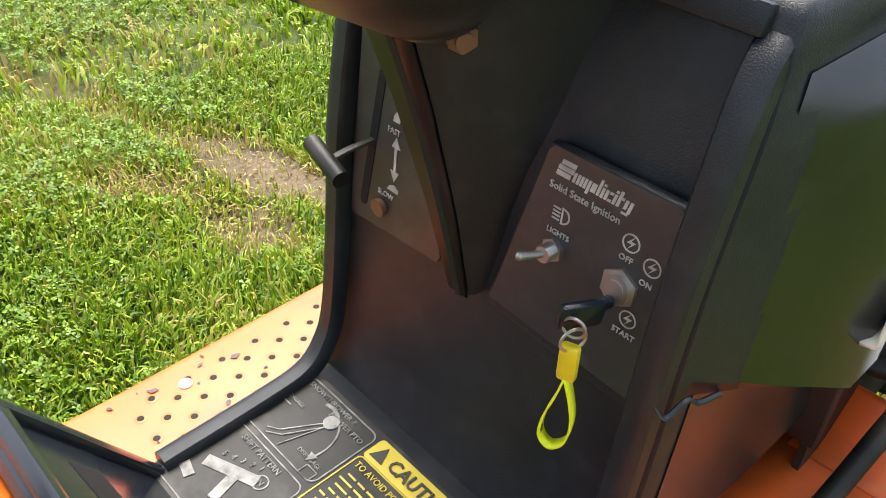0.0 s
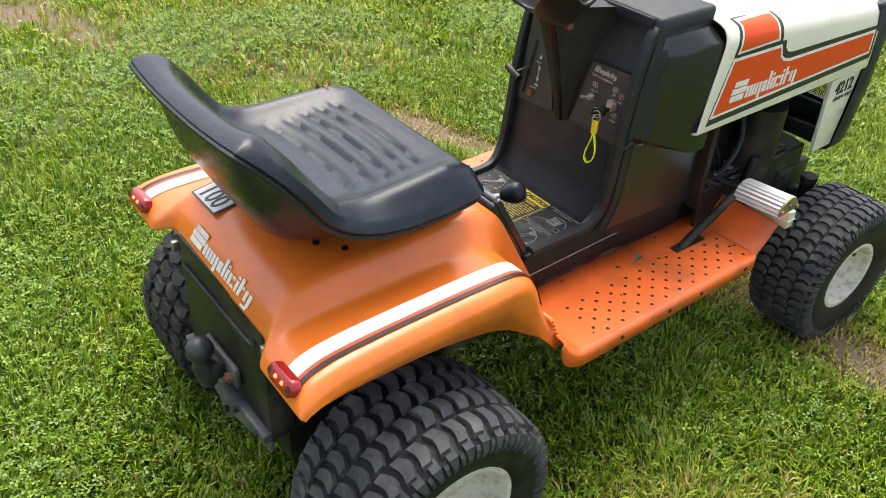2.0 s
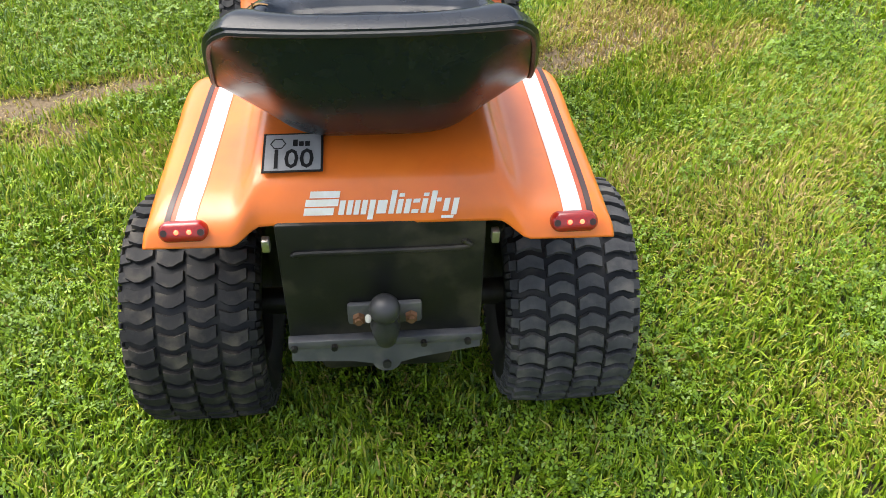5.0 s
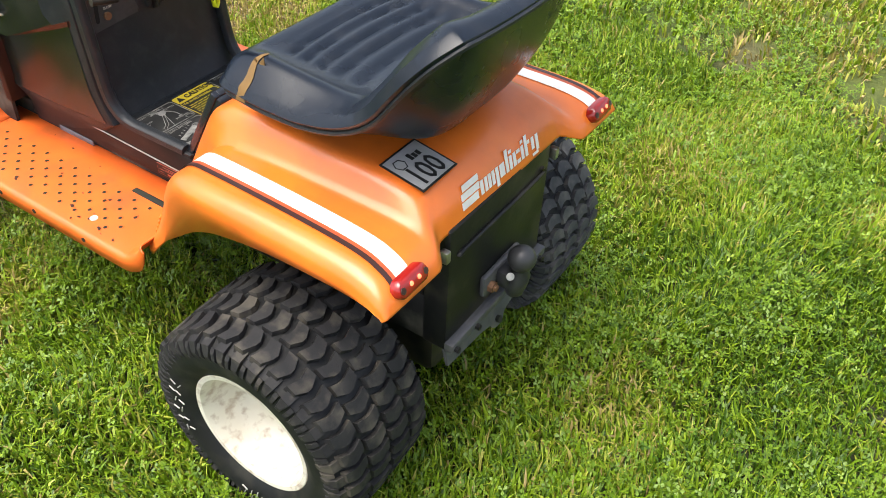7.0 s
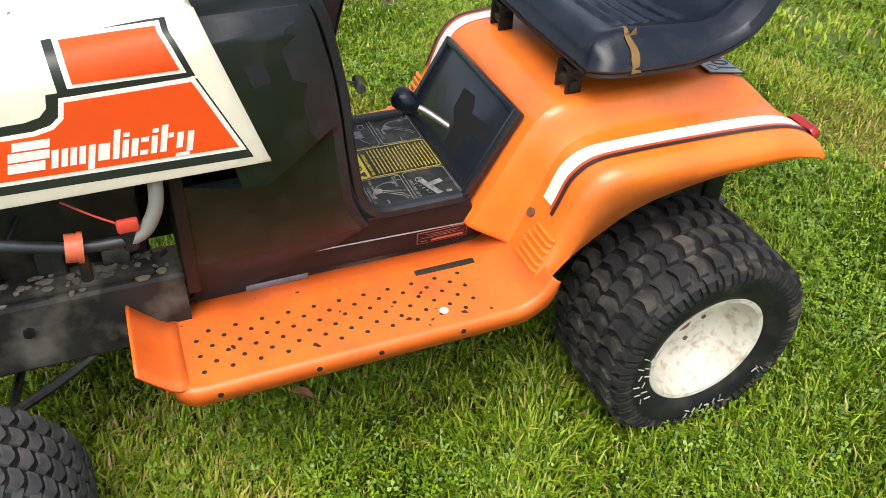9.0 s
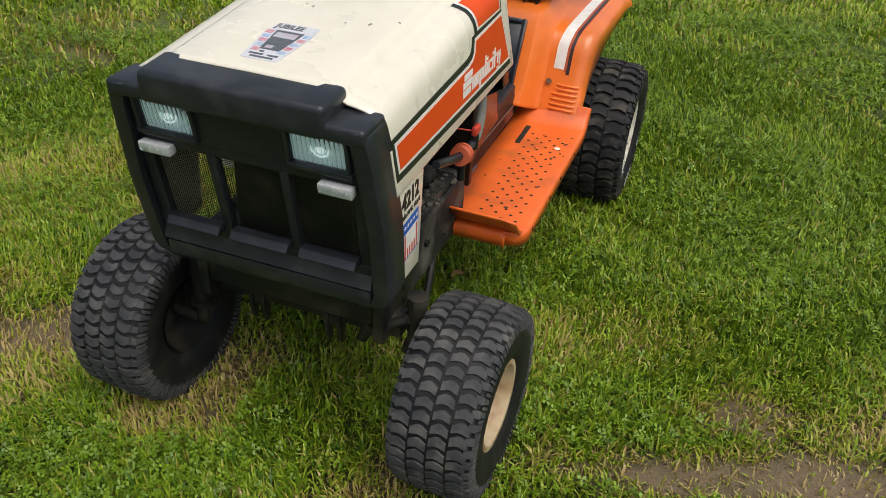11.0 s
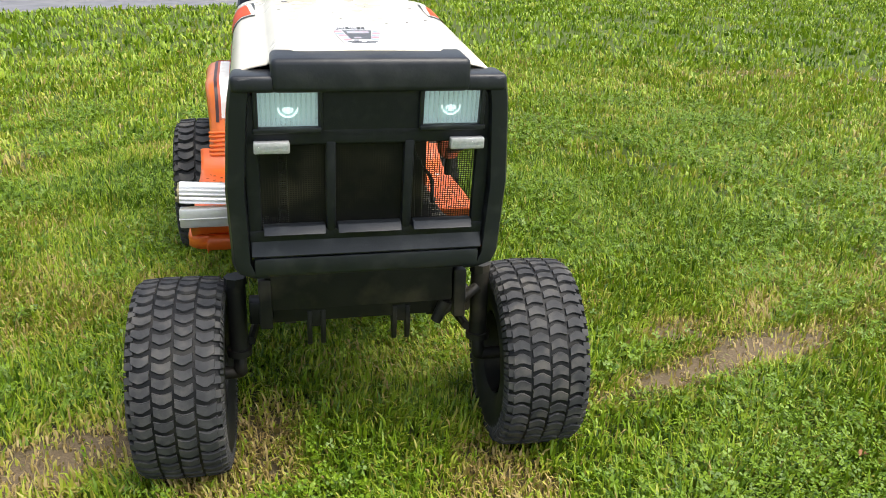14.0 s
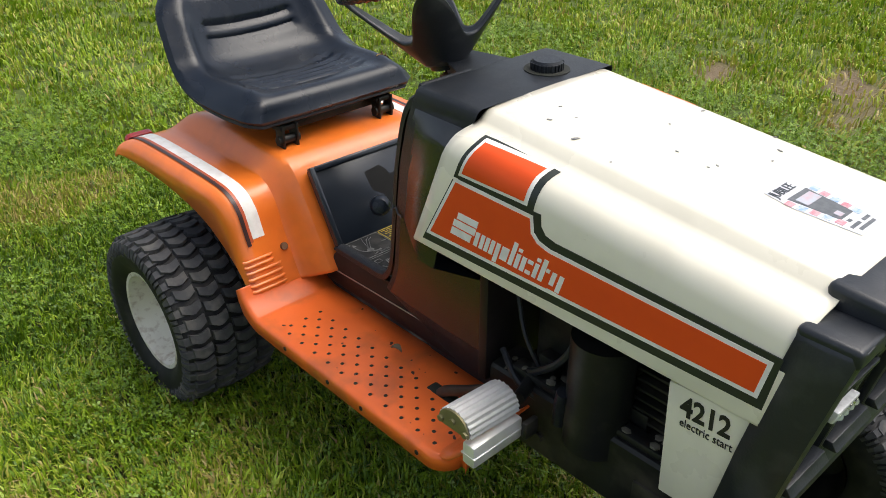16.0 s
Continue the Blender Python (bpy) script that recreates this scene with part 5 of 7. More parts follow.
# side panels below the hood's front
for side in (-1, 1):
    bm = bmesh.new()
    poly = [(1.227, 0.453), (1.303, 0.455), (1.337, 0.648), (1.217, 0.640)]
    prism(bm, poly, side * 0.220, side * 0.2310, 0.003)
    panel = part("side_panel", bm, CREAM, tractor, "cream side panel reading 4212 electric start")
    right = (0, side, 0.05)
    y0 = 1.240 if side > 0 else 1.312
    m = frame_at((side * 0.2315, y0, 0.600), right, (0, 0, 1))
    letters("4212", 0.0435, m @ Matrix.Translation((0, 0, -0.0002)), PRINT_BLACK, panel, bold=0.0012, squeeze=0.83)
    letters("electric start", 0.0185, m @ Matrix.Translation((0.001, -0.018, -0.0002)), PRINT_BLACK, panel, squeeze=0.80)
    if side < 0:
        mflag = frame_at((-0.2313, 1.302, 0.495), right, (0, 0, 1))
        bm = bmesh.new()
        rect(bm, 0, 0, 0.066, 0.078, mflag, 0.0006)
        flag = part("flag_sticker", bm, BLUE, panel, "faded flag sticker in blue, red and white", smooth=False)
        bm = bmesh.new()
        for k in range(5):
            sheet(bm, [(0.008 + k * 0.0125 + (0.0045 if j % 2 == 0 else 0.0018) * math.sin(j * math.pi / 5), 0.067 + (0.0045 if j % 2 == 0 else 0.0018) * math.cos(j * math.pi / 5)) for j in range(10)][::-1], mflag, 0.0012)
        rect(bm, 0.003, 0.003, 0.063, 0.054, mflag, 0.0009)
        part("white_field", bm, WHITE_DECAL, flag, smooth=False)
        bm = bmesh.new()
        for k in range(6):
            rect(bm, 0.004 + k * 0.010, 0.004, 0.009 + k * 0.010, 0.022 if 0 < k < 5 else 0.052, mflag, 0.0013)
        parts("red_bar", bm, RED_PLASTIC, flag, smooth=False)

# ---- grille cowl
def face_y(z):
    return 1.363 + 0.19 * (z - 0.442)


def cowl_box(bm, x0, x1, z0, z1, d0, d1, r=0.004):
    """A block of the front, d deep measured forward from its face."""
    verts = rbox(bm, (x0, d0, z0), (x1, d1, z1), r)
    for v in verts:
        v.co.y += face_y(v.co.z)


bm = bmesh.new()
rows = []
for z, xo in ((0.430, 0.205), (0.440, 0.228), (0.46, 0.236), (0.60, 0.239), (0.74, 0.228), (0.775, 0.222), (0.788, 0.217)):
    yb, yf = hood_front(z) - 0.010, face_y(z)
    rows.append([(xo, yb, z), (xo, yf - 0.010, z), (xo - 0.004, yf - 0.002, z), (xo - 0.012, yf, z), (xo - 0.030, yf - 0.001, z), (xo - 0.034, yf - 0.022, z)])
for side in (-1, 1):
    grid(bm, [[(side * x, y, z) for x, y, z in row] for row in rows])
# top caps: low shoulders and the raised middle
for side in (-1, 1):
    verts = rbox(bm, (side * 0.150, 1.352, 0.765), (side * 0.2195, 1.428, 0.792), 0.007, seg=3)
verts = rbox(bm, (-0.158, 1.350, 0.765), (0.158, 1.432, 0.8225), 0.010, seg=3)
for v in verts:
    if v.co.z > 0.80 and v.co.y > 1.40:
        v.co.z -= 0.004
cowl_box(bm, -0.200, 0.200, 0.430, 0.470, -0.05, 0.002, 0.008)
cowl = part("grille_cowl", bm, BLACK_FADED, tractor, "faded black plastic grille cowl")
so = cowl.modifiers.new("thickness", "SOLIDIFY")
so.thickness = 0.002
bm = bmesh.new()
cowl_box(bm, -0.205, 0.205, 0.770, 0.790, -0.03, -0.016, 0.003)
cowl_box(bm, -0.082, 0.082, 0.686, 0.772, -0.03, -0.014, 0.004)
cowl_box(bm, -0.205, -0.182, 0.50, 0.76, -0.03, -0.014, 0.003)
cowl_box(bm, 0.182, 0.205, 0.50, 0.76, -0.03, -0.014, 0.003)
cowl_box(bm, -0.205, 0.205, 0.674, 0.704, -0.03, -0.014, 0.004)
cowl_box(bm, -0.074, -0.057, 0.51, 0.68, -0.03, -0.012, 0.004)
cowl_box(bm, 0.057, 0.074, 0.51, 0.68, -0.03, -0.012, 0.004)
cowl_box(bm, -0.205, 0.205, 0.495, 0.520, -0.03, -0.012, 0.004)
part("grille_face", bm, BLACK_GRAIN, cowl, "black recessed grille face with three openings")
bm = bmesh.new()
for x0, x1 in ((-0.180, -0.076), (-0.055, 0.055), (0.076, 0.180)):
    verts = rbox(bm, (x0, -0.022, 0.515), (x1, -0.002, 0.530), 0.002)
    for v in verts:
        v.co.y += face_y(v.co.z) + (0.0 if v.co.z > 0.522 else 0.010)
verts = rbox(bm, (-0.203, -0.018, 0.470), (0.203, 0.001, 0.500), 0.004)
for v in verts:
    v.co.y += face_y(v.co.z) - (0.012 if v.co.z > 0.487 else 0)
parts("grille_ledge", bm, BLACK_FADED, cowl, "sloping ledge below an opening")
for x0, x1 in ((-0.182, -0.074), (-0.057, 0.057), (0.074, 0.182)):
    bm = bmesh.new()
    n = int((x1 - x0) / 0.0042)
    for k in range(n + 1):
        x = x0 + (x1 - x0) * k / n
        bm2 = [bm.verts.new((x + dx, face_y(z) - 0.024, z)) for dx, z in ((-0.0007, 0.515), (0.0007, 0.515), (0.0007, 0.685), (-0.0007, 0.685))]
        bm.faces.new(bm2)
    for k in range(46):
        z = 0.515 + 0.17 * k / 45
        v = [bm.verts.new((x, face_y(zz) - 0.0235, zz)) for x, zz in ((x0, z - 0.0007), (x1, z - 0.0007), (x1, z + 0.0007), (x0, z + 0.0007))]
        bm.faces.new(v)
    part("grille_mesh", bm, BLACK_STEEL, cowl, "fine black wire mesh", smooth=False)
for side in (-1, 1):
    bm = bmesh.new()
    cowl_box(bm, side * 0.084, side * 0.181, 0.706, 0.768, -0.040, -0.022, 0.004)
    lamp = part("headlight", bm, LAMP_ON, cowl, "rectangular clear headlight, lit")
    bm = bmesh.new()
    cowl_box(bm, side * 0.084, side * 0.181, 0.706, 0.768, -0.0205, -0.0175, 0.001)
    for k in range(12):
        x = 0.087 + k * 0.0079
        cowl_box(bm, side * x, side * (x + 0.003), 0.709, 0.763, -0.018, -0.0165, 0.0005)
    part("lamp_glass", bm, GLASS, lamp, "fluted clear lamp glass")
    bm = bmesh.new()
    c = (side * 0.133, face_y(0.735) - 0.0225, 0.737)
    ball(bm, c, 0.010, 14, (1.0, 0.12, 1.0))
    # ring: the bulb's reflection, painted as glow
    for k in range(20):
        a0, a1 = 2 * math.pi * k / 20, 2 * math.pi * (k + 1) / 20
        v = [bm.verts.new((c[0] + r * math.cos(a), c[1] + 0.001, c[2] + r * math.sin(a))) for a in (a0, a1) for r in (0.0135, 0.0165)]
        bm.faces.new((v[0], v[1], v[3], v[2]))
    # bar above the bulb: a lens highlight painted as glow
    rbox(bm, (c[0] - 0.011, c[1] - 0.001, c[2] + 0.018), (c[0] + 0.011, c[1] + 0.001, c[2] + 0.029), 0.001)
    part("bulb_and_highlights", bm, LAMP_CORE, lamp, "bright bulb spot with a ring and bar of painted highlight")
    bm = bmesh.new()
    cowl_box(bm, side * 0.080, side * 0.190, 0.696, 0.706, -0.03, -0.004, 0.003)
    cowl_box(bm, side * 0.180, side * 0.188, 0.70, 0.768, -0.03, -0.006, 0.003)
    cowl_box(bm, side * 0.078, side * 0.086, 0.70, 0.768, -0.03, -0.008, 0.003)
    part("lamp_bezel", bm, BLACK_FADED, lamp)
    bm = bmesh.new()
    cowl_box(bm, side * 0.132, side * 0.190, 0.664, 0.684, -0.016, 0.004, 0.003)
    led = part("led_light", bm, LED_WHITE, cowl, "small clear led strip light")
    bm = bmesh.new()
    for k in range(4):
        ball(bm, (side * (0.1405 + k * 0.0137), face_y(0.674) + 0.004, 0.674), 0.0052, 10)
    parts("led_lens", bm, GLASS, led)

# ---- front axle, bumper plate, steering gear
bm = bmesh.new()
rbox(bm, (-0.170, 1.270, 0.335), (0.175, 1.295, 0.418), 0.004)
bumper = part("front_plate", bm, BLACK_STEEL, tractor, "scratched black steel plate under the grille")
bm = bmesh.new()
rbox(bm, (-0.215, 1.225, 0.295), (0.215, 1.265, 0.342), 0.005)
part("front_axle", bm, BLACK_STEEL, tractor, "black steel front axle beam")
for side in (-1, 1):
    bm = bmesh.new()
    cyl(bm, (side * 0.238, 1.242, 0.230), (side * 0.238, 1.242, 0.372), 0.018, seg=20)
    cyl(bm, (side * 0.238, 1.242, 0.372), (side * 0.238, 1.242, 0.388), 0.021, seg=8)
    cyl(bm, (side * 0.238, 1.242, 0.225), (side * 0.238, 1.242, 0.238), 0.024, seg=20)
    tube(bm, [(side * 0.238, 1.242, 0.235), (side * 0.238, 1.250, 0.200), (side * 0.245, 1.245, 0.187), (side * 0.31, 1.245, 0.187)], 0.013, 10, 14)
    part("spindle", bm, BLACK_STEEL, tractor, "black kingpin and stub axle")
bm = bmesh.new()
tube(bm, [(-0.20, 1.15, 0.255), (-0.06, 1.13, 0.25), (0.05, 1.13, 0.25), (0.20, 1.15, 0.255)], 0.008, 8, 16)
tube(bm, [(-0.215, 1.24, 0.25), (-0.205, 1.16, 0.25)], 0.009, 8, 3)
tube(bm, [(0.215, 1.24, 0.25), (0.205, 1.16, 0.25)], 0.009, 8, 3)
tube(bm, [(-0.215, 1.16, 0.26), (-0.19, 1.05, 0.30), (-0.17, 0.98, 0.34)], 0.008, 8, 8)
parts("tie_rod", bm, BLACK_STEEL, tractor, "black steering rod")
for x in (-0.075, 0.09):
    bm = bmesh.new()
    for dx in (-0.013, 0.013):
        prism(bm, [(1.236, 0.318), (1.268, 0.318), (1.270, 0.278), (1.262, 0.246), (1.254, 0.240), (1.249, 0.262), (1.240, 0.284)], x + dx - 0.0045, x + dx + 0.0045, 0.0015)
    rbox(bm, (x - 0.0135, 1.240, 0.284), (x + 0.0135, 1.266, 0.318), 0.002)
    part("mount_hook", bm, BLACK_STEEL, tractor, "forked black mounting hook")

bm = bmesh.new()
tube(bm, [(-0.228, 1.262, 0.345), (-0.190, 1.272, 0.325), (-0.150, 1.276, 0.302)], 0.011, 10, 10)
part("steering_arm", bm, BLACK_STEEL, tractor, "black forged steering arm")
bm = bmesh.new()
cyl(bm, (-0.142, 1.276, 0.284), (-0.162, 1.276, 0.326), 0.011, 0.013, seg=12)
part("ball_joint", bm, BLACK_STEEL, tractor, "black ball joint bolt")

# ---- engine bay
bm = bmesh.new()
rbox(bm, (-0.125, 0.90, 0.40), (0.125, 1.22, 0.60), 0.015)
rbox(bm, (-0.10, 0.92, 0.59), (0.10, 1.15, 0.70), 0.02)
cyl(bm, (-0.03, 1.05, 0.68), (-0.03, 1.05, 0.76), 0.09, seg=28)
engine = part("engine", bm, BLACK_STEEL, tractor, "dirty black air-cooled engine")
bm = bmesh.new()
for k in range(9):
    rbox(bm, (0.12, 1.12, 0.45 + k * 0.018), (0.148, 1.20, 0.455 + k * 0.018), 0.001)
parts("cooling_fin", bm, BLACK_STEEL, engine)
bm = bmesh.new()
cyl(bm, (0.165, 1.07, 0.40), (0.165, 1.07, 0.60), 0.052, seg=28)
part("oil_canister", bm, BLACK_STEEL, engine, "black cylinder beside the engine")
bm = bmesh.new()
rbox(bm, (-0.20, 0.84, 0.41), (0.20, 0.86, 0.70), 0.004)
part("firewall", bm, BROWN_BLACK, tractor, "dark brown firewall behind the engine")
bm = bmesh.new()
tube(bm, [(-0.200, 0.872, 0.690), (-0.218, 0.876, 0.640), (-0.222, 0.882, 0.600), (-0.223, 0.900, 0.566), (-0.223, 0.922, 0.553)], 0.0105, 12, 20)
part("fuel_hose", bm, HOSE_GREY, engine, "grey rubber fuel hose")
bm = bmesh.new()
tube(bm, [(-0.223, 0.922, 0.553), (-0.223, 0.960, 0.553), (-0.223, 1.00, 0.558), (-0.222, 1.06, 0.575), (-0.218, 1.125, 0.596)], 0.0085, 12, 16)
part("fuel_hose", bm, BLACK_FADED, engine, "dark grey rubber fuel hose")
bm = bmesh.new()
cyl(bm, (-0.223, 0.988, 0.556), (-0.223, 1.008, 0.559), 0.020, seg=20)
cyl(bm, (-0.223, 0.985, 0.5555), (-0.223, 0.992, 0.5565), 0.022, seg=20)
part("fuel_filter", bm, ORANGE_PLASTIC, engine, "round orange red fuel filter")
bm = bmesh.new()
cyl(bm, (-0.223, 0.990, 0.500), (-0.223, 0.990, 0.545), 0.008, seg=12)
part("filter_nozzle", bm, BLACK_STEEL, engine)
bm = bmesh.new()
cyl(bm, (-0.223, 0.924, 0.540), (-0.223, 0.924, 0.572), 0.011, seg=12)
part("shutoff_body", bm, BLACK_STEEL, engine)
bm = bmesh.new()
rbox(bm, (-0.233, 0.908, 0.570), (-0.221, 0.938, 0.590), 0.004)
part("shutoff_tap", bm, RED_PLASTIC, engine, "red fuel shut-off tap")
bm = bmesh.new()
tube(bm, [(-0.222, 0.935, 0.582), (-0.21, 0.965, 0.596), (-0.19, 1.00, 0.612)], 0.0016, 6, 12)
part("red_wire", bm, RED_PLASTIC, engine)
for pts, r in (([(0.16, 0.90, 0.44), (0.175, 0.95, 0.47), (0.17, 1.0, 0.52), (0.15, 1.02, 0.58)], 0.007), ([(0.15, 0.88, 0.58), (0.17, 0.92, 0.52), (0.16, 0.96, 0.45)], 0.004), ([(0.17, 0.87, 0.47), (0.19, 0.93, 0.44), (0.175, 1.0, 0.42)], 0.006), ([(0.12, 0.92, 0.62), (0.17, 1.0, 0.62), (0.15, 1.10, 0.60)], 0.003), ([(-0.13, 0.88, 0.45), (-0.17, 0.92, 0.43), (-0.165, 1.05, 0.42)], 0.005), ([(-0.12, 1.06, 0.56), (-0.16, 1.10, 0.53), (-0.15, 1.18, 0.50)], 0.004)):
    bm = bmesh.new()
    tube(bm, pts, r, 8, 16)
    part("cable", bm, BLACK_GRAIN, engine, "dark cable")

bm = bmesh.new()
rbox(bm, (-0.105, 1.222, 0.45), (0.135, 1.238, 0.745), 0.006)
part("engine_shroud", bm, BLACK_STEEL, engine, "black sheet shroud behind the grille")

# ---- pedal
bm = bmesh.new()
rows = []
n = 64
PEDAL = [(0.242, 0.942, 0.448), (0.352, 0.944, 0.456)]
for x, cy, cz in PEDAL:
    row = []
    for k in range(n + 1):
        f = math.pi * (1.06 - 1.10 * k / n)
        r = 0.034 + 0.0014 * math.cos(k / n * 2 * math.pi * 12)
        row.append((x, cy + r * math.cos(f), cz + r * math.sin(f) * 0.92))
    rows.append(row)
vs = grid(bm, rows, closed=True)
bm.faces.new(vs[0])
bm.faces.new(vs[1][::-1])
pedal = part("brake_pedal", bm, CHROME, tractor, "ribbed aluminium brake pedal")
bm = bmesh.new()
x, cy, cz = PEDAL[1]
rim_ = [(cy + 0.033 * math.cos(math.pi * (1.06 - 1.10 * k / 20)), cz + 0.0305 * math.sin(math.pi * (1.06 - 1.10 * k / 20))) for k in range(21)]
prism(bm, rim_, x + 0.0005, x + 0.004, 0.001)
part("pedal_end", bm, BRASS, pedal, "tarnished half-round end plate")
bm = bmesh.new()
for dy, dz in ((0.0, 0.012), (-0.026, 0.004), (0.027, 0.003)):
    cyl(bm, (x + 0.004, cy + dy, cz + dz), (x + 0.008, cy + dy, cz + dz), 0.0058, seg=6)
parts("end_bolt", bm, BRASS, pedal)
bm = bmesh.new()
rbox(bm, (0.246, 0.962, 0.398), (0.354, 0.988, 0.440), 0.004)
rbox(bm, (0.245, 0.960, 0.4165), (0.355, 0.990, 0.4195), 0.001)
part("pedal_bar", bm, CHROME, pedal, "polished pedal mounting bar")
bm = bmesh.new()
tube(bm, [(0.226, 0.762, 0.325), (0.229, 0.790, 0.362), (0.234, 0.850, 0.402), (0.239, 0.905, 0.438), (0.246, 0.940, 0.452)], 0.0105, 12, 20)
tube(bm, [(0.150, 0.93, 0.455), (0.19, 0.945, 0.445), (0.225, 0.958, 0.447)], 0.011, 12, 12)
rbox(bm, (0.225, 0.992, 0.405), (0.255, 1.004, 0.438), 0.004)
part("pedal_arm", bm, BLACK_STEEL, pedal, "bent black steel pedal arm")
bm = bmesh.new()
tube(bm, [(0.195, 1.02, 0.42), (0.20, 1.025, 0.46), (0.202, 1.03, 0.49)], 0.012, 12, 8)
part("brake_knob", bm, BLACK_GRAIN, tractor, "black upright knob beside the pedal")

# ---- rear plate, hitch and drawbar
bm = bmesh.new()
rbox(bm, (-0.158, -0.198, 0.290), (0.158, -0.150, 0.545), 0.006)
rbox(bm, (-0.12, -0.15, 0.16), (0.12, 0.15, 0.42), 0.02)
transaxle = part("transaxle_cover", bm, BLACK_STEEL, tractor, "black steel transaxle cover")
bm = bmesh.new()
cyl(bm, (-0.30, 0, 0.203), (0.30, 0, 0.203), 0.026, seg=20)
part("rear_axle", bm, BLACK_STEEL, transaxle)
bm = bmesh.new()
tube(bm, [(-0.125, -0.200, 0.487), (-0.115, -0.201, 0.492), (0.115, -0.201, 0.492), (0.125, -0.200, 0.506)], 0.0045, 8, 20)
part("pressed_rib", bm, BLACK_STEEL, transaxle)
bm = bmesh.new()
for x in (-0.172, 0.172):
    rbox(bm, (x - 0.006, -0.205, 0.50), (x + 0.006, -0.19, 0.522), 0.002)
parts("hinge_tab", bm, STEEL, transaxle, "bare metal tab")
bm = bmesh.new()
rbox(bm, (-0.060, -0.210, 0.342), (0.060, -0.198, 0.386), 0.010)
hitch = part("hitch_plate", bm, WORN_GREY, tractor, "black tow hitch with a ball")
bm = bmesh.new()
rings = []
for z, r, dy in ((0.318, 0.006, 0.004), (0.330, 0.016, 0.0), (0.352, 0.022, 0), (0.372, 0.021, -0.004), (0.384, 0.0145, -0.006), (0.392, 0.0150, -0.007)):
    rings.append([(r * math.cos(2 * math.pi * k / 20), -0.236 + dy + r * math.sin(2 * math.pi * k / 20), z) for k in range(20)])
vs = grid(bm, rings, closed=True)
bm.faces.new(vs[0][::-1])
ball(bm, (0, -0.243, 0.409), 0.0245, 24)
rbox(bm, (-0.024, -0.236, 0.345), (0.024, -0.205, 0.381), 0.008)
part("tow_ball", bm, TOW_BLACK, hitch, "worn black painted tow ball")
bm = bmesh.new()
for x in (-0.042, 0.042):
    cyl(bm, (x, -0.210, 0.360), (x, -0.219, 0.360), 0.0105, seg=6)
    cyl(bm, (x, -0.219, 0.360), (x, -0.224, 0.360), 0.006, seg=12)
parts("hitch_bolt", bm, RUST, hitch, "rusty hexagonal bolt")
bm = bmesh.new()
m = frame_at((-0.026, -0.238, 0.384), (0.5, -0.2, 0.6), (0, 0.6, 0.8))
sheet(bm, [(0.007 * math.cos(k * math.pi / 8), 0.007 * math.sin(k * math.pi / 8)) for k in range(16)], m, 0.001)
part("round_label", bm, PRINT_WHITE, hitch, "worn white round label", smooth=False)
bm = bmesh.new()
rbox(bm, (-0.160, -0.214, 0.294), (0.160, -0.196, 0.312), 0.003)
bar = part("drawbar_rail", bm, WORN_GREY, tractor, "black steel drawbar rail")
bm = bmesh.new()
out = [(-0.158, 0.0), (0.158, 0.0), (0.158, 0.022), (0.055, 0.038), (0.024, 0.046), (0.018, 0.056), (0.008, 0.062), (-0.008, 0.062), (-0.018, 0.056), (-0.024, 0.046), (-0.055, 0.040), (-0.158, 0.034)]
sheet(bm, out[::-1], frame_at((0, -0.198, 0.292), (1, 0, 0), (0, -0.25, -0.97)), 0.006)
plate = part("drawbar_plate", bm, WORN_GREY, bar, "pointed drawbar plate with a pin hole", smooth=False)
bm = bmesh.new()
mh = frame_at((0, -0.198, 0.292), (1, 0, 0), (0, -0.25, -0.97))
# dark plugs paint the inside of the pin hole
cyl(bm, mh @ Vector((0, 0.047, -0.001)), mh @ Vector((0, 0.047, 0.0066)), 0.007, seg=16)
cyl(bm, mh @ Vector((0, 0.047, -0.0066)), mh @ Vector((0, 0.047, 0.001)), 0.007, seg=16)
part("pin_hole", bm, HOLE, plate)
bm = bmesh.new()
for x in (-0.085, 0.062, 0.135, -0.150):
    cyl(bm, (x, -0.214, 0.300), (x, -0.222, 0.300), 0.0055, seg=8)
parts("rail_bolt", bm, BLACK_STEEL, bar)

# ---- seat
SEAT_V = [0, 0.1, 0.3, 0.45, 0.55, 0.65, 0.75, 0.85, 0.93, 1]
SEAT_MID = [(0.196, 0.722), (0.172, 0.726), (0.09, 0.722), (0.02, 0.712), (-0.045, 0.707), (-0.096, 0.718), (-0.132, 0.750), (-0.158, 0.798), (-0.175, 0.843), (-0.194, 0.889)]
SEAT_EDGE = [(0.188, 0.194, 0.722), (0.217, 0.175, 0.727), (0.227, 0.09, 0.727), (0.229, 0.02, 0.729), (0.229, -0.035, 0.735), (0.225, -0.075, 0.754), (0.219, -0.100, 0.792), (0.212, -0.134, 0.836), (0.199, -0.162, 0.866), (0.170, -0.186, 0.886)]
HULL = [(0.178, 0.672), (0.172, 0.667), (0.14, 0.662), (0.08, 0.656), (0.02, 0.648), (-0.04, 0.642), (-0.09, 0.640), (-0.132, 0.655), (-0.160, 0.695), (-0.186, 0.750), (-0.202, 0.812), (-0.212, 0.868)]


def smooth_at(table, column_, v):
    """A value of the table at v, averaged over a short stretch so that the curve bends softly."""
    return sum(float(np.interp(v + d, SEAT_V, [r[column_] for r in table])) for d in (-0.04, -0.02, 0, 0.02, 0.04)) / 5


def seat_half(v):
    return smooth_at(SEAT_EDGE, 0, v)


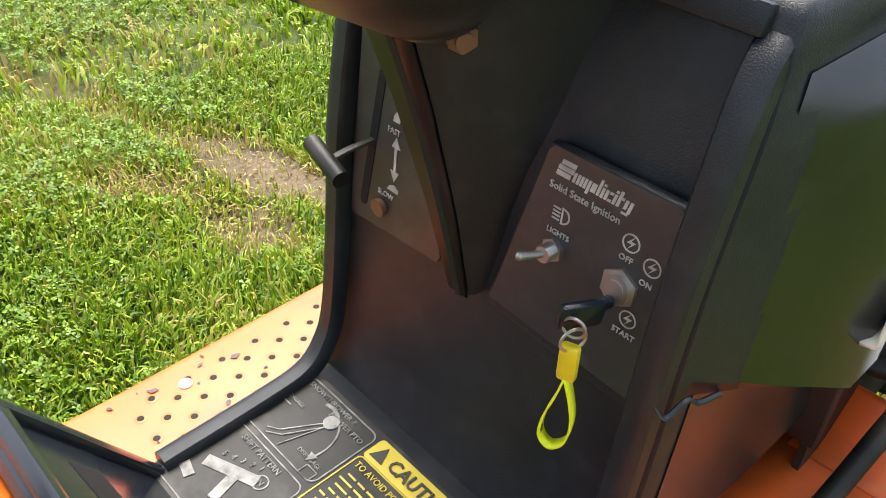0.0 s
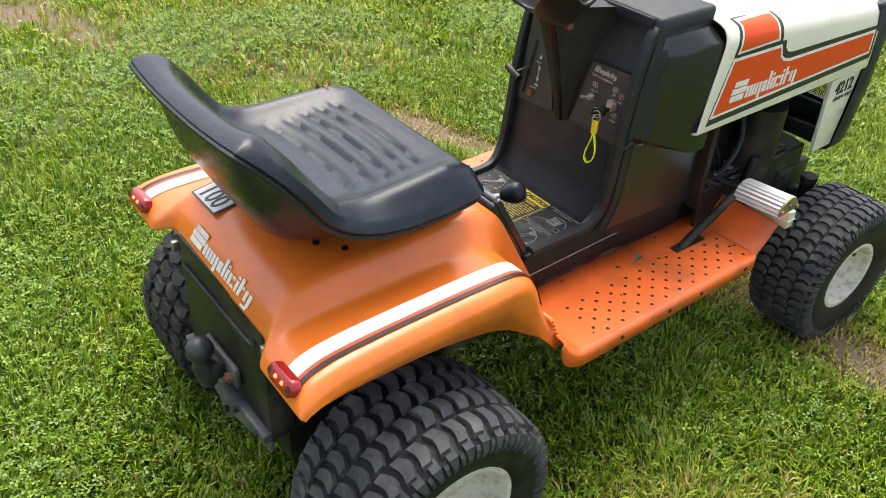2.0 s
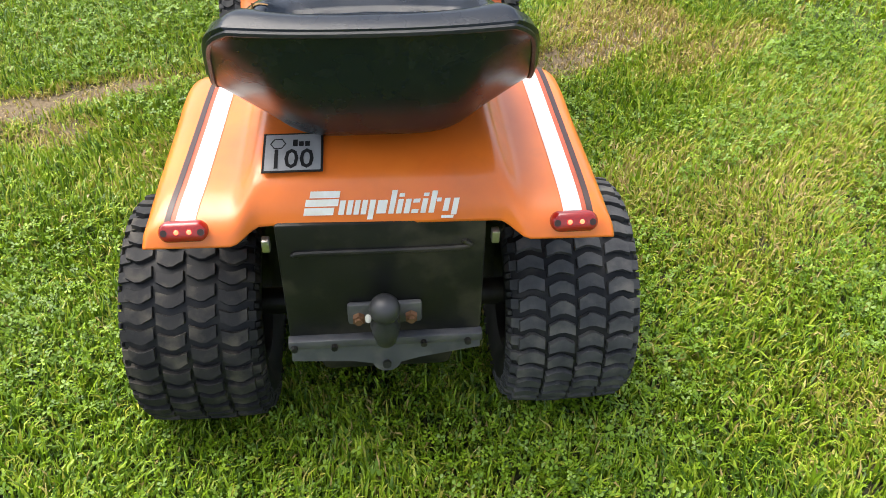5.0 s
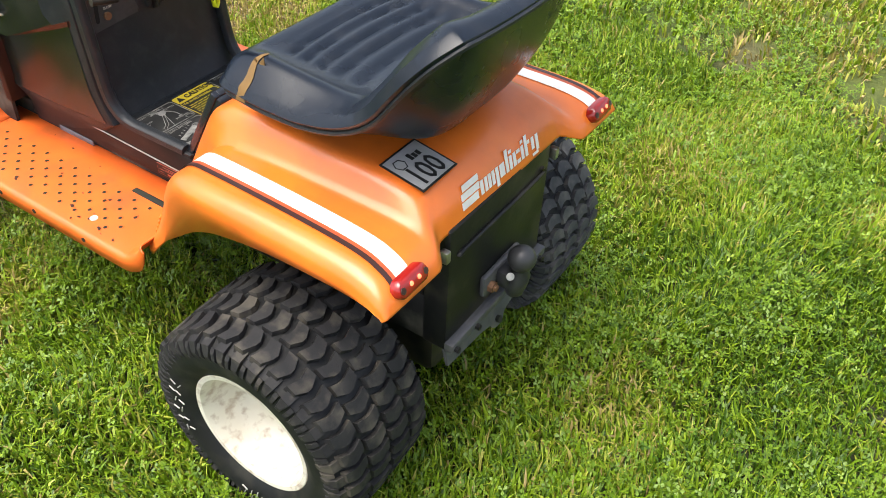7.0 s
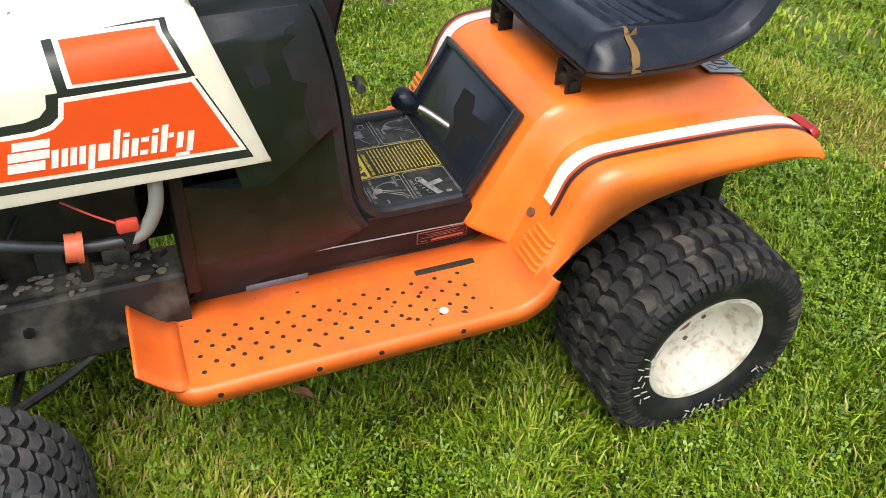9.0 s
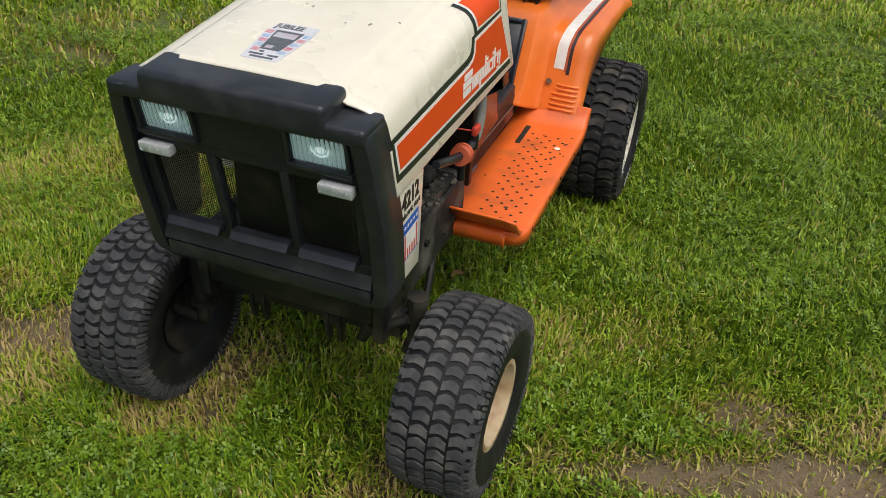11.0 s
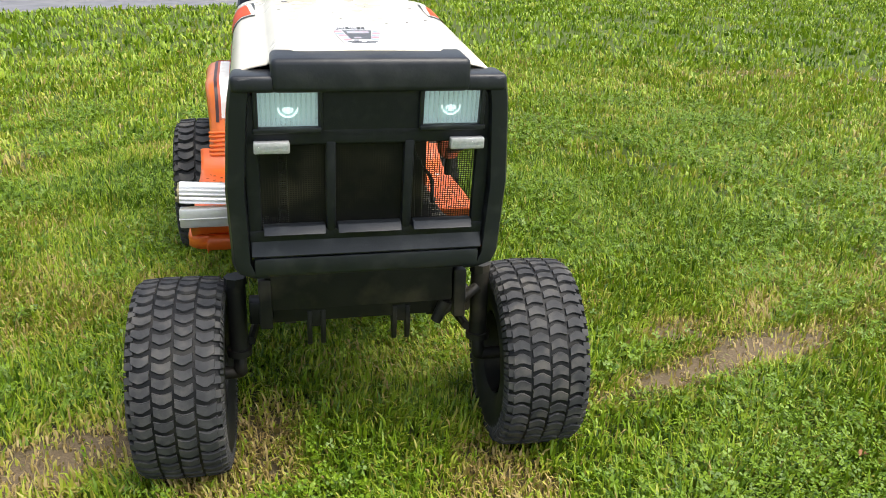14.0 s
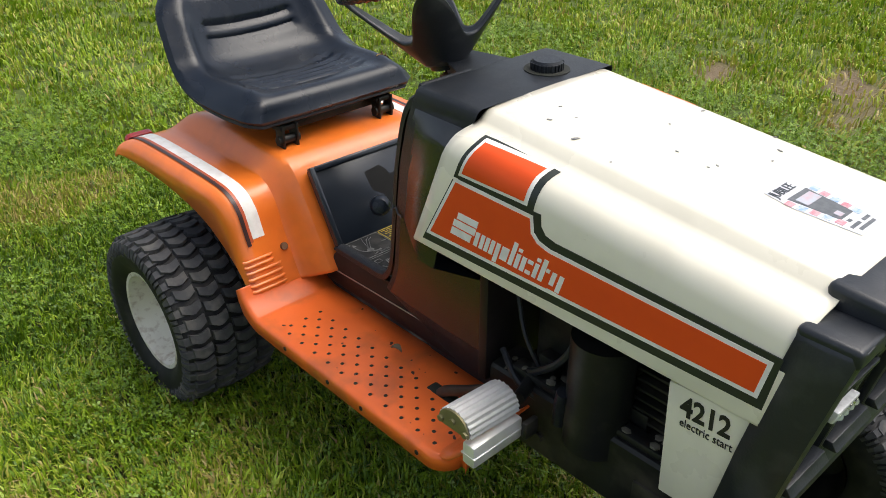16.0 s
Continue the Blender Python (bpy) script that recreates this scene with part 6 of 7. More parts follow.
def seat_line(v, s_):
    """The seat's side profile between its middle line (0) and its edge (1)."""
    return Vector((0, smooth_at(SEAT_MID, 0, v) * (1 - s_) + smooth_at(SEAT_EDGE, 1, v) * s_, smooth_at(SEAT_MID, 1, v) * (1 - s_) + smooth_at(SEAT_EDGE, 2, v) * s_))


def seat_at(u, v):
    """A point of the seat's top, u from -1 to 1 across and v from its front to the top of its back."""
    p = seat_line(v, abs(u) ** 2.4) + Vector((0, 0.006, 0.003))
    p.x = u * seat_half(v)
    back = 1 - min(1, max(0, (0.70 - v) / 0.25))
    roll_ = 0.026 * max(0, (abs(u) - 0.76) / 0.24, (0.13 - v) / 0.13, (v - 0.93) / 0.07) ** 2
    crown = 0.010 * math.exp(-((abs(u) - 0.80) / 0.10) ** 2) * min(1, max(0, (v - 0.1) / 0.1))
    lift = crown * min(1, (1.0 - v) / 0.15) - roll_
    p += Vector((0, lift * back * 0.8, lift * (1 - 0.6 * back)))
    flute = 0.0
    if abs(u) < 0.66 and 0.16 < v < 0.56:
        vv = v - 0.035 * (u / 0.66) ** 2
        fade = min(1, (0.66 - abs(u)) / 0.10) * min(1, max(0, vv - 0.15) / 0.04) * min(1, max(0, 0.55 - vv) / 0.04)
        wave = 0.5 + 0.5 * math.cos((vv - 0.15) / 0.40 * 2 * math.pi * 6)
        flute = -0.0068 * fade * (0.25 + 0.75 * wave ** 2)
    groove = 0.0
    if abs(u) < 0.60 and 0.72 < v < 0.90:
        fade = min(1, (0.60 - abs(u)) / 0.08)
        groove = 0.010 * fade * sum(math.exp(-((v - c) / 0.016) ** 2) for c in (0.775, 0.835))
    return p + Vector((0, -groove * back * 0.9, flute))


bm = bmesh.new()
NU, NV = 96, 72
top = [[seat_at(-1 + 2 * i / NU, j / NV) for i in range(NU + 1)] for j in range(NV + 1)]
tv = grid(bm, top)
low = []
for j in range(NV + 1):
    v = j / NV
    rl = []
    for i in range(NU + 1):
        u = -1 + 2 * i / NU
        p = seat_at(u, v)
        t = (seat_line(min(1, v + 0.09), 0.6) - seat_line(max(0, v - 0.09), 0.6)).normalized()
        n = Vector((0, -t.z, t.y)).lerp(Vector((0, 0, -1)), max(0, 1 - v / 0.2)).normalized()
        rim_p = p + n * 0.024
        h = along(HULL, v)
        edge = max(abs(u), 1 - v / 0.10 if v < 0.10 else 0, (v - 0.93) / 0.07 if v > 0.93 else 0) ** 5
        belly = math.exp(-((v - 0.62) / 0.20) ** 2)
        q = Vector((u * seat_half(v) * (1 - 0.30 * belly), h[0], h[1])).lerp(rim_p, edge)
        rl.append(q)
    low.append(rl)
lv = grid(bm, low)


def border(g):
    return [g[0][i] for i in range(NU)] + [g[j][NU] for j in range(NV)] + [g[NV][i] for i in range(NU, 0, -1)] + [g[j][0] for j in range(NV, 0, -1)]


tb, lb = border(tv), border(lv)
cen = Vector((0, 0.0, 0.75))
ring = []
for a, b in zip(tb, lb):
    m = (a.co + b.co) / 2
    out = Vector((m.x, (m.y - 0.0), 0))
    out = out.normalized() * 0.009 if out.length > 0.01 else Vector((0, 0, 0))
    ring.append(bm.verts.new(m + out))
N = len(tb)
for k in range(N):
    j = (k + 1) % N
    bm.faces.new((tb[k], tb[j], ring[j], ring[k]))
    bm.faces.new((ring[k], ring[j], lb[j], lb[k]))
seat = part("seat", bm, VINYL, tractor, "glossy black vinyl bucket seat with a torn edge")
for p in seat.data.polygons:
    p.use_smooth = True
# piping round the seat's lower edge
bm = bmesh.new()
loop = [v for v in [Vector(p) for p in ([low[0][i] for i in range(NU)] + [low[j][NU] for j in range(NV)] + [low[NV][i] for i in range(NU, 0, -1)] + [low[j][0] for j in range(NV, 0, -1)])]]
tube(bm, loop + [loop[0]], 0.0042, 6, smooth=False)
part("seat_piping", bm, BLACK_GRAIN, seat, "raised seam round the seat's edge")
# the tear in the front left corner
bm = bmesh.new()
rows = []
for k in range(9):
    u = -1.0 + 0.26 * k / 8
    c = seat_at(u, 0.215 + 0.006 * math.sin(k * 1.1))
    w = 0.0075 * (1 - k / 9) + 0.0012
    rows.append([c + Vector((-0.001, -w, 0.0012)), c + Vector((-0.001, w * 0.9, 0.0012))])
c = seat_at(-1, 0.215)
rows.insert(0, [c + Vector((-0.0065, -0.006, -0.008)), c + Vector((-0.0065, 0.007, -0.008))])
rows.insert(0, [c + Vector((-0.0095, -0.009, -0.018)), c + Vector((-0.0095, 0.010, -0.018))])
grid(bm, rows)
c = seat_at(-0.86, 0.225)
for a, b, top_ in ((Vector((0, -0.012, 0)), Vector((0, 0.000, 0)), Vector((0.002, -0.010, 0.013))), (Vector((0, 0.004, 0)), Vector((0.002, 0.012, 0)), Vector((-0.001, 0.004, 0.010)))):
    lip = [bm.verts.new(c + p) for p in (a, b, top_, a + Vector((0.0025, 0, 0)), b + Vector((0.0025, 0, 0)))]
    for q in ((0, 1, 2), (3, 2, 4), (0, 2, 3), (1, 4, 2)):
        bm.faces.new([lip[k] for k in q])
part("seat_tear", bm, TEAR, seat, "brown torn strip in the vinyl")
# seat hinges and springs
for x in (-0.13, 0.13):
    bm = bmesh.new()
    rbox(bm, (x - 0.020, 0.175, 0.617), (x - 0.014, 0.205, 0.668), 0.002)
    rbox(bm, (x + 0.014, 0.175, 0.617), (x + 0.020, 0.205, 0.668), 0.002)
    cyl(bm, (x - 0.026, 0.192, 0.634), (x + 0.026, 0.192, 0.634), 0.010, seg=14)
    rbox(bm, (x - 0.024, 0.13, 0.656), (x + 0.024, 0.20, 0.666), 0.002)
    part("seat_hinge", bm, BLACK_STEEL, tractor, "black steel seat hinge")
bm = bmesh.new()
for x in (-0.10, 0.10):
    cyl(bm, (x, 0.02, 0.617), (x, 0.02, 0.645), 0.018, seg=16)
rbox(bm, (-0.12, 0.0, 0.640), (0.12, 0.17, 0.658), 0.004)
part("seat_base", bm, BLACK_STEEL, tractor, "black seat base plate on rubber stops")

# ---- key and fob hanging from the ignition lock
key = tagged(new("ignition_key"), "ignition key with a fluorescent yellow strap fob", "key")
bm = bmesh.new()
e = k0 + n * 0.012
tube(bm, [e, e + Vector((-0.004, -0.014, 0.0))], 0.0042, 8, 3, smooth=False)
m = Matrix.Translation(e + Vector((-0.003, -0.022, 0.001))) @ Euler((0.1, 0.1, 1.15)).to_matrix().to_4x4()
rbox(bm, (-0.016, -0.0035, -0.010), (0.014, 0.0035, 0.010), 0.003, m)
part("key_head", bm, VINYL, key, "black plastic key head")
key.location.z = -0.012
hook = e + Vector((0.000, -0.033, 0.004))
for off, r, ax in ((Vector((0, 0, -0.005)), 0.0072, (1, 0.3, 0)), (Vector((0.001, 0, -0.014)), 0.0085, (0.4, 1, 0))):
    bm = bmesh.new()
    axv = Vector(ax).normalized()
    up = Vector((0, 0, 1))
    pts = [hook + off + r * (math.cos(f) * axv + math.sin(f) * up) for f in [2 * math.pi * k / 24 for k in range(25)]]
    tube(bm, pts, 0.0011, 6, smooth=False)
    part("split_ring", bm, STEEL, key, "bright steel split ring")
top_ = hook + Vector((0.000, 0, -0.023))
bm = bmesh.new()
rbox(bm, (-0.0062, -0.004, -0.024), (0.0062, 0.004, 0.004), 0.0025, Matrix.Translation(top_) @ Euler((0, 0, 0.35)).to_matrix().to_4x4())
part("fob_clip", bm, YELLOW_CLIP, key, "deep yellow plastic clip")
bm = bmesh.new()
loop = [(-0.001, 0, -0.022), (-0.005, 0, -0.040), (-0.011, 0, -0.062), (-0.012, 0, -0.080), (-0.004, 0, -0.089), (0.006, 0, -0.080), (0.009, 0, -0.060), (0.006, 0, -0.040), (0.001, 0, -0.022)]
rows = []
for p in sweep(loop, 40):
    q = top_ + Euler((0, 0, 0.35)).to_matrix() @ Vector(p)
    s = Euler((0, 0, 0.35)).to_matrix() @ Vector((0, 1, 0))
    rows.append([q - s * 0.0045, q + s * 0.0045])
grid(bm, rows)
strap = part("fob_strap", bm, YELLOW_STRAP, key, "fluorescent yellow looped strap")
so = strap.modifiers.new("thickness", "SOLIDIFY")
so.thickness = 0.0014
bm = bmesh.new()
turn_ = Euler((0, 0, 0.35)).to_matrix()
for k in range(7):
    p = top_ + turn_ @ Vector((-0.0124 + 0.0002 * k, 0, -0.062 - 0.0028 * k))
    rbox(bm, (-0.0006, -0.0016, -0.0009), (0.0006, 0.0020, 0.0009), 0, Matrix.Translation(p) @ turn_.to_4x4())
parts("strap_print", bm, PRINT_BLACK, strap, smooth=False)

# ---------------------------------------------------------------- the lawn
# bare or dry places: x, y, long and short half axes, turn, how bare, how dry
PATCHES = [(-0.97, 1.055, 0.60, 0.075, 18, 0.92, 0.9), (-1.62, 0.86, 0.36, 0.045, 16, 0.4, 0.7), (-0.88, 0.89, 0.13, 0.06, 20, 0.6, 0.7), (0.62, 1.24, 0.24, 0.10, 25, 0.85, 1.0), (0.84, 1.36, 0.30, 0.10, 25, 0.72, 1.0), (0.84, 1.48, 0.28, 0.15, 25, 0.5, 1.0), (0.24, 1.28, 0.11, 0.20, -20, 0.35, 1.0), (-0.25, 1.46, 0.11, 0.14, 0, 0.30, 0.95),
           (0.50, 1.20, 0.22, 0.12, 25, 0.1, 0.7), (-2.66, -0.42, 0.24, 0.10, 25, 0.9, 0.5), (-2.95, 0.13, 0.28, 0.10, 20, 0.9, 0.5), (-1.17, 0.81, 0.16, 0.07, 40, 0.45, 0.8), (-1.4, 0.75, 0.45, 0.22, 20, 0.05, 0.45), (0.30, -1.15, 0.28, 0.20, 0, 0.1, 0.8),
           (1.12, 1.30, 0.30, 0.10, 30, 0.4, 0.7), (0.58, -1.22, 0.25, 0.16, 0, 0.05, 0.6), (-0.30, 0.86, 0.40, 0.13, 30, 0.0, 0.42), (-3.6, -3.1, 0.5, 0.15, 0, 0.4, 0.6), (-4.3, -2.8, 0.5, 0.15, 10, 0.5, 0.6), (-2.67, 0.3, 0.4, 0.12, 10, 0.5, 0.6), (-1.9, 0.8, 0.5, 0.35, 10, 0.0, 0.35), (-2.1, 0.9, 0.8, 0.45, 10, 0.0, 0.3), (0.13, -0.45, 0.22, 0.12, 0, 0.0, 0.4), (0.95, 0.50, 0.50, 0.32, 30, 0.0, 0.42), (1.45, 0.85, 0.50, 0.30, 30, 0.0, 0.35), (1.05, -0.25, 0.30, 0.20, 0, 0.0, 0.4), (1.78, -0.16, 0.17, 0.08, 0, 0.3, 0.95), (1.95, -0.30, 0.50, 0.30, 20, 0.0, 0.5), (1.15, -0.95, 0.30, 0.24, 0, 0.0, 0.55)]


def patchy(x, y):
    """How bare and how dry the lawn is at arrays of places."""
    wob = 0.22 * np.sin(x * 9.1 + 2 * np.sin(y * 7.3)) + 0.22 * np.sin(y * 11.7 + 2.2 * np.sin(x * 6.1)) + 0.15 * np.sin(x * 31 + y * 23)
    bare, dry = np.zeros_like(x), np.zeros_like(x)
    for cx, cy, a, b, turn, kb, kd in PATCHES:
        c, s = math.cos(radians(turn)), math.sin(radians(turn))
        u, v = ((x - cx) * c + (y - cy) * s) / a, (-(x - cx) * s + (y - cy) * c) / b
        d = np.sqrt(u * u + v * v) + wob * 0.6
        f = np.clip((1.15 - d) / 0.55, 0, 1)
        bare, dry = np.maximum(bare, kb * f), np.maximum(dry, kd * np.clip((1.5 - d) / 0.8, 0, 1))
    broad = 0.5 + 0.25 * np.sin(x * 1.7 + 1.3 * np.sin(y * 1.1 + 0.4)) + 0.25 * np.sin(y * 2.3 + 1.7 * np.sin(x * 1.9 + 1.0))
    fine = 0.5 + 0.5 * np.sin(x * 6.1 + 2.3 * np.sin(y * 4.7)) * np.sin(y * 5.3 + 1.9 * np.sin(x * 3.9))
    return bare, np.clip(dry + 0.30 * broad * fine, 0, 1)


def rear_tone(x, y):
    """How much the blade tone drops to a deeper green behind the tractor."""
    return 0.17 * np.exp(-((x - 0.50) / 0.90) ** 2 - ((y + 0.80) / 0.55) ** 2)


def ground_material():
    m = bpy.data.materials.new("lawn_soil")
    m.use_nodes = True
    t = m.node_tree
    b = t.nodes["Principled BSDF"]
    b.inputs["Roughness"].default_value = 0.95
    co = t.nodes.new("ShaderNodeTexCoord")
    at_ = t.nodes.new("ShaderNodeAttribute")
    at_.attribute_name = "bare"
    n1, n2, n3 = (t.nodes.new("ShaderNodeTexNoise") for _ in range(3))
    for n_, s in ((n1, 3.0), (n2, 45.0), (n3, 260.0)):
        n_.inputs["Scale"].default_value, n_.inputs["Detail"].default_value = s, 8
        t.links.new(co.outputs["Object"], n_.inputs["Vector"])
    # near-black turf: the shade between dense blades is put into this colour
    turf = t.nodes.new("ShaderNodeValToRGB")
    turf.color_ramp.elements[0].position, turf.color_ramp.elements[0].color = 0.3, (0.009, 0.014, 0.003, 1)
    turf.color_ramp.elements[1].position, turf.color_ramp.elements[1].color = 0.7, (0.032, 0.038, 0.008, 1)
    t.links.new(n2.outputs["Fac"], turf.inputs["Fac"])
    soil = t.nodes.new("ShaderNodeValToRGB")
    soil.color_ramp.elements[0].position, soil.color_ramp.elements[0].color = 0.3, (0.090, 0.064, 0.036, 1)
    soil.color_ramp.elements[1].position, soil.color_ramp.elements[1].color = 0.7, (0.20, 0.150, 0.088, 1)
    t.links.new(n3.outputs["Fac"], soil.inputs["Fac"])
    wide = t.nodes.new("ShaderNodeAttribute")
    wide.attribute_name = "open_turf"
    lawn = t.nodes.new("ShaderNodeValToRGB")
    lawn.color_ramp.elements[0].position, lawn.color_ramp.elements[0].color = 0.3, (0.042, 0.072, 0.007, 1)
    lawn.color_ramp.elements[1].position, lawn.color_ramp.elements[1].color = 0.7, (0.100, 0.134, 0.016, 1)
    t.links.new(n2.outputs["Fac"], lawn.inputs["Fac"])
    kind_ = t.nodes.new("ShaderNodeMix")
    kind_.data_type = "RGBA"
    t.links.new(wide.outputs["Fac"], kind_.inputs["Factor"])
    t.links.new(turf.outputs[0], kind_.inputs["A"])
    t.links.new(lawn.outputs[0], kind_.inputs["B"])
    mx = t.nodes.new("ShaderNodeMix")
    mx.data_type = "RGBA"
    t.links.new(at_.outputs["Fac"], mx.inputs["Factor"])
    t.links.new(kind_.outputs["Result"], mx.inputs["A"])
    t.links.new(soil.outputs[0], mx.inputs["B"])
    t.links.new(mx.outputs["Result"], b.inputs["Base Color"])
    bn = t.nodes.new("ShaderNodeBump")
    bn.inputs["Strength"].default_value, bn.inputs["Distance"].default_value = 0.8, 0.01
    t.links.new(n2.outputs["Fac"], bn.inputs["Height"])
    t.links.new(bn.outputs["Normal"], b.inputs["Normal"])
    return m


def ground():
    """One sheet to the horizon: a fine grid round the tractor, then wide rings."""
    fine = np.arange(-5.0, 5.001, 0.08)
    far = np.array([7, 10, 16, 30, 80, 250, 800, 2500.0])
    ax = np.concatenate([-far[::-1], fine, far])
    X, Y = np.meshgrid(ax, ax)
    near = np.exp(-(X ** 2 + Y ** 2) / 30)
    Z = (0.006 * np.sin(X * 5.3 + np.sin(Y * 3.1)) + 0.006 * np.sin(Y * 6.7 + np.sin(X * 4.3))) * near - 0.006
    n_ = len(ax)
    co = np.stack([X, Y, Z], -1).reshape(-1, 3)
    idx = np.arange(n_ * n_).reshape(n_, n_)
    f = np.stack([idx[:-1, :-1], idx[:-1, 1:], idx[1:, 1:], idx[1:, :-1]], -1).reshape(-1, 4)
    me = bpy.data.meshes.new("ground")
    me.vertices.add(len(co))
    me.vertices.foreach_set("co", co.ravel())
    me.loops.add(f.size)
    me.loops.foreach_set("vertex_index", f.ravel())
    me.polygons.add(len(f))
    me.polygons.foreach_set("loop_start", np.arange(0, f.size, 4))
    me.update(calc_edges=True)
    me.polygons.foreach_set("use_smooth", np.ones(len(f), bool))
    bare, dry = patchy(co[:, 0], co[:, 1])
    at_ = me.attributes.new("bare", "FLOAT", "POINT")
    at_.data.foreach_set("value", np.clip(bare * 1.2 + dry * 0.25, 0, 1))
    # fades that painted shade out to plain lawn colour away from the tractor
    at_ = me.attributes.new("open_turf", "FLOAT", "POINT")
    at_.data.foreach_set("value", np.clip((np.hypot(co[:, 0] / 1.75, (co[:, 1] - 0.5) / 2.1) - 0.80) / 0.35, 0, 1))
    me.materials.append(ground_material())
    return tagged(new("ground", me), "uneven lawn soil with bare patches and painted shade between near blades", "ground", kind="structure")


ground()

# the paved road behind the lawn, its edge running aslant
ROAD_EDGE = lambda x: -8.52 + 0.396 * x
ASPHALT = mat("worn_grey_asphalt", (0.20, 0.20, 0.215), 0.6, second=(0.13, 0.13, 0.14), scale=5, amount=0.8, bump=0.6, bscale=60, dirt=(0.26, 0.25, 0.23), dirt_amount=0.5, dirt_scale=2)
bm = bmesh.new()
rows = []
for d, z in ((0.0, -0.01), (0.03, 0.018), (2.5, 0.05), (5.0, 0.018), (5.03, -0.01)):
    rows.append([(x + d * 0.368, ROAD_EDGE(x) - d * 0.93 + 0.03 * math.sin(x * 3.1), z) for x in [-14 + 0.5 * k for k in range(57)]])
grid(bm, rows)
tagged(part("road", bm, ASPHALT), "grey worn asphalt road beyond the lawn", "road", kind="structure")


def grass_material():
    m = bpy.data.materials.new("grass_blades")
    m.use_nodes = True
    t = m.node_tree
    b = t.nodes["Principled BSDF"]
    b.inputs["Roughness"].default_value = 0.42
    b.inputs["Specular IOR Level"].default_value = 0.45
    at_ = t.nodes.new("ShaderNodeAttribute")
    at_.attribute_name = "tone"
    r = t.nodes.new("ShaderNodeValToRGB")
    els = r.color_ramp.elements
    els[0].position, els[0].color = 0.0, (0.052, 0.118, 0.006, 1)
    els[1].position, els[1].color = 1.0, (0.43, 0.325, 0.13, 1)
    for p, c in ((0.30, (0.172, 0.290, 0.010, 1)), (0.55, (0.310, 0.430, 0.022, 1)), (0.78, (0.42, 0.41, 0.065, 1))):
        e_ = els.new(p)
        e_.color = c
    t.links.new(at_.outputs["Fac"], r.inputs["Fac"])
    t.links.new(r.outputs[0], b.inputs["Base Color"])
    tr_ = t.nodes.new("ShaderNodeBsdfTranslucent")
    t.links.new(r.outputs[0], tr_.inputs["Color"])
    mx = t.nodes.new("ShaderNodeMixShader")
    mx.inputs[0].default_value = 0.22
    t.links.new(b.outputs[0], mx.inputs[1])
    t.links.new(tr_.outputs[0], mx.inputs[2])
    t.links.new(mx.outputs[0], t.nodes["Material Output"].inputs["Surface"])
    return m


GRASS = grass_material()


def blades(name, x, y, length, width, tone, rng, label, lean=0.8):
    """Many bent two-part blades as one mesh."""
    n_ = len(x)
    lay = 3.0 * np.sin(x * 2.3 + 1.7 * np.sin(y * 1.9)) + 3.0 * np.sin(y * 2.7 + 1.3 * np.sin(x * 3.1))
    a = np.where(rng.uniform(0, 1, n_) < 0.45, lay + rng.normal(0, 0.6, n_), rng.uniform(0, 2 * np.pi, n_))
    b = rng.uniform(0, 2 * np.pi, n_)
    tilt = lean * rng.uniform(0.10, 1.0, n_)
    dx, dy = np.cos(a), np.sin(a)
    wx, wy = -np.sin(a + 0.5 * np.sin(b)) * width / 2, np.cos(a + 0.5 * np.sin(b)) * width / 2
    z0 = np.full(n_, -0.012)
    h1, o1 = length * 0.55 * np.cos(tilt * 0.6), length * 0.55 * np.sin(tilt * 0.6)
    h2, o2 = h1 + length * 0.45 * np.cos(tilt * 1.5), o1 + length * 0.45 * np.sin(tilt * 1.5)
    P = np.zeros((n_, 5, 3))
    P[:, 0] = np.stack([x - wx * 0.7, y - wy * 0.7, z0], -1)
    P[:, 1] = np.stack([x + wx * 0.7, y + wy * 0.7, z0], -1)
    P[:, 2] = np.stack([x + wx + dx * o1, y + wy + dy * o1, h1], -1)
    P[:, 3] = np.stack([x - wx + dx * o1, y - wy + dy * o1, h1], -1)
    P[:, 4] = np.stack([x + dx * o2, y + dy * o2, h2], -1)
    base = np.arange(n_)[:, None] * 5
    loops = np.concatenate([base + np.array([[0, 1, 2, 3]]), base + np.array([[3, 2, 4]])], 1)
    starts = (np.arange(n_)[:, None] * 7 + np.array([[0, 4]])).ravel()
    me = bpy.data.meshes.new(name)
    me.vertices.add(n_ * 5)
    me.vertices.foreach_set("co", P.ravel())
    me.loops.add(n_ * 7)
    me.loops.foreach_set("vertex_index", loops.ravel().astype(np.int32))
    me.polygons.add(n_ * 2)
    me.polygons.foreach_set("loop_start", starts.astype(np.int32))
    me.update(calc_edges=True)
    at_ = me.attributes.new("tone", "FLOAT", "POINT")
    at_.data.foreach_set("value", np.repeat(np.clip(tone, 0, 1), 5))
    me.materials.append(GRASS)
    return tagged(new(name, me), label, "grass", kind="stuff")


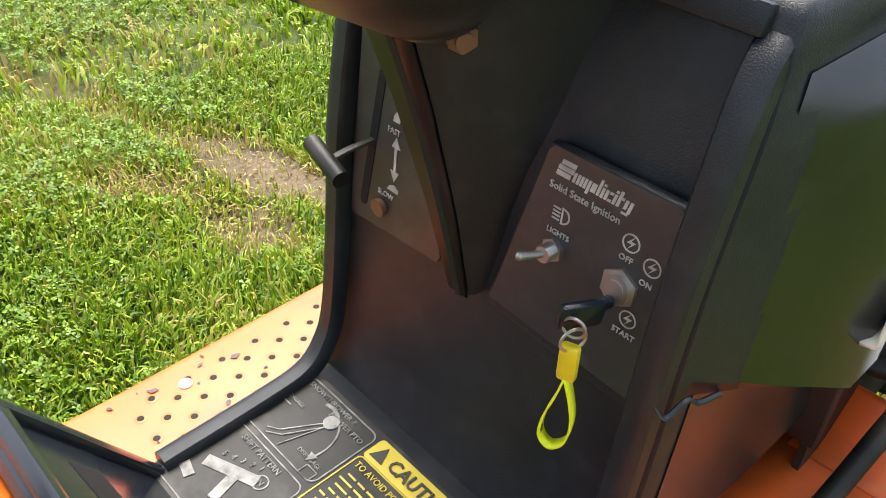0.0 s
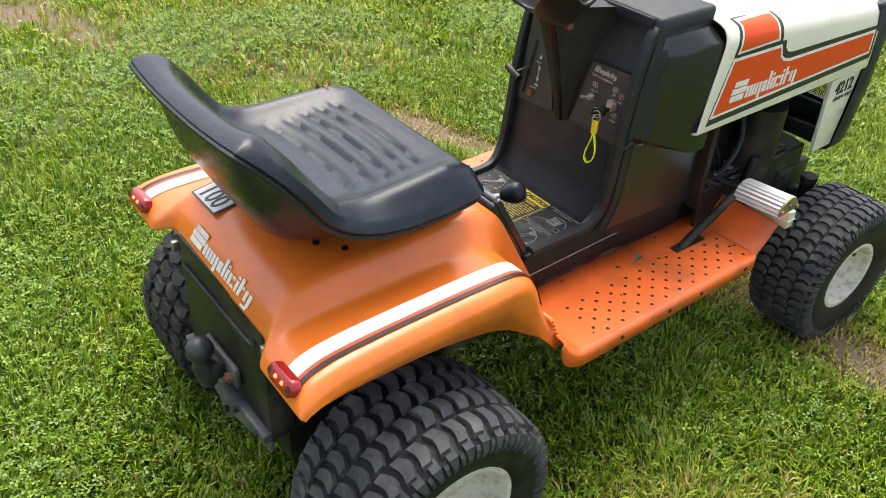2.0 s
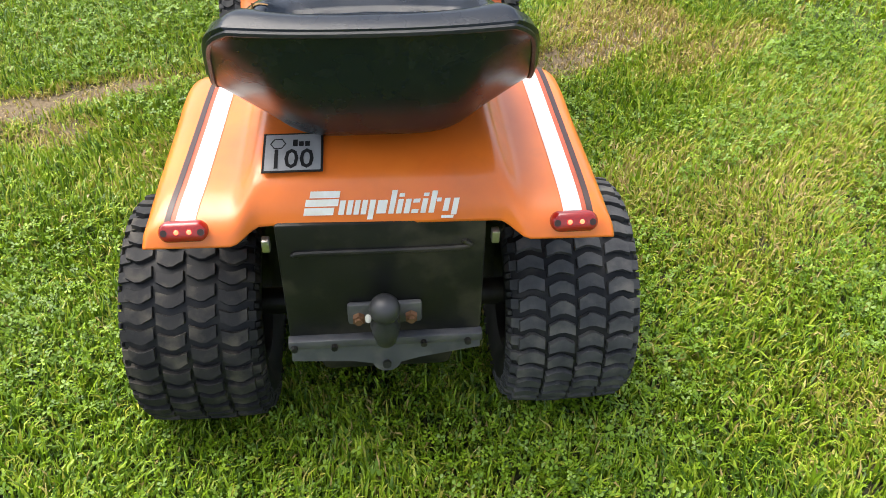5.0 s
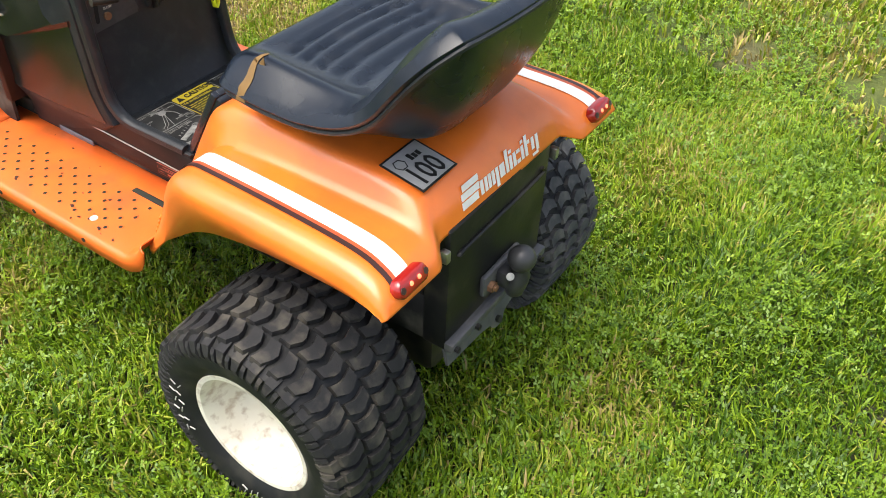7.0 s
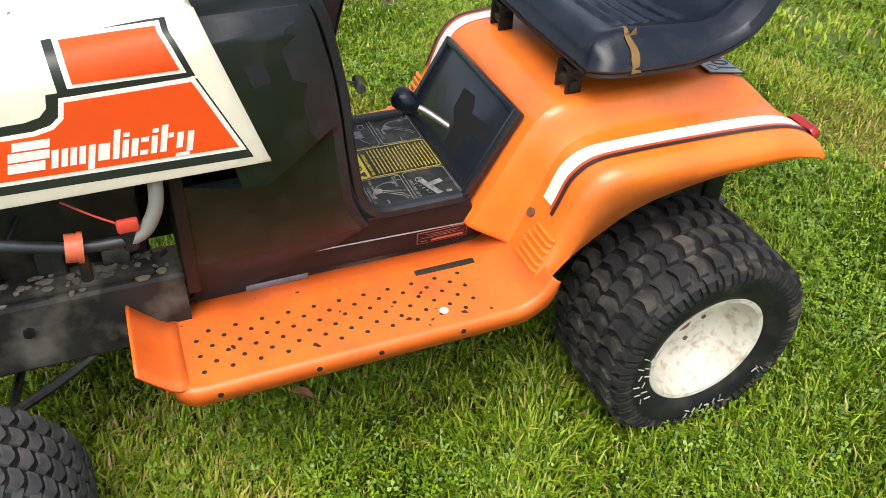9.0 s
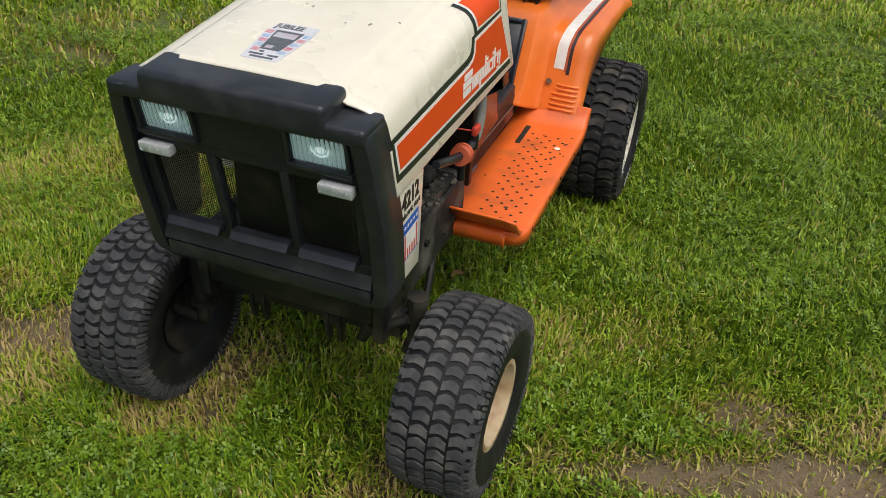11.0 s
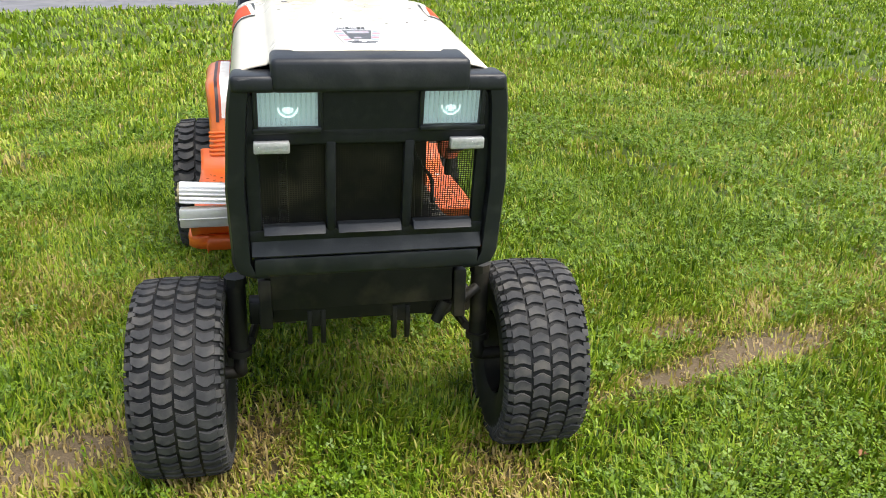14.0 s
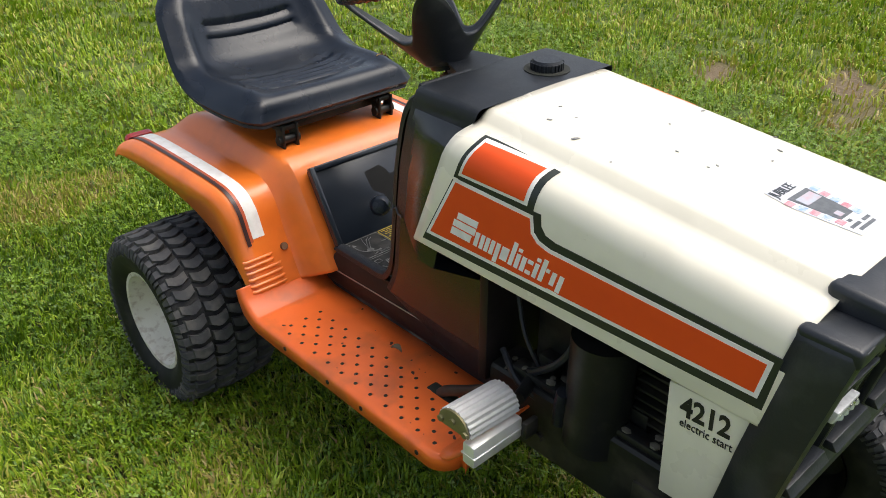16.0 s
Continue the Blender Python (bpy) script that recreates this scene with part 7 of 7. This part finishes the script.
def scatter(n_, x0, x1, y0, y1, rng, keep, per=7, spread=0.011):
    """Tufts of several blades: places, bareness, dryness, each tuft's own height and tone."""
    m_ = n_ // per
    rx, ry = rng.uniform(x0, x1, m_), rng.uniform(y0, y1, m_)
    rh, rt = rng.uniform(0.45, 1.25, m_), rng.normal(0, 0.11, m_)
    x, y = np.repeat(rx, per) + rng.normal(0, spread, m_ * per), np.repeat(ry, per) + rng.normal(0, spread, m_ * per)
    h, t = np.repeat(rh, per), np.repeat(rt, per)
    bare, dry = patchy(x, y)
    ok = (rng.uniform(0, 1, len(x)) > bare * 0.96) & keep(x, y)
    return x[ok], y[ok], bare[ok], dry[ok], h[ok], t[ok]


rng = np.random.default_rng(7)
inside = lambda x, y: (x / 1.75) ** 2 + ((y - 0.5) / 2.1) ** 2 + 0.10 * np.sin(x * 5.1 + 1.0) * np.sin(y * 4.3) + 0.05 * np.sin(x * 23) * np.sin(y * 19) < 0.93
x, y, bare, dry, tall, hue = scatter(620000, -1.75, 1.75, -1.6, 2.6, rng, inside)
tone = 0.29 + 0.46 * dry - rear_tone(x, y) + hue + rng.normal(0, 0.22, len(x)) + (rng.uniform(0, 1, len(x)) < 0.05 + 0.5 * dry ** 2) * 0.40
blades("near_grass", x, y, rng.uniform(0.018, 0.058, len(x)) * (1 - 0.35 * dry) * tall, rng.uniform(0.0024, 0.0058, len(x)), tone, rng, "short mown lawn grass, partly yellowed", 1.35)
x, y, bare, dry, tall, hue = scatter(390000, -5.7, 4.3, -5.1, 4.9, rng, lambda x, y: ~inside(x, y) & (np.hypot(x + 0.7, y + 0.1) < 3.4 + 1.6 * rng.uniform(0, 1, len(x))), spread=0.018)
tone = 0.45 + 0.46 * dry - rear_tone(x, y) + hue + rng.normal(0, 0.20, len(x)) + (rng.uniform(0, 1, len(x)) < 0.05 + 0.5 * dry ** 2) * 0.3
blades("outer_grass", x, y, rng.uniform(0.024, 0.056, len(x)) * tall, rng.uniform(0.006, 0.0110, len(x)), tone, rng, "mown lawn further from the tractor", 1.2)
x, y, bare, dry, tall, hue = scatter(150000, -12, 9, -11, 9, rng, lambda x, y: (np.hypot(x + 0.7, y + 0.1) > 3.2 + 1.2 * rng.uniform(0, 1, len(x))) & (y > ROAD_EDGE(x)), spread=0.05)
tone = 0.34 + 0.45 * dry + hue + rng.normal(0, 0.12, len(x))
blades("far_grass", x, y, rng.uniform(0.035, 0.075, len(x)), rng.uniform(0.014, 0.026, len(x)), tone, rng, "distant lawn grass", 1.1)


def clover(name, n_, rng, label):
    """Low three-part leaves in clumps."""
    cx, cy = rng.uniform(-2.6, 2.2, 260), rng.uniform(-2.2, 3.2, 260)
    k = rng.integers(0, 260, n_)
    x, y = cx[k] + rng.normal(0, 0.11, n_), cy[k] + rng.normal(0, 0.11, n_)
    bare, dry = patchy(x, y)
    ok = (bare < 0.15) & (dry < 0.55)
    x, y = x[ok], y[ok]
    n_ = len(x)
    z = rng.uniform(0.014, 0.046, n_)
    size = rng.uniform(0.0045, 0.0092, n_)
    turn = rng.uniform(0, 2 * np.pi, n_)
    tx, ty = rng.normal(0, 0.4, n_), rng.normal(0, 0.4, n_)
    P = np.zeros((n_, 3, 4, 3))
    for q in range(3):
        a = turn + q * 2.094
        for j, (r, da) in enumerate(((0.0, 0.0), (0.95, -0.48), (1.25, 0.0), (0.95, 0.48))):
            ox, oy = r * size * np.cos(a + da), r * size * np.sin(a + da)
            P[:, q, j] = np.stack([x + ox, y + oy, z + tx * ox + ty * oy + 0.12 * r * size], -1)
    me = bpy.data.meshes.new(name)
    me.vertices.add(n_ * 12)
    me.vertices.foreach_set("co", P.ravel())
    me.loops.add(n_ * 12)
    me.loops.foreach_set("vertex_index", np.arange(n_ * 12, dtype=np.int32))
    me.polygons.add(n_ * 3)
    me.polygons.foreach_set("loop_start", np.arange(0, n_ * 12, 4, dtype=np.int32))
    me.update(calc_edges=True)
    at_ = me.attributes.new("tone", "FLOAT", "POINT")
    at_.data.foreach_set("value", np.repeat(np.clip(0.23 + rng.normal(0, 0.09, n_), 0, 1), 12))
    me.materials.append(GRASS)
    return tagged(new(name, me), label, "clover", kind="stuff")


clover("clover", 90000, rng, "low clover leaves among the grass")


def fallen_leaf(x, y, turn, size, material, label, z0=0.030):
    bm = bmesh.new()
    rows = []
    for k in range(7):
        f = k / 6
        w = size * 0.30 * math.sin(math.pi * (0.08 + 0.90 * f)) ** 0.8
        z = 0.006 * math.sin(f * 3.1)
        rows.append([(size * (f - 0.5), -w, z + 0.006), (size * (f - 0.5), 0, z), (size * (f - 0.5), w, z + 0.005)])
    grid(bm, rows)
    bmesh.ops.transform(bm, matrix=pose(x, y, z0, 8 if z0 < 0.1 else 0, -6 if z0 < 0.1 else 0, turn), verts=bm.verts)
    ob = part("fallen_leaf", bm, material, None)
    return tagged(ob, label, "leaf", group="fallen leaves on the lawn")


WORN_LEAF = mat("grey_brown_leaf", (0.10, 0.075, 0.04), 0.7, second=(0.16, 0.12, 0.07), scale=60)
fallen_leaf(0.218, 0.643, 100, 0.026, WORN_LEAF, "small grey-brown leaf on the footrest", 0.3535)
fallen_leaf(-0.135, 0.69, 60, 0.045, LEAF_BROWN, "dry brown leaf lying on the grass")
fallen_leaf(-0.97, 1.53, 20, 0.030, LEAF_BROWN, "small reddish brown leaf on the grass")
